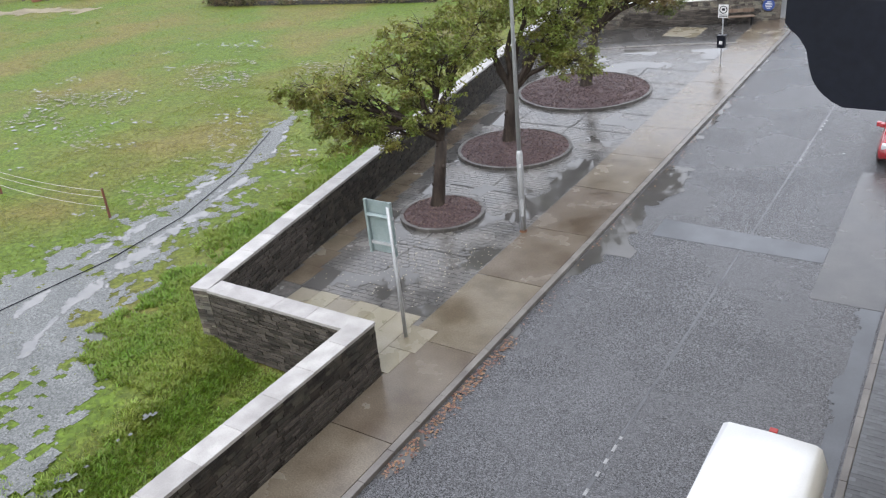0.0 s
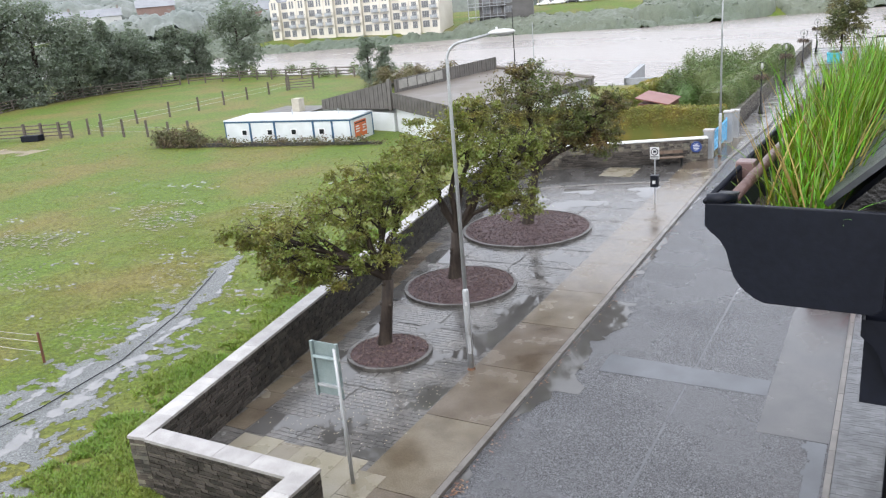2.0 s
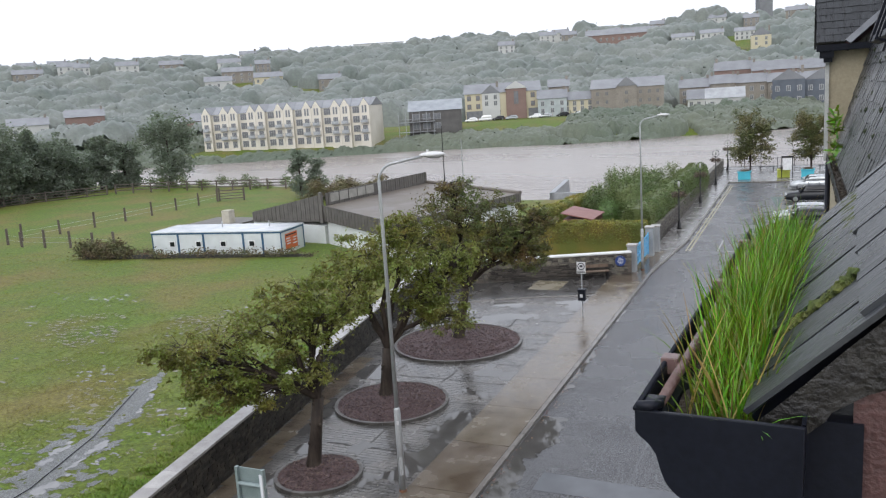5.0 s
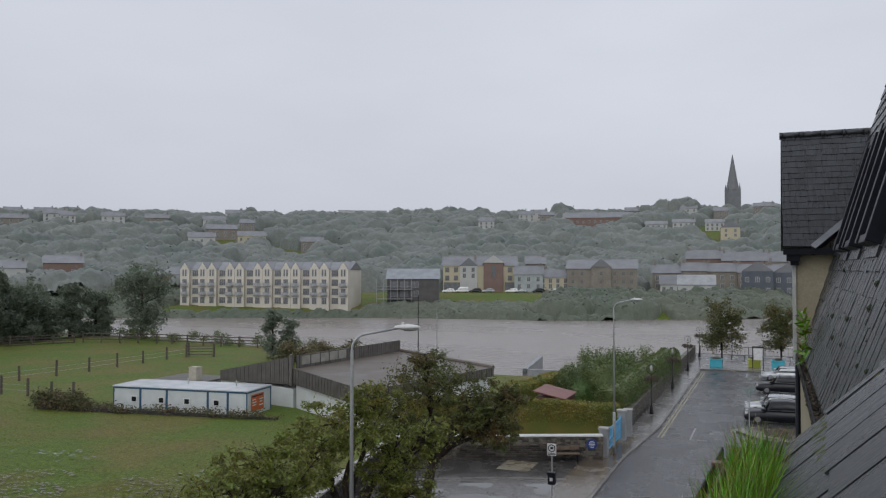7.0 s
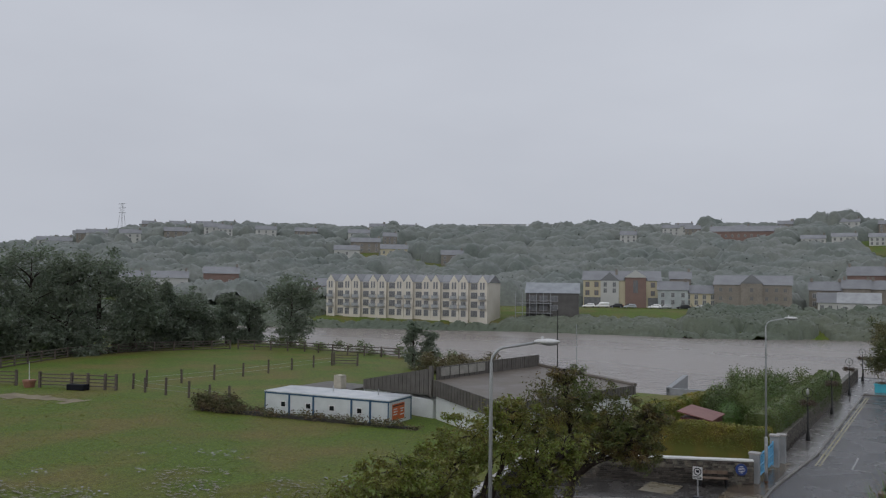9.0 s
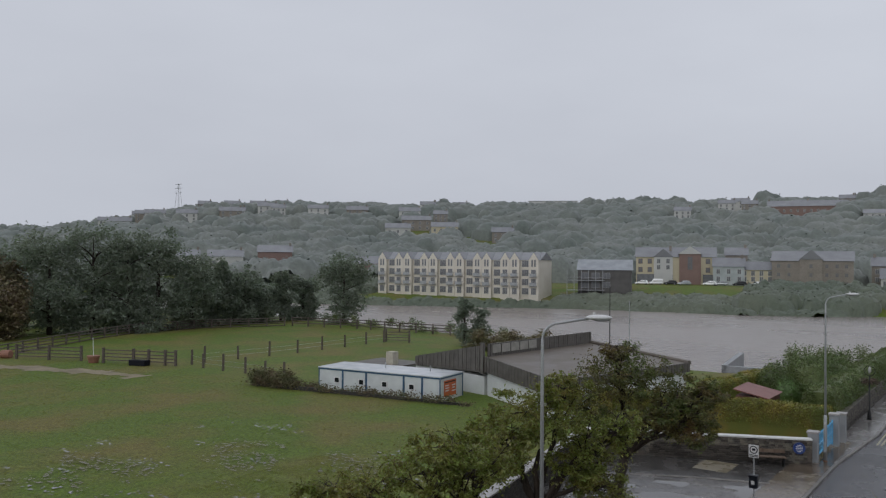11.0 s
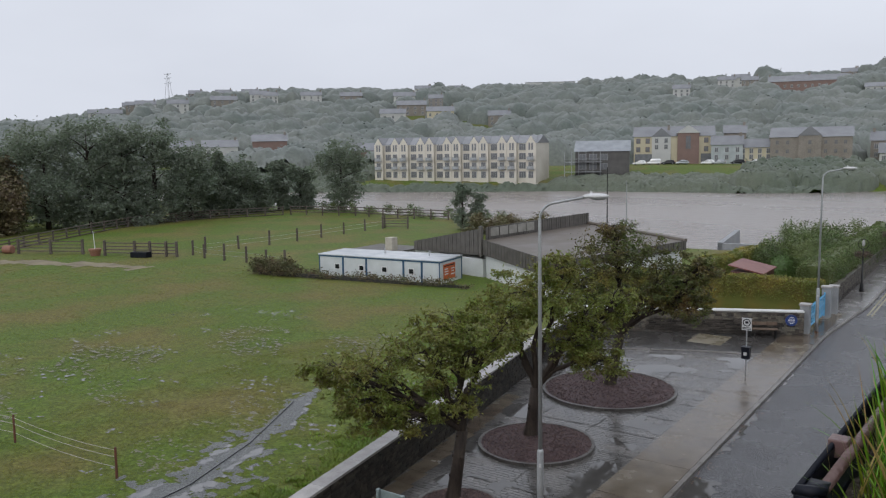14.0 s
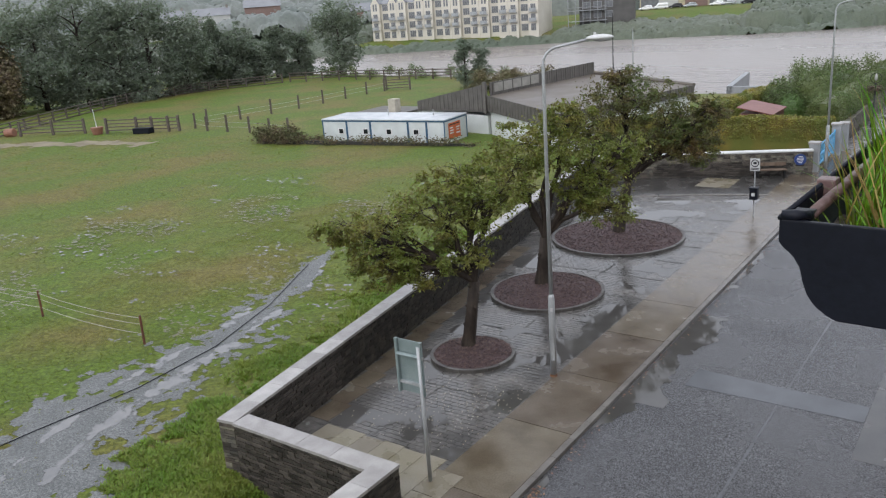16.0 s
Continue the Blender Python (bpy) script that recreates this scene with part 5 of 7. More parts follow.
def hedge_row(name, label, p0, p1, top, half, leaf, seed, count, round_=.35):
    """A clipped hedge: rounded cross-section swept along a line, its skin crowded with small leaves."""
    r = np.random.RandomState(seed)
    p0, p1 = Vector(p0), Vector(p1)
    along = (p1 - p0).normalized()
    side = Vector((along.y, -along.x))
    length = (p1 - p0).length

    def skin(s, q, grow=1.0):
        """q from 0 to 1 goes up one face, over the top and down the other."""
        a = math.pi * q
        w = abs(math.cos(a)) ** round_ * math.copysign(1, math.cos(a)) * half
        h = abs(math.sin(a)) ** round_ * top
        k = grow * (1 + .07 * noise.noise((s * .8, q * 4, seed)) + .05 * noise.noise((s * 2.6, q * 9, seed)))
        at = p0 + along * s + side * w * k
        return (at.x, at.y, h * (.5 + .5 * k) * (1 + .03 * math.sin(s * .9 + seed)) - .3)
    n = max(4, int(length / .5))
    core_v = [skin(length * i / n, j / 10, .9) for i in range(n + 1) for j in range(11)]
    core_f = [(i * 11 + j, i * 11 + j + 1, (i + 1) * 11 + j + 1, (i + 1) * 11 + j) for i in range(n) for j in range(10)] + [tuple(range(11)), tuple(n * 11 + j for j in range(10, -1, -1))]
    p = np.array([skin(r.uniform(0, length), r.uniform(.02, .98), r.uniform(.9, 1.05)) if k % 14 else
                  skin(r.choice((-.05, length + .05)), r.uniform(.02, .98), r.uniform(.05, 1) ** .5) for k in range(count)])
    return tagged(new(name, leaves_at(name, p, .12, leaf, r, .1, (core_v, core_f))), label, "hedge", kind="stuff")


hedge_row("hedge", "clipped yellowing garden hedge above the plaza wall", (-23.5, 50.9), (-9.4, 53.2), 2.15, 0.75, M_HEDGE, 5, 26000)
hedge_row("hedge", "long clipped green hedge behind the street wall", (-10.35, 55.4), (-9.9, 86), 2.75, 1.15, M_BUSH, 6, 34000, .5)
hedge_row("hedge", "golden clipped hedge beside the garden shed", (-18.2, 57.5), (-16.4, 69), 2.2, 0.75, M_HEDGE, 7, 13000)
round_bush("large rounded green bush in the garden", ((-12.6, 65.5, 1.1, 2.1, 2.0, 2.1), (-11.6, 67.5, 1.3, 1.6, 1.8, 1.8)), 14000, .15, M_BUSH, 8)
round_bush("clipped ball-shaped bush in the garden", ((-15.0, 64.5, .9, 1.5, 1.5, 1.8), (-14.2, 63.6, .7, 1.2, 1.2, 1.4)), 9000, .15, M_BUSH, 18)
rr = random.Random(3)
bushy("bush", "straggling shrub tops above the garden bushes", [(-13.8 + rr.uniform(-3, 3.2), 70 + rr.uniform(-1.5, 8), rr.uniform(.8, 2.9), .8, .8, .8) for _ in range(40)], 13000, 0.16, M_BUSH, 9)
M_BRAMBLE = mat("bramble", (0.13, 0.085, 0.05), (0.09, 0.10, 0.04), 0.8, 0.7, island=0.4, trans=0.1)
bushy("bramble", "tangled brown bramble beside the cabin", [(lerp(-54.5, -34, t) + rr.uniform(-.4, .4), lerp(48.6, 50.3, t) + rr.uniform(-.5, .3), -.4 + rr.uniform(0, .35) * (2.2 if t < .2 else 1), .9, .7, .4 + (.45 if t < .2 else 0)) for t in list(np.linspace(0, .25, 24)) + list(np.linspace(.3, 1, 14))], 9000, 0.2, M_BRAMBLE, 10)
bushy("shrub", "low autumn shrubs beside the flat-roofed building", [(-50 + rr.uniform(-4, 5), 84 + rr.uniform(-3, 6), rr.uniform(-.3, 1.6), 1.0, 1.0, .8) for _ in range(26)], 9000, 0.26, mat("autumn_shrub", (0.10, 0.10, 0.04), (0.14, 0.10, 0.05), .5, .5, island=.4), 11)
bushy("shrub", "thin windswept shrubs at the meadow's river edge", [(lerp(-97, -60, t) + rr.uniform(-.8, .8), lerp(101.5, 97.5, t) + rr.uniform(-1.2, 1.2), rr.uniform(-.5, .9), .8, .8, .7) for t in np.linspace(0, 1, 26)], 6000, 0.24, M_BUSH, 12)

# ---- meadow grass: leaning blades over the near ground, broad tufts further off ----
def turf(name, label, x, y, ht, wd, blades, material, r):
    n = len(x) * blades
    x, y, ht, wd = (np.repeat(q, blades) for q in (x, y, ht, wd))
    x, y = x + r.normal(0, .03, n), y + r.normal(0, .03, n)
    a = r.uniform(0, 2 * np.pi, n)
    base = np.stack([x, y, height(x, y) - .01], 1)
    side = np.stack([np.cos(a), np.sin(a), 0 * a], 1) * wd[:, None]
    out = r.uniform(.5, 1.6, n) * ht
    tip = np.stack([-np.sin(a) * out, np.cos(a) * out, ht], 1)
    v = np.stack([base - side, base + side, base + tip + side * .35, base + tip - side * .35], 1).reshape(-1, 3)
    k = np.arange(n) * 4
    me = bpy.data.meshes.new(name)
    me.from_pydata(v.tolist(), [], np.stack([k, k + 1, k + 2, k + 3], 1).tolist())
    me.materials.append(material)
    return tagged(new(name, me), label, "grass", kind="stuff")


r = np.random.RandomState(7)
M_LUSH = mat("lush_turf", (0.135, 0.22, 0.017), (0.21, 0.255, 0.038), 0.6, 0.45, island=0.35, trans=0.3, contrast=(0.4, 0.65))
M_TUFT = mat("meadow_tuft", (0.14, 0.182, 0.016), (0.20, 0.172, 0.037), 0.16, 0.5, island=0.3, trans=0.3, contrast=(0.42, 0.66))
N = 120000
px_, py_ = r.uniform(-31, -10.1, N), r.uniform(1.0, 32, N)
edge_ = np.where(py_ > 10.4, -14.05 + (py_ - 10.55) * LONG.x / LONG.y - 0.1, -10.05)
into = edge_ - px_
lush = np.zeros(N, bool)
keep = np.zeros(N, bool)
for i in range(N):
    if into[i] < 0.04:
        continue
    worn = bare(px_[i], py_[i])
    patch = fbm(px_[i], py_[i], .5, 61)
    keep[i] = r.random_sample() > min(.88, max(0, worn - .2) * 1.05) and (patch > -.2 or r.random_sample() < .3)
    lush[i] = into[i] < 2.8 + 2.6 * patch + .6 * r.random_sample()
for name, label, pick, lo, hi, mt in (("lush_grass", "thick bright green turf growing along the stone wall", keep & lush, .03, .1, M_LUSH), ("meadow_grass", "short wet olive grass of the meadow", keep & ~lush, .013, .036, M_TUFT)):
    n = int(pick.sum())
    turf(name, label, px_[pick], py_[pick], r.uniform(lo, hi, n), r.uniform(.008, .02, n), 3, mt, r)
N = 70000
py_ = r.uniform(1.0, 32, N)
into = r.uniform(0, 1, N) ** 1.2 * 4.6
px_ = np.where(py_ > 10.4, -14.05 + (py_ - 10.55) * LONG.x / LONG.y - 0.1, -10.05) - .05 - into
ok = np.array([bare(x, y) < .5 + .3 * noise.noise((x * 2, y * 2, 4)) and i < 3.0 + 1.4 * fbm(x, y, .5, 61) + .7 * noise.noise((x * 3, y * 3, 9)) for x, y, i in zip(px_, py_, into)])
n = int(ok.sum())
turf("lush_grass", "coarse bright green tufts at the foot of the stone wall", px_[ok], py_[ok], r.uniform(.04, .13, n), r.uniform(.01, .024, n), 4, M_LUSH, r)
N = 34000
px_, py_ = r.uniform(-17.5, -10.15, N), 10.42 - r.uniform(0, 1, N) ** 1.2 * 4.5
ok = np.array([bare(x, y) < .62 + .4 * noise.noise((x * 2, y * 2, 4)) and 10.42 - y < 2.7 + 1.6 * fbm(x, y, .6, 17) - .35 * max(0, -14 - x) for x, y in zip(px_, py_)])
n = int(ok.sum())
turf("lush_grass", "coarse bright green tufts below the return of the wall", px_[ok], py_[ok], r.uniform(.03, .11, n), r.uniform(.01, .024, n), 3, M_LUSH, r)
N = 90000
px_, py_ = r.uniform(-84, -14, N), r.uniform(8, 50, N)
far_ = np.hypot(px_, py_)
ok = (px_ < -14.05 + (py_ - 10.55) * LONG.x / LONG.y - 0.3) & ((px_ < -31) | (py_ > 32)) & (r.uniform(0, 1, N) < (34 / np.maximum(far_, 34)) ** .8)
n = int(ok.sum())
turf("meadow_grass", "short wet olive grass further across the meadow", px_[ok], py_[ok], r.uniform(.012, .032, n), r.uniform(.02, .05, n) * far_[ok] / 34, 2, M_TUFT, r)
# weeds and fallen leaves
rr = random.Random(9)
bm = bmesh.new()
for _ in range(420):
    y = rr.uniform(8.5, 13.5) if rr.random() < .75 else rr.uniform(14, 34)
    m = pose(-7.78 + abs(rr.gauss(0, .12)), y, -0.088, rr.uniform(-15, 15), rr.uniform(-15, 15), rr.uniform(0, 360))
    bm.faces.new([bm.verts.new(m @ Vector(p)) for p in ((0, 0, 0), (.025, .035, .004), (0, .08, .008), (-.025, .035, .004))])
tagged(part("fallen_leaves", bm, mat("fallen_leaf", (0.21, 0.095, 0.05), (0.15, 0.08, 0.045), 20, .5, island=.4)), "wet orange leaves washed into the gutter", "leaves", kind="stuff")
bm = bmesh.new()
for _ in range(330):
    x, y = -11.3 + rr.gauss(0, 1.1), 15.2 + rr.gauss(0, 1.3)
    if x > -9.9 or y < 13.4:
        continue
    m = pose(x, y, 0.006, rr.uniform(-10, 10), rr.uniform(-10, 10), rr.uniform(0, 360))
    bm.faces.new([bm.verts.new(m @ Vector(p)) for p in ((0, 0, 0), (.014, .022, .003), (0, .045, .006), (-.014, .022, .003))])
tagged(part("fallen_petals", bm, mat("pale_leaf", (0.45, 0.42, 0.35), (0.30, 0.24, 0.15), 20, .5, island=.3)), "pale leaves scattered on the wet plaza", "leaves", kind="stuff")

# ---- vehicles ----
M_GLASS = mat("car_glass", (0.015, 0.017, 0.02), None, 2.0, 0.05, grain=0.02, spec=0.35)
M_TYRE = mat("tyre_rubber", (0.015, 0.015, 0.015), None, 8, 0.7, bump=0.2)
M_RIM = mat("alloy_rim", (0.45, 0.45, 0.46), None, 4, 0.3, metal=0.9)
M_RED_LAMP = mat("red_lamp", (0.35, 0.02, 0.015), None, 4, 0.15)
M_CLEAR_LAMP = mat("clear_lamp", (0.55, 0.56, 0.58), None, 4, 0.08)


def car(label, paint, at, turn, L=4.4, W=1.75, H=1.48, van=False, group="parked cars", roof_rack=False):
    """Heading along local +y; the body is lofted from rings of width and height along its length."""
    c = thing("van" if van else "car", label, "van" if van else "car", at, turn, group)
    hood = 0.92 if not van else 1.05

    def loft(rings, name, material, lab=""):
        bm = bmesh.new()
        prev = None
        for y, z0, z1, w0, w1 in rings:
            pts = [(-w0, z0), (-w0 * 1.02, lerp(z0, z1, .5)), (-w1, z1 - .05), (-w1 + .08, z1), (0, z1 + .02), (w1 - .08, z1), (w1, z1 - .05), (w0 * 1.02, lerp(z0, z1, .5)), (w0, z0)]
            ring = [bm.verts.new((x, y, z)) for x, z in pts]
            if prev:
                for i in range(len(ring)):
                    j = (i + 1) % len(ring)
                    bm.faces.new((prev[i], prev[j], ring[j], ring[i]))
            else:
                bm.faces.new(ring[::-1])
            prev = ring
        bm.faces.new(prev)
        return part(name, bm, material, c, lab, smooth=True)
    w = W / 2
    body = loft([(-L / 2, .35, .8, w * .88, w * .84), (-L / 2 + .15, .25, hood, w * .96, w * .92), (-L / 4, .22, hood + .02, w, w * .95), (L / 6, .22, hood, w, w * .94),
                 (L / 2 - .55, .22, hood - .1, w * .98, w * .9), (L / 2 - .12, .25, hood - .22, w * .92, w * .82), (L / 2, .35, .6, w * .8, w * .74)], "body", paint)
    if van:
        cab = [(-L / 2 + .06, hood - .1, H - .12, w * .94, w * .80), (-L / 2 + .2, hood - .05, H, w * .95, w * .83), (0, hood - .05, H + .02, w * .95, w * .84), (L / 6, hood - .05, H - .02, w * .95, w * .82), (L / 6 + .35, hood - .05, H - .25, w * .94, w * .78), (L / 2 - .75, hood - .06, hood + .02, w * .9, w * .74)]
    else:
        cab = [(-L / 2 + .3, hood - .05, hood + .03, w * .9, w * .8), (-L / 2 + .6, hood - .05, H - .08, w * .93, w * .72), (-L / 8, hood - .05, H, w * .94, w * .74), (L / 10, hood - .05, H - .05, w * .94, w * .73), (L / 2 - 1.25, hood - .08, hood + .02, w * .92, w * .78)]
    loft(cab, "cabin", paint)
    sides = [(-L * .32, -.03 * L), (-.02 * L, .16 * L)] if not van else [(.1 * L, .24 * L)]
    for sgn in (-1, 1):
        for a, b in sides:
            bm = bmesh.new()
            q = [(sgn * w * .965, a, hood + .04), (sgn * w * .965, b, hood + .04), (sgn * w * .80, b - (.14 if b > 0 else 0), H - .13), (sgn * w * .80, a + (.1 if a < -.1 * L else 0), H - .13)]
            bm.faces.new([bm.verts.new(p) for p in q])
            g = part("side_window", bm, M_GLASS, c)
            g.modifiers.new("thick", 'SOLIDIFY').thickness = 0.012
        bm = bmesh.new()
        box(bm, sgn * w * 1.0 - .07, sgn * w * 1.0 + .07, L * .19, L * .25, hood + .02, hood + .14)
        box(bm, sgn * w * 1.12 - .07, sgn * w * 1.12 + .07, L * .19, L * .23, hood + .02, hood + .16)
        part("mirror", bm, paint, c, bevel=.02)
        boxes("headlight", [(sgn * w * .66 - .16, sgn * w * .66 + .16, L / 2 - .24, L / 2 - .04, .58, .74)], M_CLEAR_LAMP, c, bevel=.03)
        boxes("tail_light", [(sgn * w * .84 - .07, sgn * w * .84 + .07, -L / 2 - .01, -L / 2 + .16, .75, 1.15 if van else .95)], M_RED_LAMP, c, bevel=.02)
        for wy in (-L * .3, L * .3):
            wheel = new("wheel")
            wheel.parent = c
            wheel.location = (sgn * (w - .1), wy, 0.31)
            for nm, rad, wd, mt in (("tyre", .31, .1, M_TYRE), ("rim", .2, .108, M_RIM)):
                bm = bmesh.new()
                tube(bm, ((-wd, 0, 0), (-wd * .8, 0, 0), (wd * .8, 0, 0), (wd, 0, 0)), (rad * .93, rad, rad, rad * .93), 20)
                part(nm, bm, mt, wheel, smooth=False)
    bm = bmesh.new()
    zt, yt, yb = (H - .22, L / 6 + .31, L / 2 - .82) if van else (H - .1, L / 10 + .12, L / 2 - 1.32)
    bm.faces.new([bm.verts.new(p) for p in ((-w * .72, yt, zt), (w * .72, yt, zt), (w * .8, yb, hood + .06), (-w * .8, yb, hood + .06))])
    g = part("windscreen", bm, M_GLASS, c)
    g.location = (0, 0.03, 0.03)
    g.modifiers.new("thick", 'SOLIDIFY').thickness = 0.012
    if van:
        boxes("rear_window", [(-w * .7, -.03, -L / 2 + .03, -L / 2 + .1, 1.15, H - .28), (.03, w * .7, -L / 2 + .03, -L / 2 + .1, 1.15, H - .28)], M_GLASS, c)
        boxes("brake_light", [(-.06, .06, -L / 2 + .03, -L / 2 + .13, H - .09, H - .02)], M_RED_LAMP, c, "small red high brake light", bevel=.01)
    else:
        boxes("rear_window", [(-w * .62, w * .62, -L / 2 + .42, -L / 2 + .5, hood + .08, H - .16)], M_GLASS, c)
    boxes("number_plate", [(-.26, .26, L / 2 - .02, L / 2 + .012, .42, .53)], M_CLEAR_LAMP, c)
    if roof_rack:
        for yy in (-.5, .35):
            boxes("roof_bar", [(-w * .75, w * .75, yy - .03, yy + .03, H + .03, H + .08)], M_BLACK, c)
    return c


M_WHITE = mat("white_van_paint", (0.80, 0.80, 0.80), (0.74, 0.74, 0.74), 1.5, 0.25, coat=0.6, grain=0.03)
M_REDCAR = mat("red_car_paint", (0.32, 0.02, 0.025), None, 2, 0.25, coat=0.8, grain=0.03)
M_NAVY = mat("dark_car_paint", (0.008, 0.009, 0.013), None, 2, 0.28, coat=0.15, grain=0.03, spec=0.3)
M_SILVER = mat("silver_car_paint", (0.45, 0.47, 0.48), None, 2, 0.25, metal=0.5, coat=0.6, grain=0.03)
car("small white panel van parked at the kerb", M_WHITE, (-1.59, 8.45, -0.1), 180, 4.25, 1.7, 1.82, van=True)
car("bright red hatchback parked at the kerb", M_REDCAR, (-1.18, 28.3, -0.1), 180, 4.1, 1.7, 1.46)
car("dark estate car with roof bars in a parking bay", M_NAVY, (0.75, 75.7, -0.1), 90, 4.5, 1.75, 1.46, roof_rack=True)
car("dark hatchback in a parking bay", M_NAVY, (0.25, 61.0, -0.1), 90, 4.4, 1.8, 1.6)
car("silver saloon car in a parking bay", M_SILVER, (0.1, 64.6, -0.1), 90, 4.4, 1.75, 1.46)
car("pale silver car at the end of the car park", M_SILVER, (1.0, 84.0, -0.1), 90, 4.4, 1.75, 1.42)

# ---- gate, street wall, lamp posts with baskets, quay furniture ----
M_PIER = mat("grey_pier_render", (0.22, 0.23, 0.24), (0.28, 0.29, 0.30), 1.5, 0.5, bump=0.15)
M_BLUE = mat("light_blue_gate", (0.10, 0.36, 0.60), (0.14, 0.42, 0.66), 3, 0.4)
for k, (x, y, h) in enumerate(((-8.95, 46.25, 1.5), (-8.75, 51.0, 1.75), (-8.6, 52.3, 1.6))):
    pier = thing("gate_pier", "square grey rendered gate pier", "gate pier", (x, y, 0), group="gate piers")
    boxes("shaft", [(-.24, .24, -.24, .24, -.2, h)], M_PIER, pier, bevel=.01)
    boxes("cap", [(-.29, .29, -.29, .29, h, h + .1)], M_COPE, pier, bevel=.015)
gate = thing("gate", "light blue steel bar gate between grey piers", "gate", (-8.82, 46.55, 0))
for z in (.25, .75, 1.3):
    boxes("rail", [(-.03, .03, 0, 4.2, z, z + .07)], M_BLUE, gate)
for k in range(22):
    boxes("bar", [(-.012, .012, .05 + k * .19, .075 + k * .19, .2, 1.42)], M_BLUE, gate)
for y in (0, 2.05, 4.15):
    boxes("stile", [(-.04, .04, y, y + .08, .1, 1.5)], M_BLUE, gate)
boxes("sheet", [(-.02, -.012, 1.6, 4.1, .2, 1.3)], MATS["white_print"], gate, "pale backing sheet")
stone_wall("wall_promenade", "low grey stone wall along the promenade", (-8.95, 52.6), (-8.95, 104.5), .4, -.3, 1.15, (0,), (0, 12), 31, M_STONE)
M_IRON = mat("black_iron", (0.012, 0.012, 0.013), None, 6, 0.4, metal=0.3)
M_BASKET = mat("basket_plants", (0.07, 0.08, 0.04), (0.14, 0.07, 0.07), 8, .6, island=.5)
for k, y in enumerate((60.8, 74.2, 88.0, 102.2)):
    lp = thing("lamp_post", "black heritage lamp post with ring top and flower baskets", "lamp post", (-8.3, y, 0), group="heritage lamp posts")
    bm = bmesh.new()
    tube(bm, ((0, 0, 0), (0, 0, .12), (0, 0, .5), (0, 0, .62), (0, 0, 2.9)), (.16, .14, .1, .06, .045), 10)
    part("column", bm, M_IRON, lp, smooth=True)
    bm = bmesh.new()
    tube(bm, [(.33 * math.cos(a), 0, 3.24 + .33 * math.sin(a)) for a in np.linspace(-math.pi / 2, 1.5 * math.pi, 25)], [.022] * 25, 6)
    part("ring", bm, M_IRON, lp, smooth=True)
    bm = bmesh.new()
    tube(bm, ((0, 0, 3.55), (0, 0, 3.4), (0, 0, 3.2), (0, 0, 3.05)), (.02, .09, .11, .03), 10)
    part("lantern", bm, mat("lantern_glass", (.4, .4, .38), None, 3, .1), lp, smooth=True)
    blobs = [(q * .26, 0, 2.55, .3, .3, .24) for q in (-1, 1)]
    b = new("basket", leaf_mesh("basket", blobs, 900, .1, M_BASKET, 90 + k, gap=-1, cell=1))
    b.parent = lp
rail = thing("quay_railing", "dark steel railing along the quay edge", "railing", (-8.4, 104.7, 0))
for k in range(8):
    bm = bmesh.new()
    tube(bm, ((k * 1.85, 0, 0), (k * 1.85, 0, 1.15)), (.035, .035), 8)
    part("post", bm, M_IRON, rail)
for z in (.15, 1.1):
    bm = bmesh.new()
    tube(bm, ((0, 0, z), (13, 0, z)), (.028, .028), 6)
    part("rail", bm, M_IRON, rail)
for k in range(88):
    bm = bmesh.new()
    tube(bm, ((.07 + k * .148, 0, .15), (.07 + k * .148, 0, 1.1)), (.009, .009), 4, cap=False)
    part("baluster", bm, M_IRON, rail)
M_TEAL = mat("turquoise_planter", (0.05, 0.36, 0.46), (0.07, 0.42, 0.52), 2, .35)
M_LIME = mat("lime_planter", (0.42, 0.46, 0.06), None, 2, .35)
for x, y, mt, lab in ((-5.8, 92.6, M_TEAL, "turquoise square planter on the quay"), (-1.95, 94.0, M_LIME, "lime yellow square planter on the quay"), (0.4, 93.6, M_TEAL, "turquoise square planter with red flowers")):
    pl = thing("planter", lab, "planter", (x, y, 0), group="quay planters")
    bm = bmesh.new()
    prism(bm, ((-.62, -.62), (.62, -.62), (.62, .62), (-.62, .62)), 0, .78)
    part("tub", bm, mt, pl, bevel=.03)
    boxes("rim", [(-.68, .68, -.68, .68, .74, .84)], mt, pl, bevel=.02)
    b = new("plants", leaf_mesh("plants", [(0, 0, .9, .5, .5, .16)], 500, .14, M_BASKET, 7, gap=-1, cell=1))
    b.parent = pl
info = thing("info_board", "black framed information board on two posts", "information board", (-1.6, 92.4, 0))
for x in (-.55, .5):
    boxes("post", [(x, x + .09, -.05, .05, 0, 2.3)], M_IRON, info)
boxes("top_rail", [(-.55, .59, -.06, .06, 2.2, 2.35)], M_IRON, info)
boxes("panel", [(-.4, .44, -.02, .02, .9, 2.1)], MATS["white_print"], info, "pale printed panel")
for x in (-3.9, 2.4):
    bench = thing("bench", "plain slatted bench on the quay", "bench", (x, 101, 0), group="quay benches")
    for k in range(4):
        boxes("slat", [(-.9, .9, -.2 + .1 * k, -.12 + .1 * k, .43, .47)], M_IRON, bench)
    for q in (-.75, .68):
        boxes("leg", [(q, q + .07, -.18, .18, 0, .43)], M_IRON, bench)
ys = thing("give_way_sign", "grey back of a triangular sign on a post", "road sign", (-1.55, 57.3, 0))
bm = bmesh.new()
tube(bm, ((0, 0, -.1), (0, 0, 2.6)), (.035, .035), 8)
part("post", bm, M_GALV, ys)
bm = bmesh.new()
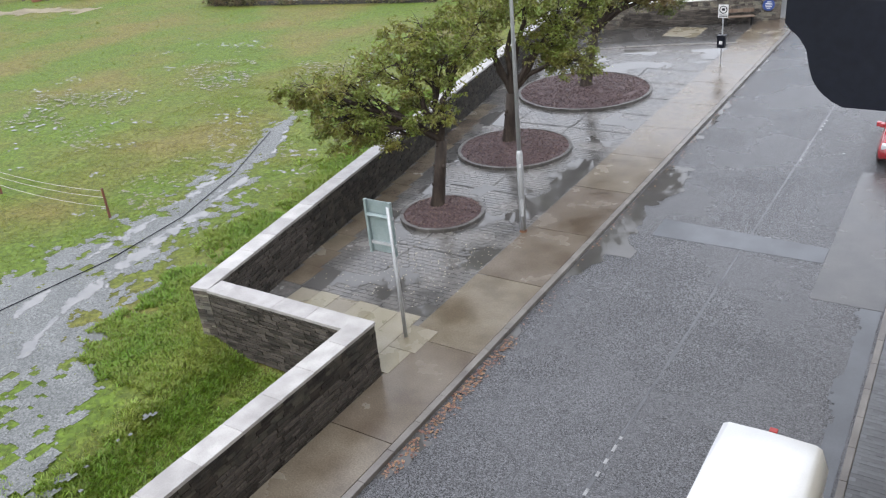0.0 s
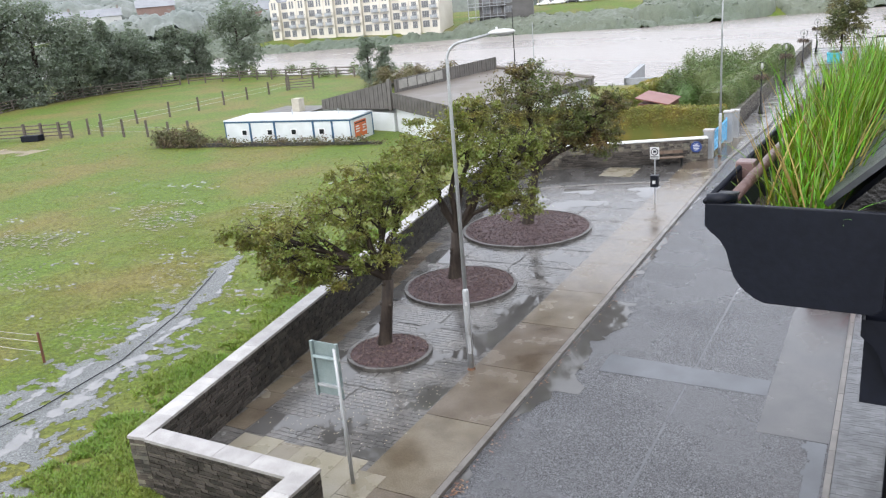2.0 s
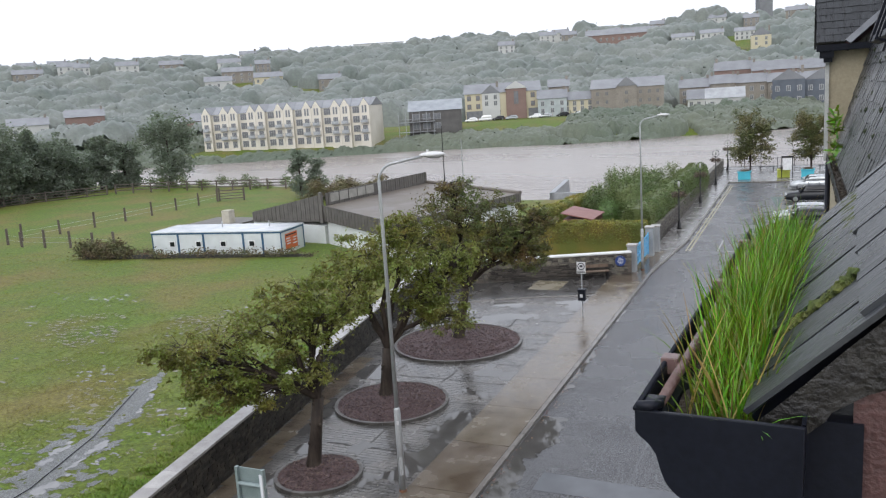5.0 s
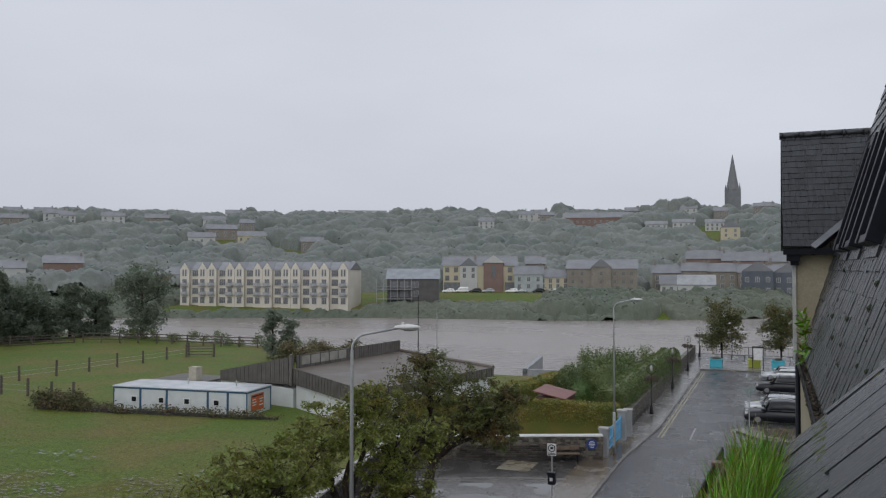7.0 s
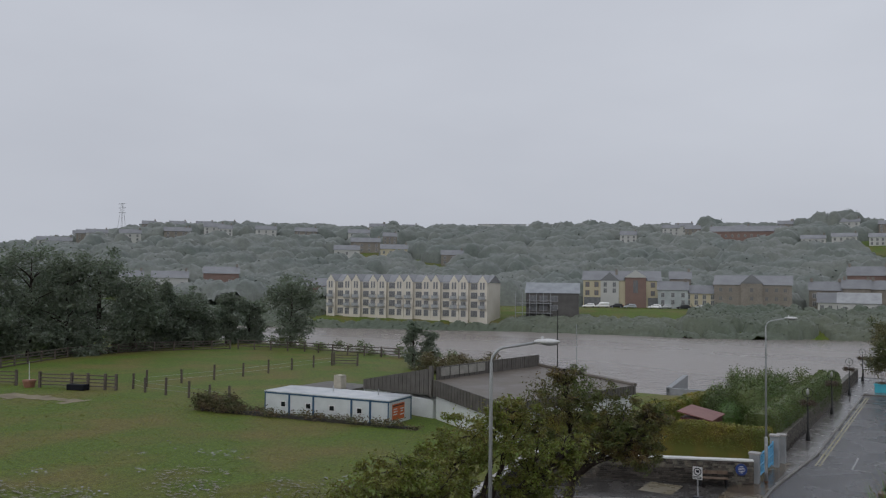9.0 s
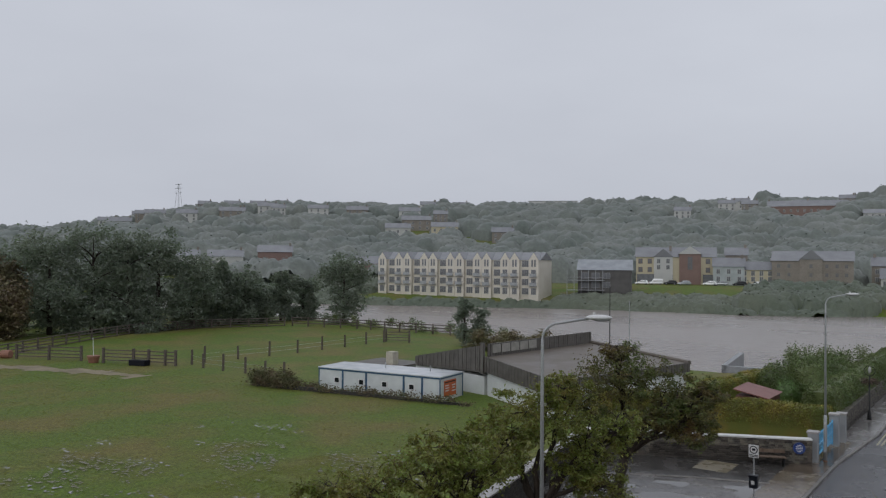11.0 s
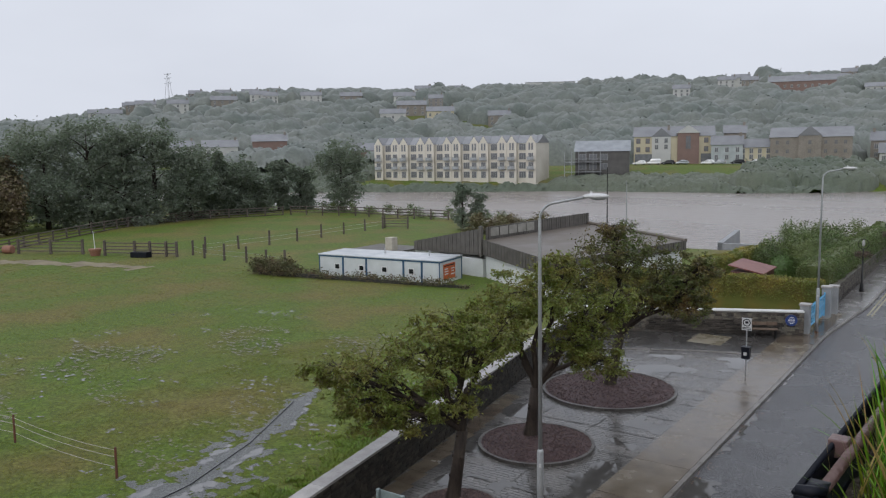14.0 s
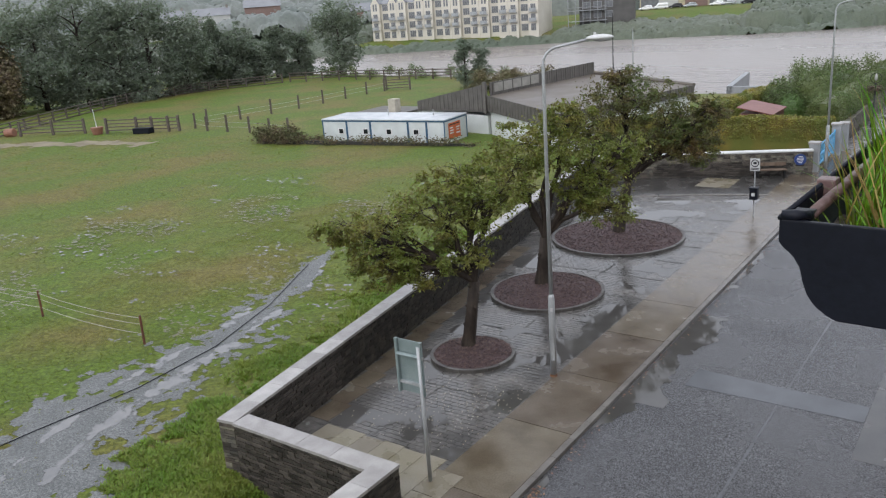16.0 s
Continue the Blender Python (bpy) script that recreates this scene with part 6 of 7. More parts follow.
f = [(-.45, 2.75), (.45, 2.75), (0, 1.98)]
lo, hi = [bm.verts.new((x, .04, z)) for x, z in f], [bm.verts.new((x, .055, z)) for x, z in f]
bm.faces.new(lo), bm.faces.new(hi[::-1])
for i in range(3):
    bm.faces.new((lo[i], lo[(i + 1) % 3], hi[(i + 1) % 3], hi[i]))
part("plate", bm, M_SIGNBACK, ys)
bm = bmesh.new()
prism(bm, [(-0.5, 54.0), (4.5, 54.0), (4.5, 58.2), (0.0, 58.6)] + [(-0.4 + 1.95 * math.cos(radians(a)), 56.6 + 1.95 * math.sin(radians(a))) for a in range(100, 181, 10)], -.3, 0.0)
structure("corner_island", bm, M_PATH, "rounded corner of wet pavement by the car park", "pavement")

# bench and plaque at the back wall
d2 = math.degrees(math.atan2(45.5 - 40.9, -8.87 + 19.5))
bench = thing("bench", "dark wooden bench against the stone wall", "bench", (-10.6, 44.1, 0), d2)
for k in range(3):
    boxes("slat", [(-.75, .75, -.2 + .14 * k, -.09 + .14 * k, .42, .46)], M_POST, bench)
boxes("back_slat", [(-.75, .75, .2, .24, .6, .78)], M_POST, bench)
for q in (-.7, .62):
    boxes("leg", [(q, q + .08, -.18, .2, 0, .42)], M_IRON, bench)
plaque = thing("plaque", "round blue plaque with pale lettering marks on the stone wall", "plaque", (-9.42, 45.18, 0.82), d2)
bm = bmesh.new()
tube(bm, ((0, -.03, 0), (0, .05, 0)), (.3, .3), 28)
part("disc", bm, mat("plaque_blue", (.025, .055, .2), None, 3, .35), plaque)
for k, w in enumerate((.2, .32, .36, .3, .18)):
    boxes("text_bar", [(-w / 2, w / 2, -.036, -.03, .16 - .08 * k - .015, .16 - .08 * k + .015)], MATS["white_print"], plaque)
# ---- portable cabin, sheds and the flat-roofed building by the river ----
M_CABIN = mat("cabin_panel", (0.50, 0.53, 0.53), (0.58, 0.61, 0.61), 1.2, 0.4, grain=0.06, bump=0.05)
M_CABROOF = mat("cabin_roof", (0.45, 0.48, 0.50), (0.56, 0.58, 0.60), 0.8, 0.25, grain=0.06)
M_CABTRIM = mat("cabin_blue_trim", (0.03, 0.09, 0.17), None, 3, 0.4)
M_ORANGE = mat("orange_banner", (0.55, 0.12, 0.025), (0.48, 0.10, 0.02), 3, 0.5)
cabin = thing("portable_cabin", "long white portable cabin with blue trim and an orange banner", "cabin", (-36.6, 51.15, -1.15), 186.5)
CL, CD, CH = 11.75, 3.7, 2.45
boxes("body", [(0, CL, -CD, 0, 0, CH)], M_CABIN, cabin)
boxes("roof", [(-.06, CL + .06, -CD - .06, .06, CH, CH + .1)], M_CABROOF, cabin, bevel=.02)
for z0, z1 in ((CH - .12, CH + .02),):
    boxes("fascia", [(-.03, CL + .03, -.0, .035, z0, z1)], M_CABTRIM, cabin)
    boxes("fascia", [(-.035, .0, -CD, .02, z0, z1)], M_CABTRIM, cabin)
for q in (0, .14, .285, .59, .79, 1):
    x = CL * q
    boxes("upright", [(max(0, x - .08), min(CL, x + .08), 0.0, .05, -.1, CH)], M_CABTRIM, cabin)
boxes("upright", [(-.04, .0, -CD, -CD + .12, -.1, CH)], M_CABTRIM, cabin)
for x in (2.6, 5.15, 7.4, 9.85):
    w = new("window")
    w.parent = cabin
    w.location = (x, .03, 1.55)
    boxes("frame", [(-.28, .28, -.02, .03, -.25, .25)], MATS["white_print"], w)
    boxes("pane", [(-.2, .2, .028, .04, -.18, .18)], M_GLASS, w)
banner = boxes("banner", [(-.055, -.035, -2.45, -.5, .9, 2.15)], M_ORANGE, cabin, "orange banner with white writing marks")
for k, (y0, y1, z) in enumerate(((-1.2, -.65, 1.75), (-1.3, -.65, 1.55), (-1.25, -.65, 1.35), (-2.3, -1.75, 1.7), (-2.2, -1.8, 1.5), (-2.35, -1.7, 1.25), (-2.3, -.6, 2.0))):
    boxes("text_bar", [(-.066, -.056, y0, y1, z - .04, z + .05)], MATS["white_print"] if k < 6 else M_BLACK, banner)
for x in (2.2, 6.5):
    bm = bmesh.new()
    tube(bm, ((x, -2.2, CH + .05), (x, -2.2, CH + .55)), (.05, .05), 8)
    part("flue", bm, M_GALV, cabin)
bm = bmesh.new()
prism(bm, ((-54, 48.1), (-33.6, 50.45), (-33.6, 50.7), (-54, 48.35)), -1.6, -0.28)
structure("yard_wall", bm, M_MORTAR, "low dark wall between meadow and yard", "wall")
bm = bmesh.new()
prism(bm, ((-52, 49.2), (-22, 50.5), (-20, 84), (-52, 84)), -1.6, -0.9)
structure("yard", bm, M_TARMAC, "wet dark yard round the sheds", "yard")
M_WHITEWALL = mat("white_wall", (0.62, 0.64, 0.64), (0.54, 0.56, 0.55), 0.6, 0.6, bump=0.1, bscale=20)
M_CLAD = mat("brown_grey_cladding", (0.085, 0.078, 0.070), (0.12, 0.11, 0.10), 1.5, 0.55, bump=0.15)
M_FELT = mat("grey_felt_roof", (0.105, 0.087, 0.071), (0.14, 0.12, 0.099), 0.5, 0.4, 0.6, grain=0.1)
hall = thing("river_hall", "low flat-roofed white building with brown cladding", "building", (0, 0, 0))
A_, B_, C_, D_ = Vector((-35.6, 55.9, 2.55)), Vector((-25.5, 49.0, 2.3)), Vector((-20.5, 61.0, 2.75)), Vector((-32.0, 68.2, 2.95))


def slab(bm, q, t):
    top = [bm.verts.new(p) for p in q]
    low = [bm.verts.new(Vector(p) - Vector((0, 0, t))) for p in q]
    bm.faces.new(top), bm.faces.new(low[::-1])
    for i in range(len(q)):
        bm.faces.new((top[i], low[i], low[(i + 1) % len(q)], top[(i + 1) % len(q)]))


bm = bmesh.new()
slab(bm, (A_, B_, C_, D_), .16)
part("roof", bm, M_FELT, hall)
mid = (A_ + B_ + C_ + D_) / 4
ring = [mid.lerp(p, .97) for p in (A_, B_, C_, D_)]
bm = bmesh.new()
lo = [bm.verts.new((p.x, p.y, -1.4)) for p in ring]
hi = [bm.verts.new((p.x, p.y, p.z - .15)) for p in ring]
for i in range(4):
    bm.faces.new((lo[i], lo[(i + 1) % 4], hi[(i + 1) % 4], hi[i]))
part("wall", bm, M_WHITEWALL, hall)


def cladding(p, q, top_p, top_q, low_p, low_q, parent, boards):
    """Upright boards between two plan points."""
    p, q = Vector(p), Vector(q)
    d = (q - p)
    out = Vector((d.y, -d.x)).normalized() * .05
    bm = bmesh.new()
    for k in range(boards):
        t0, t1 = k / boards + .002, (k + 1) / boards - .002
        a, b = p.lerp(q, t0), p.lerp(q, t1)
        o = out * (1.4 if k % 2 else 1.0)
        z = [lerp(low_p, low_q, t0), lerp(low_p, low_q, t1), lerp(top_p, top_q, t1), lerp(top_p, top_q, t0)]
        f = [bm.verts.new((c.x + o.x, c.y + o.y, zz)) for c, zz in zip((a, b, b, a), z)]
        g = [bm.verts.new((c.x - out.x, c.y - out.y, zz)) for c, zz in zip((a, b, b, a), z)]
        bm.faces.new(f), bm.faces.new(g[::-1])
        for i in range(4):
            bm.faces.new((f[i], g[i], g[(i + 1) % 4], f[(i + 1) % 4]))
    return tagged(part("cladding", bm, M_CLAD, parent, "upright brown cladding boards"), kind="stuff")


cladding(A_.xy, B_.xy, 2.62, 2.36, 1.35, 1.2, hall, 46)
cladding(B_.xy, C_.xy, 2.36, 2.8, 1.7, 2.1, hall, 46)
cladding(A_.xy + Vector((.1, .25)), D_.xy, 3.6, 3.98, 2.4, 2.8, hall, 44)
cladding(Vector((-44.6, 58.4)), A_.xy, 1.75, 3.55, .9, 1.3, hall, 34)
boxes("post", [(-35.9, -35.65, 55.7, 55.95, 1.2, 3.7)], M_CLAD, hall)
bm = bmesh.new()
prism(bm, ((-44.6, 58.5), (-35.7, 56.0), (-34, 62), (-43.0, 64.5)), -1.4, .95)
part("wing", bm, M_WHITEWALL, hall)
bm = bmesh.new()
slab(bm, (Vector((-44.6, 58.5, 1.7)), Vector((-35.7, 56.0, 3.4)), Vector((-33.0, 66, 3.3)), Vector((-42.5, 66, 1.7))), .1)
part("wing_roof", bm, M_FELT, hall)
for k in range(5):
    t0, t1 = .06 + k * .08, .06 + k * .08 + .072
    a, b = A_.lerp(D_, t0), A_.lerp(D_, t1)
    bm = bmesh.new()
    o = Vector((.12, -.08, 0))
    bm.faces.new([bm.verts.new(v) for v in (a + o + Vector((0, 0, .25)), b + o + Vector((0, 0, .25)), b + o + Vector((0, 0, .95)), a + o + Vector((0, 0, .95)))])
    g = part("panel", bm, mat("pale_clad_panel", (.30, .29, .26), None, 2, .5), hall, "pale panel")
    g.modifiers.new("thick", 'SOLIDIFY').thickness = .02
bm = bmesh.new()
tube(bm, [D_ + Vector((0, 0, .1)), C_ + Vector((0, 0, .05))], (.16, .16), 8)
part("edge_roll", bm, M_FELT, hall)
out_ = thing("outhouse", "small flat-roofed outhouse with a white chimney", "outhouse", (-47.5, 58.5, -1.2))
boxes("body", [(-3.2, 1.8, -1.5, 2.5, 0, 1.9)], M_WHITEWALL, out_)
boxes("roof", [(-3.4, 2.0, -1.7, 2.7, 1.9, 2.05)], M_CLAD, out_)
boxes("chimney", [(.2, 1.0, -1.0, -.2, 1.9, 3.2)], mat("chimney_render", (.5, .46, .38), None, 2, .6), out_)
boxes("door", [(1.2, 1.78, -1.53, -1.5, .1, 1.7)], M_BLACK, out_)
for x, y, h in ((-35.6, 80.5, 8.2), (-33.0, 79.5, 6.8)):
    mast = thing("mast", "slim steel mast behind the flat roof", "mast", (x, y, -.5), group="masts")
    bm = bmesh.new()
    tube(bm, ((0, 0, 0), (0, 0, h)), (.07, .04), 8)
    part("pole", bm, M_GALV if h < 7 else M_IRON, mast)
shed = thing("garden_shed", "small shed with a rust-red sheet roof", "shed", (-14.4, 56.0, -.2))
M_REDROOF = mat("rust_red_roof", (.17, .06, .05), (.21, .085, .07), 1.5, .5, bump=.1)
boxes("body", [(-1.0, 1.0, -1.0, 2.3, 0, 1.85)], mat("red_timber", (.13, .05, .045), None, 3, .6, bump=.2), shed)
bm = bmesh.new()
slab(bm, (Vector((-1.15, -1.15, 2.3)), Vector((1.15, -1.15, 1.85)), Vector((1.15, 2.45, 1.85)), Vector((-1.15, 2.45, 2.3))), .06)
part("roof", bm, M_REDROOF, shed)
slip = thing("slipway", "pale concrete slipway edge at the river", "slipway", (-27, 92, -1.2), 8)
boxes("wall", [(-.3, 9, 0, .5, -3, .0)], M_PIER, slip)
boxes("wall", [(-.3, .3, 0, 14, -3, .1)], M_PIER, slip)

# ---- meadow fences and gates ----
M_FPOST = mat("weathered_post", (.07, .055, .045), (.11, .09, .075), 5, .7, bump=.4)


def post_line(label, pts, n, h=1.25, rails=0, seed=0):
    f = thing("field_fence", label, "fence", (pts[0][0], pts[0][1], 0), group="meadow fences")
    rr = random.Random(seed)
    path = [Vector((x - pts[0][0], y - pts[0][1])) for x, y in pts]
    seg = [(b - a).length for a, b in zip(path, path[1:])]
    tot = sum(seg)
    spots = []
    for k in range(n):
        s = tot * k / (n - 1)
        for (a, b), q in zip(zip(path, path[1:]), seg):
            if s <= q + 1e-6:
                p = a.lerp(b, s / q)
                break
            s -= q
        z = float(height(np.array(p.x + pts[0][0]), np.array(p.y + pts[0][1])))
        spots.append((p.x, p.y, z))
        bm = bmesh.new()
        tube(bm, ((p.x, p.y, z - .2), (p.x + rr.uniform(-.07, .07), p.y, z + h * rr.uniform(.9, 1.1))), (.13, .115), 6)
        part("post", bm, M_FPOST, f)
    for k in range(rails):
        hh = h * (.92 - .28 * k)
        for a, b in zip(spots, spots[1:]):
            bm = bmesh.new()
            tube(bm, ((a[0], a[1], a[2] + hh), (b[0], b[1], b[2] + hh)), (.07, .07), 4)
            part("rail", bm, M_FPOST, f)
    for k in range(0 if rails else 2):
        for a, b in zip(spots, spots[1:]):
            bm = bmesh.new()
            tube(bm, ((a[0], a[1], a[2] + .5 + .45 * k), (b[0], b[1], b[2] + .5 + .45 * k)), (.012, .012), 3, cap=False)
            part("wire", bm, M_GALV, f)


post_line("line of weathered fence posts and wire across the meadow", ((-54.4, 51.7), (-58.0, 52.3), (-61.8, 52.7), (-66.0, 52.3), (-70.0, 53.5)), 6, 1.6, 0, 1)
post_line("line of weathered fence posts and wire across the meadow", ((-70.4, 55.4), (-69.6, 61.5), (-69.1, 66.6), (-69.3, 84.2)), 8, 1.6, 0, 2)
post_line("dark post-and-rail fence at the river edge", ((-97, 93.8), (-92.4, 94.9), (-85.6, 96.7), (-77.6, 96.2), (-67.8, 97)), 11, 1.5, 3, 3)
post_line("dark post-and-rail fence below the tree belt", ((-91, 43.5), (-94.5, 49), (-101.5, 62), (-105.5, 71), (-104.5, 82), (-98, 93)), 20, 1.4, 4, 4)


def field_gate(x, y, length, turn, posts):
    gt = thing("field_gate", "dark wooden field gate with four bars", "gate", (x, y, -.62), turn, "field gates")
    for z in (.28, .62, .96, 1.32):
        boxes("bar", [(0, length, -.04, .04, z, z + .11)], M_FPOST, gt)
    for px in posts:
        boxes("post", [(px - .11, px + .11, -.12, .12, -.3, 1.62)], M_FPOST, gt)


field_gate(-78.3, 48.7, 8.5, 21.4, (0, 3.6, 5.4, 7.3, 8.5))
field_gate(-88.6, 44.9, 7.7, 25.5, (0, 3.9, 7.7))
field_gate(-69.0, 83.4, 3.4, 28, (0, 3.4))
trough = thing("water_trough", "black water trough beside the gate", "trough", (-73.6, 49.7, -.62), 20)
bm = bmesh.new()
prism(bm, ((-.95, -.35), (.95, -.35), (1.1, .4), (-1.1, .4)), 0, .6)
part("tub", bm, M_BLACK, trough, bevel=.06)
M_TERRA = mat("terracotta", (.27, .12, .075), (.21, .10, .07), 5, .6, bump=.2)
pot = thing("flower_pot", "terracotta planter with a bare stem beside the gate", "planter", (-79.3, 48.2, -.62))
bm = bmesh.new()
tube(bm, ((0, 0, 0), (0, 0, .55), (0, 0, .56), (0, 0, .75)), (.48, .6, .66, .66), 14)
part("tub", bm, M_TERRA, pot)
bm = bmesh.new()
limb(bm, (0, 0, .7), (-.15, 0, 2.6), .05, .03, .08, random.Random(2), 6, 4)
part("stem", bm, M_CABIN, pot, "pale bare stem", smooth=True)
bin_ = thing("oil_drum", "round rusty orange drum lying in the grass", "drum", (-90.2, 44.6, -.2), 25)
bm = bmesh.new()
tube(bm, ((-.55, 0, 0), (-.5, 0, 0), (.5, 0, 0), (.55, 0, 0)), (.38, .46, .46, .38), 14)
part("drum", bm, M_TERRA, bin_)
sheet_where("worn_track", "pale worn earth in the gateway", "track", -90, -66, 37, 47, .5, -0.60,
            lambda x, y: abs(y - (42.6 + .28 * (x + 78))) < 1.2 + 1.6 * fbm(x, y, .25, 5), mat("worn_earth", (.24, .20, .13), (.16, .13, .08), .8, .7, bump=.4))

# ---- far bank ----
# greyed leaf colour and Sheen imitate rain haze across the river
M_FARWOOD = mat("far_wood", (0.062, 0.084, 0.063), (0.112, 0.126, 0.1), 0.035, 0.55, trans=0.1, grain=0.3, bscale=0.9, bump=0.4, haze_sheen=0.17)
M_SCRUB = mat("bank_scrub_leaf", (0.055, 0.08, 0.04), (0.09, 0.105, 0.058), 0.03, 0.5, grain=0.25, bscale=3.0, bump=0.6, trans=0.1, haze_sheen=0.12)
# far whites and creams are dulled for haze; slate and panes paler than near
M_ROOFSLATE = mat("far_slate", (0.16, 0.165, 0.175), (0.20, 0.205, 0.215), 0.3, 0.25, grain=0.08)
M_FWHITE = mat("far_white_wall", (0.50, 0.50, 0.48), (0.43, 0.43, 0.42), 0.2, 0.6, grain=0.05)
M_FCREAM = mat("far_cream_wall", (0.50, 0.45, 0.32), (0.45, 0.40, 0.28), 0.2, 0.6, grain=0.05)
M_FBRICK = mat("far_brick_wall", (0.22, 0.145, 0.125), (0.19, 0.125, 0.105), 0.4, 0.7, grain=0.15)
M_FSTONE = mat("far_stone_wall", (0.20, 0.175, 0.15), (0.25, 0.225, 0.195), 0.3, 0.7, grain=0.2, bump=.3, bscale=3)
M_FDARK = mat("far_dark_wall", (0.10, 0.115, 0.14), None, 0.3, 0.6)
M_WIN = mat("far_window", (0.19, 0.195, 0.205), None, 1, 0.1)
M_FRAME = mat("far_window_frame", (0.5, 0.5, 0.48), None, 1, 0.5)


def windows(parent, y, xs, zs, w=1.0, h=1.4, frame=M_FRAME):
    for z in zs:
        for x in xs:
            win = new("window")
            win.parent = parent
            win.location = (x, y, z)
            boxes("frame", [(-w / 2 - .1, w / 2 + .1, -.06, .02, -h / 2 - .1, h / 2 + .1)], frame, win)
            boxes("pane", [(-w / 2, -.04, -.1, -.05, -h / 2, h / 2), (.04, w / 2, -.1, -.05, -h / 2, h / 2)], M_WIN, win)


def gable_roof(bm, x0, x1, y0, y1, z, rise, over=.3, along="x"):
    if along == "x":
        ym = (y0 + y1) / 2
        p = [(x0 - over, y0 - over, z - .1), (x1 + over, y0 - over, z - .1), (x1 + over, y1 + over, z - .1), (x0 - over, y1 + over, z - .1), (x0 - over, ym, z + rise), (x1 + over, ym, z + rise)]
        faces = ((0, 1, 5, 4), (2, 3, 4, 5), (0, 4, 3), (1, 2, 5), (0, 3, 2, 1))
    else:
        xm = (x0 + x1) / 2
        p = [(x0 - over, y0 - over, z - .1), (x0 - over, y1 + over, z - .1), (x1 + over, y1 + over, z - .1), (x1 + over, y0 - over, z - .1), (xm, y0 - over, z + rise), (xm, y1 + over, z + rise)]
        faces = ((0, 4, 5, 1), (3, 2, 5, 4), (0, 3, 4), (1, 5, 2), (0, 1, 2, 3))
    v = [bm.verts.new(q) for q in p]
    for f in faces:
        bm.faces.new([v[i] for i in f])


def gabled_wall(bm, x0, x1, y0, y1, z0, z1, rise):
    xm = (x0 + x1) / 2
    f = [(x0, z0), (x1, z0), (x1, z1), (xm, z1 + rise), (x0, z1)]
    a = [bm.verts.new((x, y0, z)) for x, z in f]
    b = [bm.verts.new((x, y1, z)) for x, z in f]
    bm.faces.new(a), bm.faces.new(b[::-1])
    for i in range(5):
        bm.faces.new((a[i], b[i], b[(i + 1) % 5], a[(i + 1) % 5]))


def far_house(label, x, y, z, w, d, h, rise, wall, roof=None, nx=3, rows=2, turn=None, chimneys=1, gable=False, name="house", win=(1.0, 1.4)):
    """A building whose front looks at local -y; its base at z."""
    turn = math.degrees(math.atan2(-x, y)) if turn is None else turn
    hs = thing(name, label, "house" if name == "house" else name.replace("_", " "), (x, y, z), turn, "far bank houses")
    bm = bmesh.new()
    if gable:
        gabled_wall(bm, -w / 2, w / 2, 0, d, -4, h, rise)
    else:
        box(bm, -w / 2, w / 2, 0, d, -4, h)
        for x0 in (-w / 2, w / 2 - .02):
            v = [bm.verts.new(q) for q in ((x0, 0, h), (x0, d, h), (x0, d / 2, h + rise))]
            u = [bm.verts.new(q) for q in ((x0 + .02, 0, h), (x0 + .02, d, h), (x0 + .02, d / 2, h + rise))]
            bm.faces.new(v), bm.faces.new(u[::-1])
    part("wall", bm, wall, hs)
    bm = bmesh.new()
    if gable:
        gable_roof(bm, -w / 2, w / 2, 0.25, d, h + .12, rise, .3, "y")
    else:
        gable_roof(bm, -w / 2, w / 2, 0, d, h + .12, rise, .35, "x")
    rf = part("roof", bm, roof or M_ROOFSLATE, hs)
    for k in range(chimneys):
        cx = lerp(-w / 2 + .6, w / 2 - .6, k / max(1, chimneys - 1)) if chimneys > 1 else w / 2 - .7
        boxes("chimney", [(cx - .4, cx + .4, d / 2 - .35, d / 2 + .35, h + rise * .6, h + rise + 1.1)], M_FSTONE, rf)
    if nx:
        xs = [lerp(-w / 2, w / 2, (k + .5) / nx) for k in range(nx)]
        windows(hs, -.02, xs, [1.7 + (h - .9) / rows * k for k in range(rows)], *win)
    return hs


M_PALEROOF = mat("pale_sheet_roof", (.34, .35, .36), None, .5, .4)
# apartment terrace with twelve gables
apt = thing("apartment_block", "long cream apartment block with a row of gables and balconies", "apartment block", (-161.5, 192.0, 0.1), 10.8)
G, R = 2.9, 2.8
M_APT = mat("apartment_render", (0.56, 0.52, 0.44), (0.63, 0.59, 0.51), .3, .6, grain=.04)
M_BALC = mat("balcony_steel", (.30, .31, .32), None, 1, .5)
bm = bmesh.new()
box(bm, 0, 51.6, 1.2, 12.5, -4, 10.2)
for x0 in (0, 51.58):
    for x1 in (x0, x0 + .02):
        bm.faces.new([bm.verts.new(q) for q in ((x1, 1.2, 10.2), (x1, 12.5, 10.2), (x1, 6.85, 12.35))])
part("rear_body", bm, M_APT, apt)
bm = bmesh.new()
gable_roof(bm, 0, 51.6, 1.2, 12.5, 10.3, 2.15, .2, "x")
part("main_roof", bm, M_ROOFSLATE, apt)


def balcony(parent, x, z, half, depth):
    bc = new("balcony")
    bc.parent = parent
    bc.location = (x, 0, z)
    boxes("slab", [(-half, half, -depth, 0, -.1, 0)], M_BALC, bc)
    bm = bmesh.new()
    tube(bm, ((-half, 0, .95), (-half, -depth, .95), (half, -depth, .95), (half, 0, .95)), (.05, .05, .05, .05), 6)
    part("rail", bm, M_BALC, bc)
    boxes("glass_panel", [(-half + .08, half - .08, -depth - .01, -depth + .02, .12, .85)], mat("balcony_glass", (.40, .42, .43), None, 1, .15), bc)


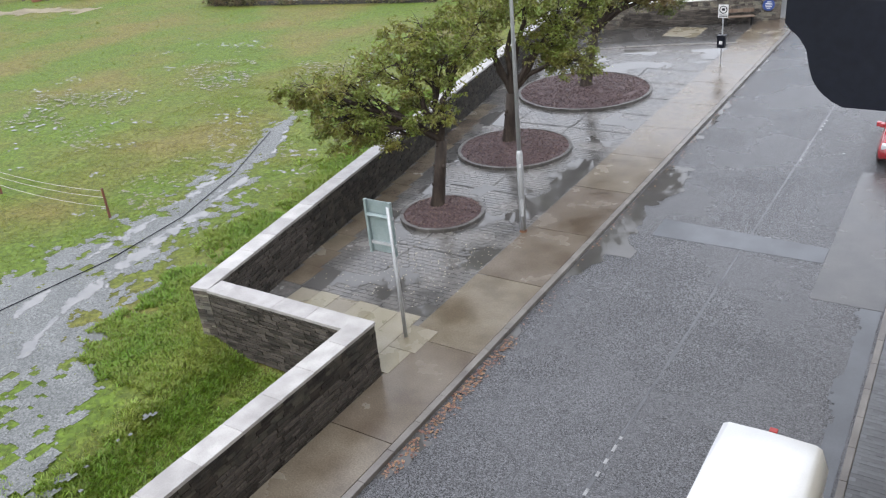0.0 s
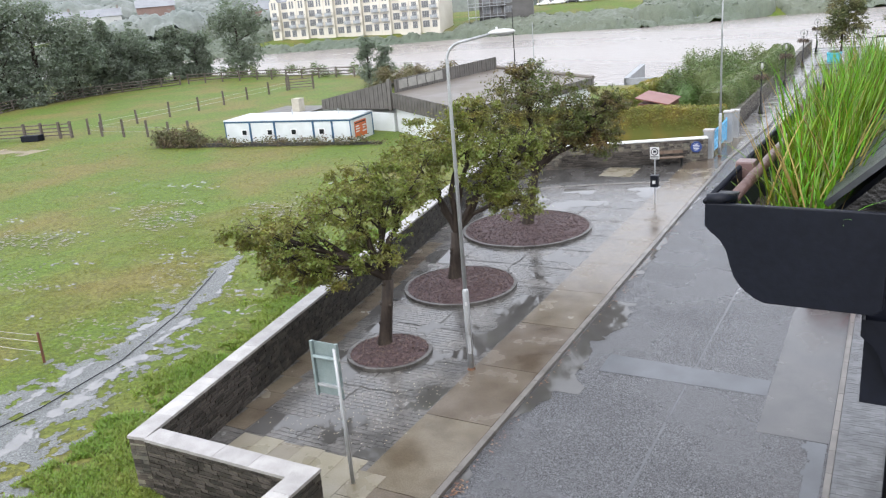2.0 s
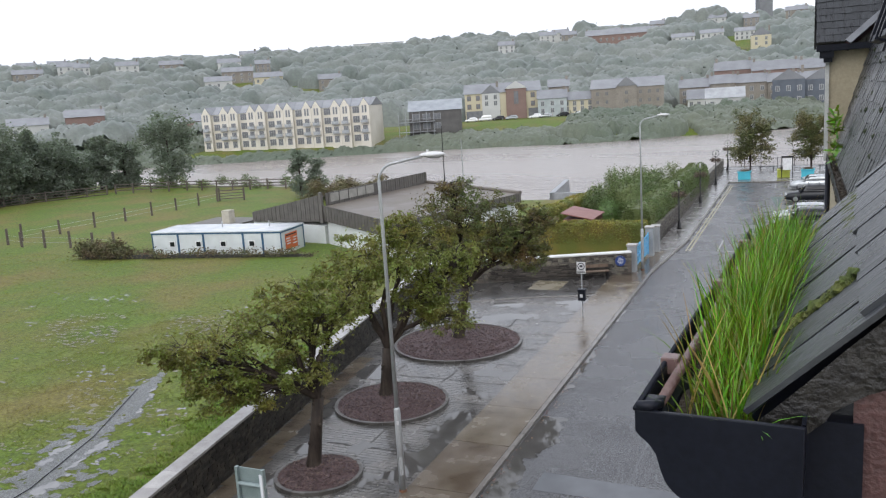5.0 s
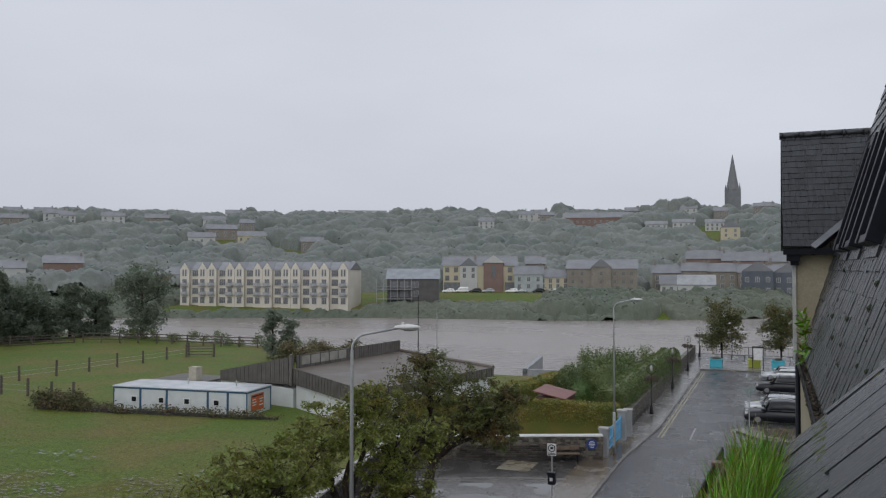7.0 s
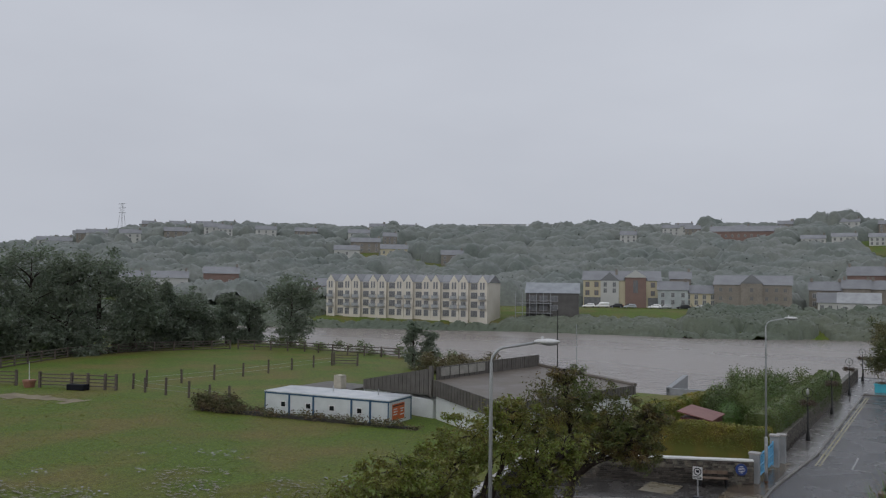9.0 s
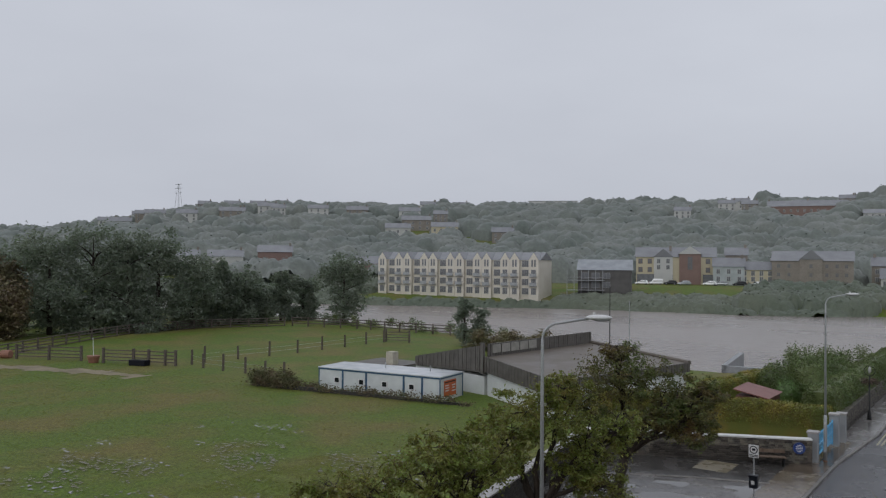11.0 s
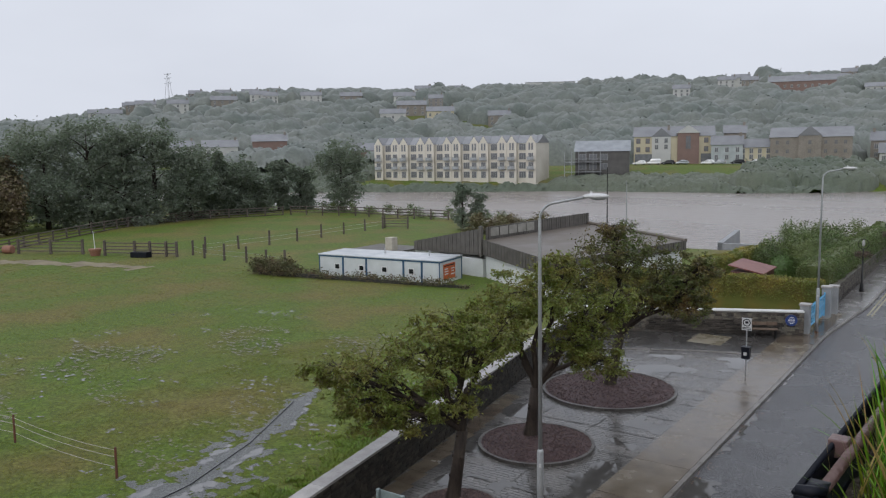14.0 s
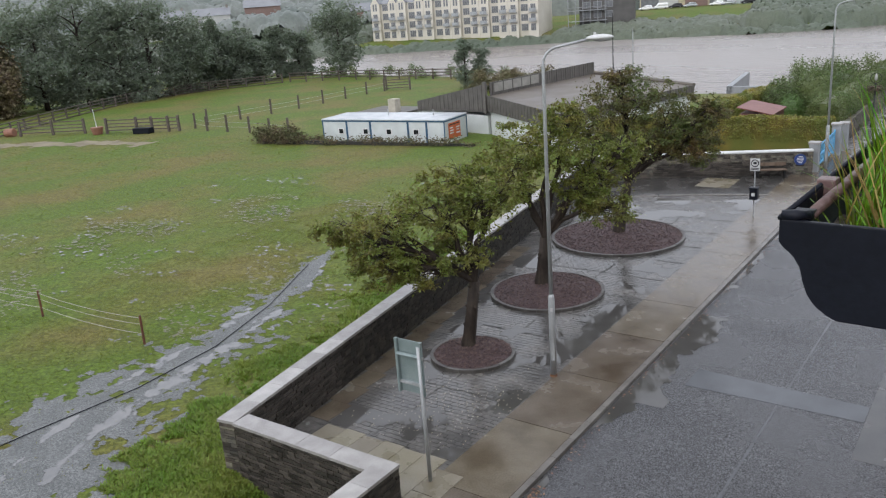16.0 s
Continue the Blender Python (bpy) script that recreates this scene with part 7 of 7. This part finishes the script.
def casement(parent, x, y, z, w, h, lights):
    wn_ = new("window")
    wn_.parent = parent
    wn_.location = (x, y, z)
    boxes("frame", [(-w / 2 - .07, w / 2 + .07, -.05, .02, -h / 2 - .07, h / 2 + .07)], M_FRAME, wn_)
    boxes("pane", [(-w / 2 + k * w / lights + .04, -w / 2 + (k + 1) * w / lights - .04, -.1, -.045, -h / 2, h / 2) for k in range(lights)], M_WIN, wn_)


x = 0.0
for group_ in "g r gg r gg r gg r gg r gg r g".split():
    if group_ == "r":
        for fl in range(4):
            casement(apt, x + R / 2, 1.18, 1.35 + 2.6 * fl, 1.9, 1.7, 3)
        x += R
        continue
    for _ in group_:
        bay = new("gabled_bay")
        bay.parent = apt
        bay.location = (x, 0, 0)
        bm = bmesh.new()
        gabled_wall(bm, .04, G - .04, 0, 3, -4, 10.2, 2.15)
        part("wall", bm, M_APT, bay)
        bm = bmesh.new()
        gable_roof(bm, .04, G - .04, .05, 6.9, 10.34, 2.15, .04, "y")
        part("roof", bm, M_ROOFSLATE, bay)
        for fl in range(4):
            if fl < 3:
                casement(bay, G / 2, -.01, 1.35 + 2.6 * fl, 1.35, 1.75, 3)
                if fl:
                    balcony(bay, G / 2, .25 + 2.6 * fl, 1.1, .7)
            else:
                casement(bay, G / 2 - .42, -.01, 9.3, .45, 1.9, 1)
                casement(bay, G / 2 + .42, -.01, 9.3, .45, 1.9, 1)
        x += G
# boat club shed
club = far_house("dark timber boat house with a pale metal roof and balcony", -96.6, 214.5, 0.2, 15, 12, 7.4, 2.9, mat("dark_timber", (.10, .095, .09), None, .5, .6), mat("pale_metal_roof", (.27, .29, .31), None, .5, .3), 0, 1, 22, 0, name="boat_house")
windows(club, -.02, (-5.5, -2.5, .5), (3.2, 5.8), 2.0, 1.5, M_BALC)
for z in (1.6, 4.4):
    boxes("balcony_deck", [(-10.5, 0, -1.6, 0, z, z + .15)], M_BALC, club)
boxes("balcony_rail", [(-10.5, 0, -1.6, -1.5, 5.3, 5.4)], M_BALC, club)
for k in range(6):
    boxes("balcony_post", [(-10.5 + 2 * k, -10.35 + 2 * k, -1.6, -1.45, -2, 7.5)], M_BALC, club)
far_house("small white gabled house behind the boat house", -97, 262, 6.5, 6, 8, 5, 2.8, M_FWHITE, None, 2, 2, None, 1, True)
# yellow terrace with a brick centre
yel = far_house("long cream and brick hotel with slate roof", -93.5, 263.8, 3.0, 25.5, 11, 8.6, 3.2, M_FCREAM, None, 0, 1, 19.5, 0, name="hotel")
windows(yel, -.02, (-11.3, -8.3, -5.3, -2.3, 10.2), (4.4, 7.2), 1.2, 1.5, M_FBRICK)
for xa, xb in ((-12.4, -6.5), (-5.9, -.8), (8.6, 11.8)):
    boxes("shop_front", [(xa, xb, -.15, .02, .2, 2.9)], M_WIN, yel)
bm = bmesh.new()
gabled_wall(bm, 1.2, 8.0, -.8, 5, -4, 9.6, 2.4)
part("brick_bay", bm, M_FBRICK, yel)
bm = bmesh.new()
gable_roof(bm, 1.2, 8.0, -.75, 5.4, 9.75, 2.45, .35, "y")
part("bay_roof", bm, M_FWHITE, yel)
windows(yel, -.85, (4.6,), (6.6,), 1.5, 4.2, M_FBRICK)
far_house("pale grey house on the far quay", -76.4, 264.5, 3.0, 9.5, 9, 5.6, 2.8, mat("pale_blue_wall", (.42, .46, .46), None, .4, .6), None, 3, 2)
far_house("low white terrace on the far quay", -68.5, 268, 3.0, 10, 8, 4.6, 2.6, M_FCREAM, None, 4, 2)
far_house("white pub on the far quay", -77.5, 277, 3.5, 7, 9, 8.8, 2.6, M_FSTONE, None, 2, 2)
mill = far_house("tall old stone mill with slate roof", -52.7, 269.5, 2.0, 23, 12, 8.6, 3.0, M_FSTONE, None, 0, 1, 9, 0, name="mill")
windows(mill, -.02, (-9.5, -6.5, 4.2, 7.0, 9.6), (1.6, 4.3, 7.0), .8, 1.1, M_FSTONE)
bm = bmesh.new()
gabled_wall(bm, -3.4, 3.0, -.6, 6, -4, 9.0, 2.9)
part("gabled_front", bm, M_FSTONE, mill)
bm = bmesh.new()
gable_roof(bm, -3.4, 3.0, -.55, 6, 9.15, 2.95, .2, "y")
part("front_roof", bm, M_ROOFSLATE, mill)
windows(mill, -.65, (-.2,), (1.6, 4.3, 7.0), .8, 1.1, M_FSTONE)
rr = random.Random(77)
xs_ = -38.0
k = 0
while xs_ < 20:
    w_ = rr.uniform(7, 10)
    far_house(rr.choice(("grey stone terraced house across the river", "dull rendered terraced house across the river")), xs_ + w_ / 2, 287 + .1 * xs_ + rr.uniform(-1, 1), 3.2, w_, 9, rr.uniform(5.6, 7.2), 2.8, rr.choice((M_FSTONE, M_FSTONE, M_FWHITE, M_FDARK)), None, 3, 2, 5, 2)
    xs_ += w_ + .1
for x, y, w_, h_, wall, lab in ((-22, 262, 11, 3.4, M_FWHITE, "white pavilion with a pale hipped roof"), (-4.5, 268, 9, 7.6, M_FDARK, "dark slate-hung house across the river"), (4.5, 270, 9, 7.2, M_FDARK, "dark slate-hung house across the river"), (-31, 275, 7, 3.2, M_FWHITE, "low white shed across the river")):
    far_house(lab, x, y, 2.2, w_, 8, h_, 3.0, wall, M_PALEROOF if "pavilion" in lab else None, 3, 1 if h_ < 4 else 2, None, 0 if h_ < 4 else 1, gable="dark" in lab)
xs_ = -30.0
while xs_ < 25:
    w_ = rr.uniform(9, 15)
    far_house("slate-roofed terrace higher on the far bank", xs_ + w_ / 2, 312 + rr.uniform(-4, 4), 6.5, w_, 9, rr.uniform(5, 8), 3.2, rr.choice((M_FSTONE, M_FSTONE, M_FBRICK)), None, 4, 2, 3, 2)
    xs_ += w_ + .5


def on_hill(bearing, r):
    x, y = -r * math.sin(radians(bearing)), r * math.cos(radians(bearing))
    return x, y, float(height(np.array(x), np.array(y)))


# houses on the hillside, by bearing and distance
for bearing, r_, w_, d_, h_, wall, lab, nx in ((38.7, 420, 13, 9, 6, M_FWHITE, "white villa on the wooded hillside", 3), (35.4, 425, 14, 9, 6, M_FCREAM, "pale villa on the wooded hillside", 4), (31.3, 410, 11, 8, 5.5, M_FSTONE, "stone house on the wooded hillside", 3),
                                               (37.4, 450, 16, 9, 6, M_FSTONE, "grey house among the hillside trees", 4), (50.5, 320, 13, 11, 7, M_FWHITE, "pale house behind the tree belt", 3), (47.2, 318, 13, 11, 8.5, M_FBRICK, "brick house with white corners across the river", 2),
                                               (53.4, 330, 14, 11, 7, M_FWHITE, "pale house behind the tree belt", 3), (40.2, 290, 14, 10, 6, M_FBRICK, "low brick house beside the apartments", 3)):
    x, y, z = on_hill(bearing, r_)
    far_house(lab, x, y, z, w_, d_, h_, 2.6, wall, None, nx, 2, None, 1)
school = on_hill(11.3, 500)
far_house("long red brick school on the hill", school[0], school[1], school[2] - 1.5, 42, 12, 7.5, 3.5, M_FBRICK, None, 12, 2, 12.5, 3, name="school")
for bearing, r_, w_ in ((7.4, 470, 12), (5.6, 475, 12), (3.6, 470, 10)):
    x, y, z = on_hill(bearing, r_)
    far_house("white flat-fronted house on the hill", x, y, z - .5, w_, 9, 5, 2.2, M_FWHITE, None, 4, 2)
x, y, z = on_hill(2.6, 430)
far_house("cream gabled house on the hill", x, y, z + 2, 9, 9, 5.5, 3.6, M_FCREAM, None, 2, 2, 6, 1, True)
for bearing, w_ in ((27.8, 38), (24.4, 34), (22.3, 20)):
    x, y, z = on_hill(bearing, 640)
    far_house("long pale flat building on the skyline", x, y, z + 4, w_, 14, 9, .6, M_FWHITE, None, 8, 2, None, 0)
for k in range(34):
    bearing = rr.uniform(34, 58) if k < 22 else rr.uniform(-4, 20)
    x, y, z = on_hill(bearing, rr.uniform(470, 590))
    far_house(rr.choice(("small white house high on the hill", "small grey house high on the hill")), x, y, z + 1.5, rr.uniform(8, 13), 8, 5, 2.5, rr.choice((M_FWHITE, M_FWHITE, M_FSTONE)), None, 3, 2, None, 1)
# church; distance haze is put into its blue-grey stone colour
cx, cy, cz = on_hill(2.45, 560)
church = thing("church", "stone church with a tall spire on the hill, greyed for haze", "church", (cx, cy, 38.0), 20)
M_CHURCH = mat("haze_grey_stone", (.15, .155, .16), (.19, .195, .2), .3, .7, grain=.15)
boxes("tower", [(-4, 4, -4, 4, -10, 24)], M_CHURCH, church)
bm = bmesh.new()
tube(bm, ((0, 0, 24), (0, 0, 24.5), (0, 0, 47)), (4.6, 4.1, .15), 8)
part("spire", bm, M_CHURCH, church, "slender stone spire")
bm = bmesh.new()
gabled_wall(bm, -7, 7, 0, 30, -10, 6, 6)
nave = part("nave", bm, M_CHURCH, church)
nave.matrix_local = pose(-3, 3, 0, 0, 0, 62)
bm = bmesh.new()
gable_roof(bm, -7, 7, 0, 30, 6.2, 6.2, .4, "y")
nr = part("nave_roof", bm, M_ROOFSLATE, church)
nr.matrix_local = pose(-3, 3, 0, 0, 0, 62)
for dx in (-3.4, 3.4):
    for dy in (-3.4, 3.4):
        bm = bmesh.new()
        tube(bm, ((dx, dy, 24), (dx, dy, 28)), (.8, .05), 6)
        part("pinnacle", bm, M_CHURCH, church)
# pylon on the skyline
px_, py_, pz_ = on_hill(53.6, 640)
pyl = thing("pylon", "thin lattice pylon on the skyline", "pylon", (px_, py_, pz_ + 4))
for sx in (-1, 1):
    for sy in (-1, 1):
        bm = bmesh.new()
        tube(bm, ((sx * 2.4, sy * 2.4, 0), (sx * .4, sy * .4, 24)), (.18, .12), 4)
        part("leg", bm, M_GALV, pyl)
for z in (17, 20.5, 23.5):
    boxes("arm", [(-4, 4, -.2, .2, z, z + .3)], M_GALV, pyl)

# parked cars on the far quay
for k, (x, y, mt) in enumerate(((-100, 251, M_WHITE), (-96.5, 254, M_WHITE), (-88, 256, M_SILVER), (-80.5, 258.5, M_WHITE), (-77.5, 259.5, M_SILVER), (-67, 262, M_WHITE), (-92, 255, M_NAVY), (-72, 261, M_NAVY))):
    car("car parked on the far quay", mt, (x, y, float(height(np.array(float(x)), np.array(float(y)))) + .02), 90 + 18 + 10 * (k % 3), group="far quay cars", van=k == 1, H=1.9 if k == 1 else 1.5)

# woods: a closed canopy of overlapping crowns over the hillside and along the bank, too many to count
def canopy(name, label, X, Y, crowns, material, seed, sprays, size, floor=.5):
    """One leafy surface over a grid of places: at each the highest crown (x, y, base, radius, height), roughened with small sprays."""
    r = np.random.RandomState(seed)
    Z = np.full(X.shape, -50.0)
    ground = height(X, Y) - .8
    for x, y, z, q, h in crowns:
        near_ = np.argwhere((np.abs(X - x) < q * 1.5) & (np.abs(Y - y) < q * 1.5))
        if not len(near_):
            continue
        i, j = near_[:, 0], near_[:, 1]
        d = np.hypot(X[i, j] - x, Y[i, j] - y) / q
        top = z + h * (floor + (1 - floor) * np.sqrt(np.clip(1 - d * d, 0, 1)))
        Z[i, j] = np.maximum(Z[i, j], np.where(d < 1.3, top, -50))
    lumps = np.array([[noise.fractal((x * .4, y * .4, 2), .6, 2.2, 3) for x, y in zip(a_, b_)] for a_, b_ in zip(X, Y)])
    lumps += r.uniform(-1, 1, X.shape)
    wooded = Z > -40
    Z = np.where(wooded, Z + lumps * size * .9, ground)
    ny_, nx_ = X.shape
    k = np.arange(nx_ * ny_).reshape(ny_, nx_)
    some = wooded[:-1, :-1] | wooded[1:, :-1] | wooded[:-1, 1:] | wooded[1:, 1:]
    f = np.stack([k[:-1, :-1], k[:-1, 1:], k[1:, 1:], k[1:, :-1]], -1)[some]
    v = np.stack([X.ravel(), Y.ravel(), Z.ravel()], 1)
    # sprays of leaves standing out of the crowns
    spots_ = np.argwhere(wooded)
    rise_ = np.clip((Z - ground)[wooded], 0, None) ** 2.5
    pick = spots_[r.choice(len(spots_), sprays, p=rise_ / rise_.sum())]
    c = v[k[pick[:, 0], pick[:, 1]]] + r.normal(size=(sprays, 3)) * size * (1.2, 1.2, .45)
    u, w = r.normal(size=(sprays, 3)) * size * (.5, .5, .3), r.normal(size=(sprays, 3)) * size * (.5, .5, .3)
    lv = np.stack([c - u, c - w, c + u, c + w], 1).reshape(-1, 3)
    lf = np.arange(len(lv)).reshape(-1, 4) + len(v)
    me = bpy.data.meshes.new(name)
    me.from_pydata(np.concatenate([v, lv]).tolist(), [], f.tolist() + lf.tolist())
    me.polygons.foreach_set("use_smooth", [True] * len(me.polygons))
    me.materials.append(material)
    return tagged(new(name, me), label, "woods", kind="stuff")


def boulders(name, label, spots, seed, material):
    r = np.random.RandomState(seed)
    bm = bmesh.new()
    for x, y, z, q, tall in spots:
        m = pose(x, y, z, *r.uniform(-25, 25, 2), r.uniform(0, 90)) @ Matrix.Diagonal((q, q * r.uniform(.6, 1), q * tall, 1))
        for v in box(bm, -.7, .7, -.7, .7, -.6, .6, m):
            v.co += Vector(r.normal(size=3)) * q * .15
    return tagged(part(name, bm, material), label, "boulders", kind="stuff")


r = np.random.RandomState(5)
HOUSES = [(o.matrix_world.translation.x, o.matrix_world.translation.y) for o in bpy.data.objects if o.get("group") == "far bank houses"]
def open_ground(x, y):
    return any((x - a) ** 2 + (y - b) ** 2 < 15 ** 2 or (abs(x - a) < 11 and -30 < y - b < 0) for a, b in HOUSES)


crowns = []
while len(crowns) < 3000:
    bearing, rad = r.uniform(-14, 72), r.uniform(270, 660)
    x, y = -rad * np.sin(np.radians(bearing)), rad * np.cos(np.radians(bearing))
    if y - np.interp(x, FAR_X, FAR_Y) < (62 if bearing < 36 else 14) or open_ground(x, y):
        continue
    crowns.append((x, y, float(height(np.array(x), np.array(y))), r.uniform(4.0, 8.0), r.uniform(4.0, 9.0)))
# taller trees standing on the skyline
for bearing, wide, tall, count in ((6.4, 1.1, 15, 26), (21.2, 1.4, 13, 28), (25.3, .35, 13, 7), (13.9, .35, 13, 6), (16.8, .8, 10, 9), (35.7, .2, 11, 5), (33, .9, 9, 6), (41.5, .8, 9, 6), (46, 1.5, 9, 8), (54, 2.0, 9, 9), (-1.5, 1.5, 12, 10)):
    for k in range(count):
        a = bearing + r.normal(0, wide)
        rad = r.uniform(560, 620)
        x, y = -rad * np.sin(np.radians(a)), rad * np.cos(np.radians(a))
        crowns.append((x, y, float(height(np.array(x), np.array(y))), r.uniform(4.5, 7), tall * r.uniform(.65, 1)))
A, RAD = np.meshgrid(np.radians(np.linspace(-14, 72, 520)), np.linspace(268, 664, 250))
canopy("hillside_wood", "grey-green wet woods covering the far hillside, paled for haze", -RAD * np.sin(A), RAD * np.cos(A), crowns, M_FARWOOD, 3, 7000, 0.7, .45)
crowns = []
for k in range(1500):
    x = r.uniform(-250, 60)
    low_ = -166 < x < -106
    lawn_ = -106 < x < -62
    off = r.uniform(-.5, 4.5) if low_ else r.uniform(-.5, 16) if lawn_ else r.uniform(0, 34)
    y = np.interp(x, FAR_X, FAR_Y) + off
    crowns.append((x, y, float(height(np.array(x), np.array(y))) - .2, r.uniform(1.2, 2.2) if low_ else r.uniform(1.4, 3.4), r.uniform(1.4, 2.2) if low_ else r.uniform(.7, 1.9) if lawn_ else r.uniform(1.5, 3.4)))
X, OFF = np.meshgrid(np.linspace(-250, 60, 620), np.linspace(-2, 37, 80))
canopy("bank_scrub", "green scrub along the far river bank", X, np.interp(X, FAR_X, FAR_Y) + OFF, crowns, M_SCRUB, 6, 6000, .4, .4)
spots = []
for k in range(130):
    x = r.uniform(-92, -72)
    y = np.interp(x, FAR_X, FAR_Y) + r.uniform(-1, 5)
    spots.append((x, y, float(height(np.array(x), np.array(y))) - .2, r.uniform(.5, 1.1), .7))
boulders("rip_rap", "heaped grey boulders on the far bank", spots, 8, M_FSTONE)
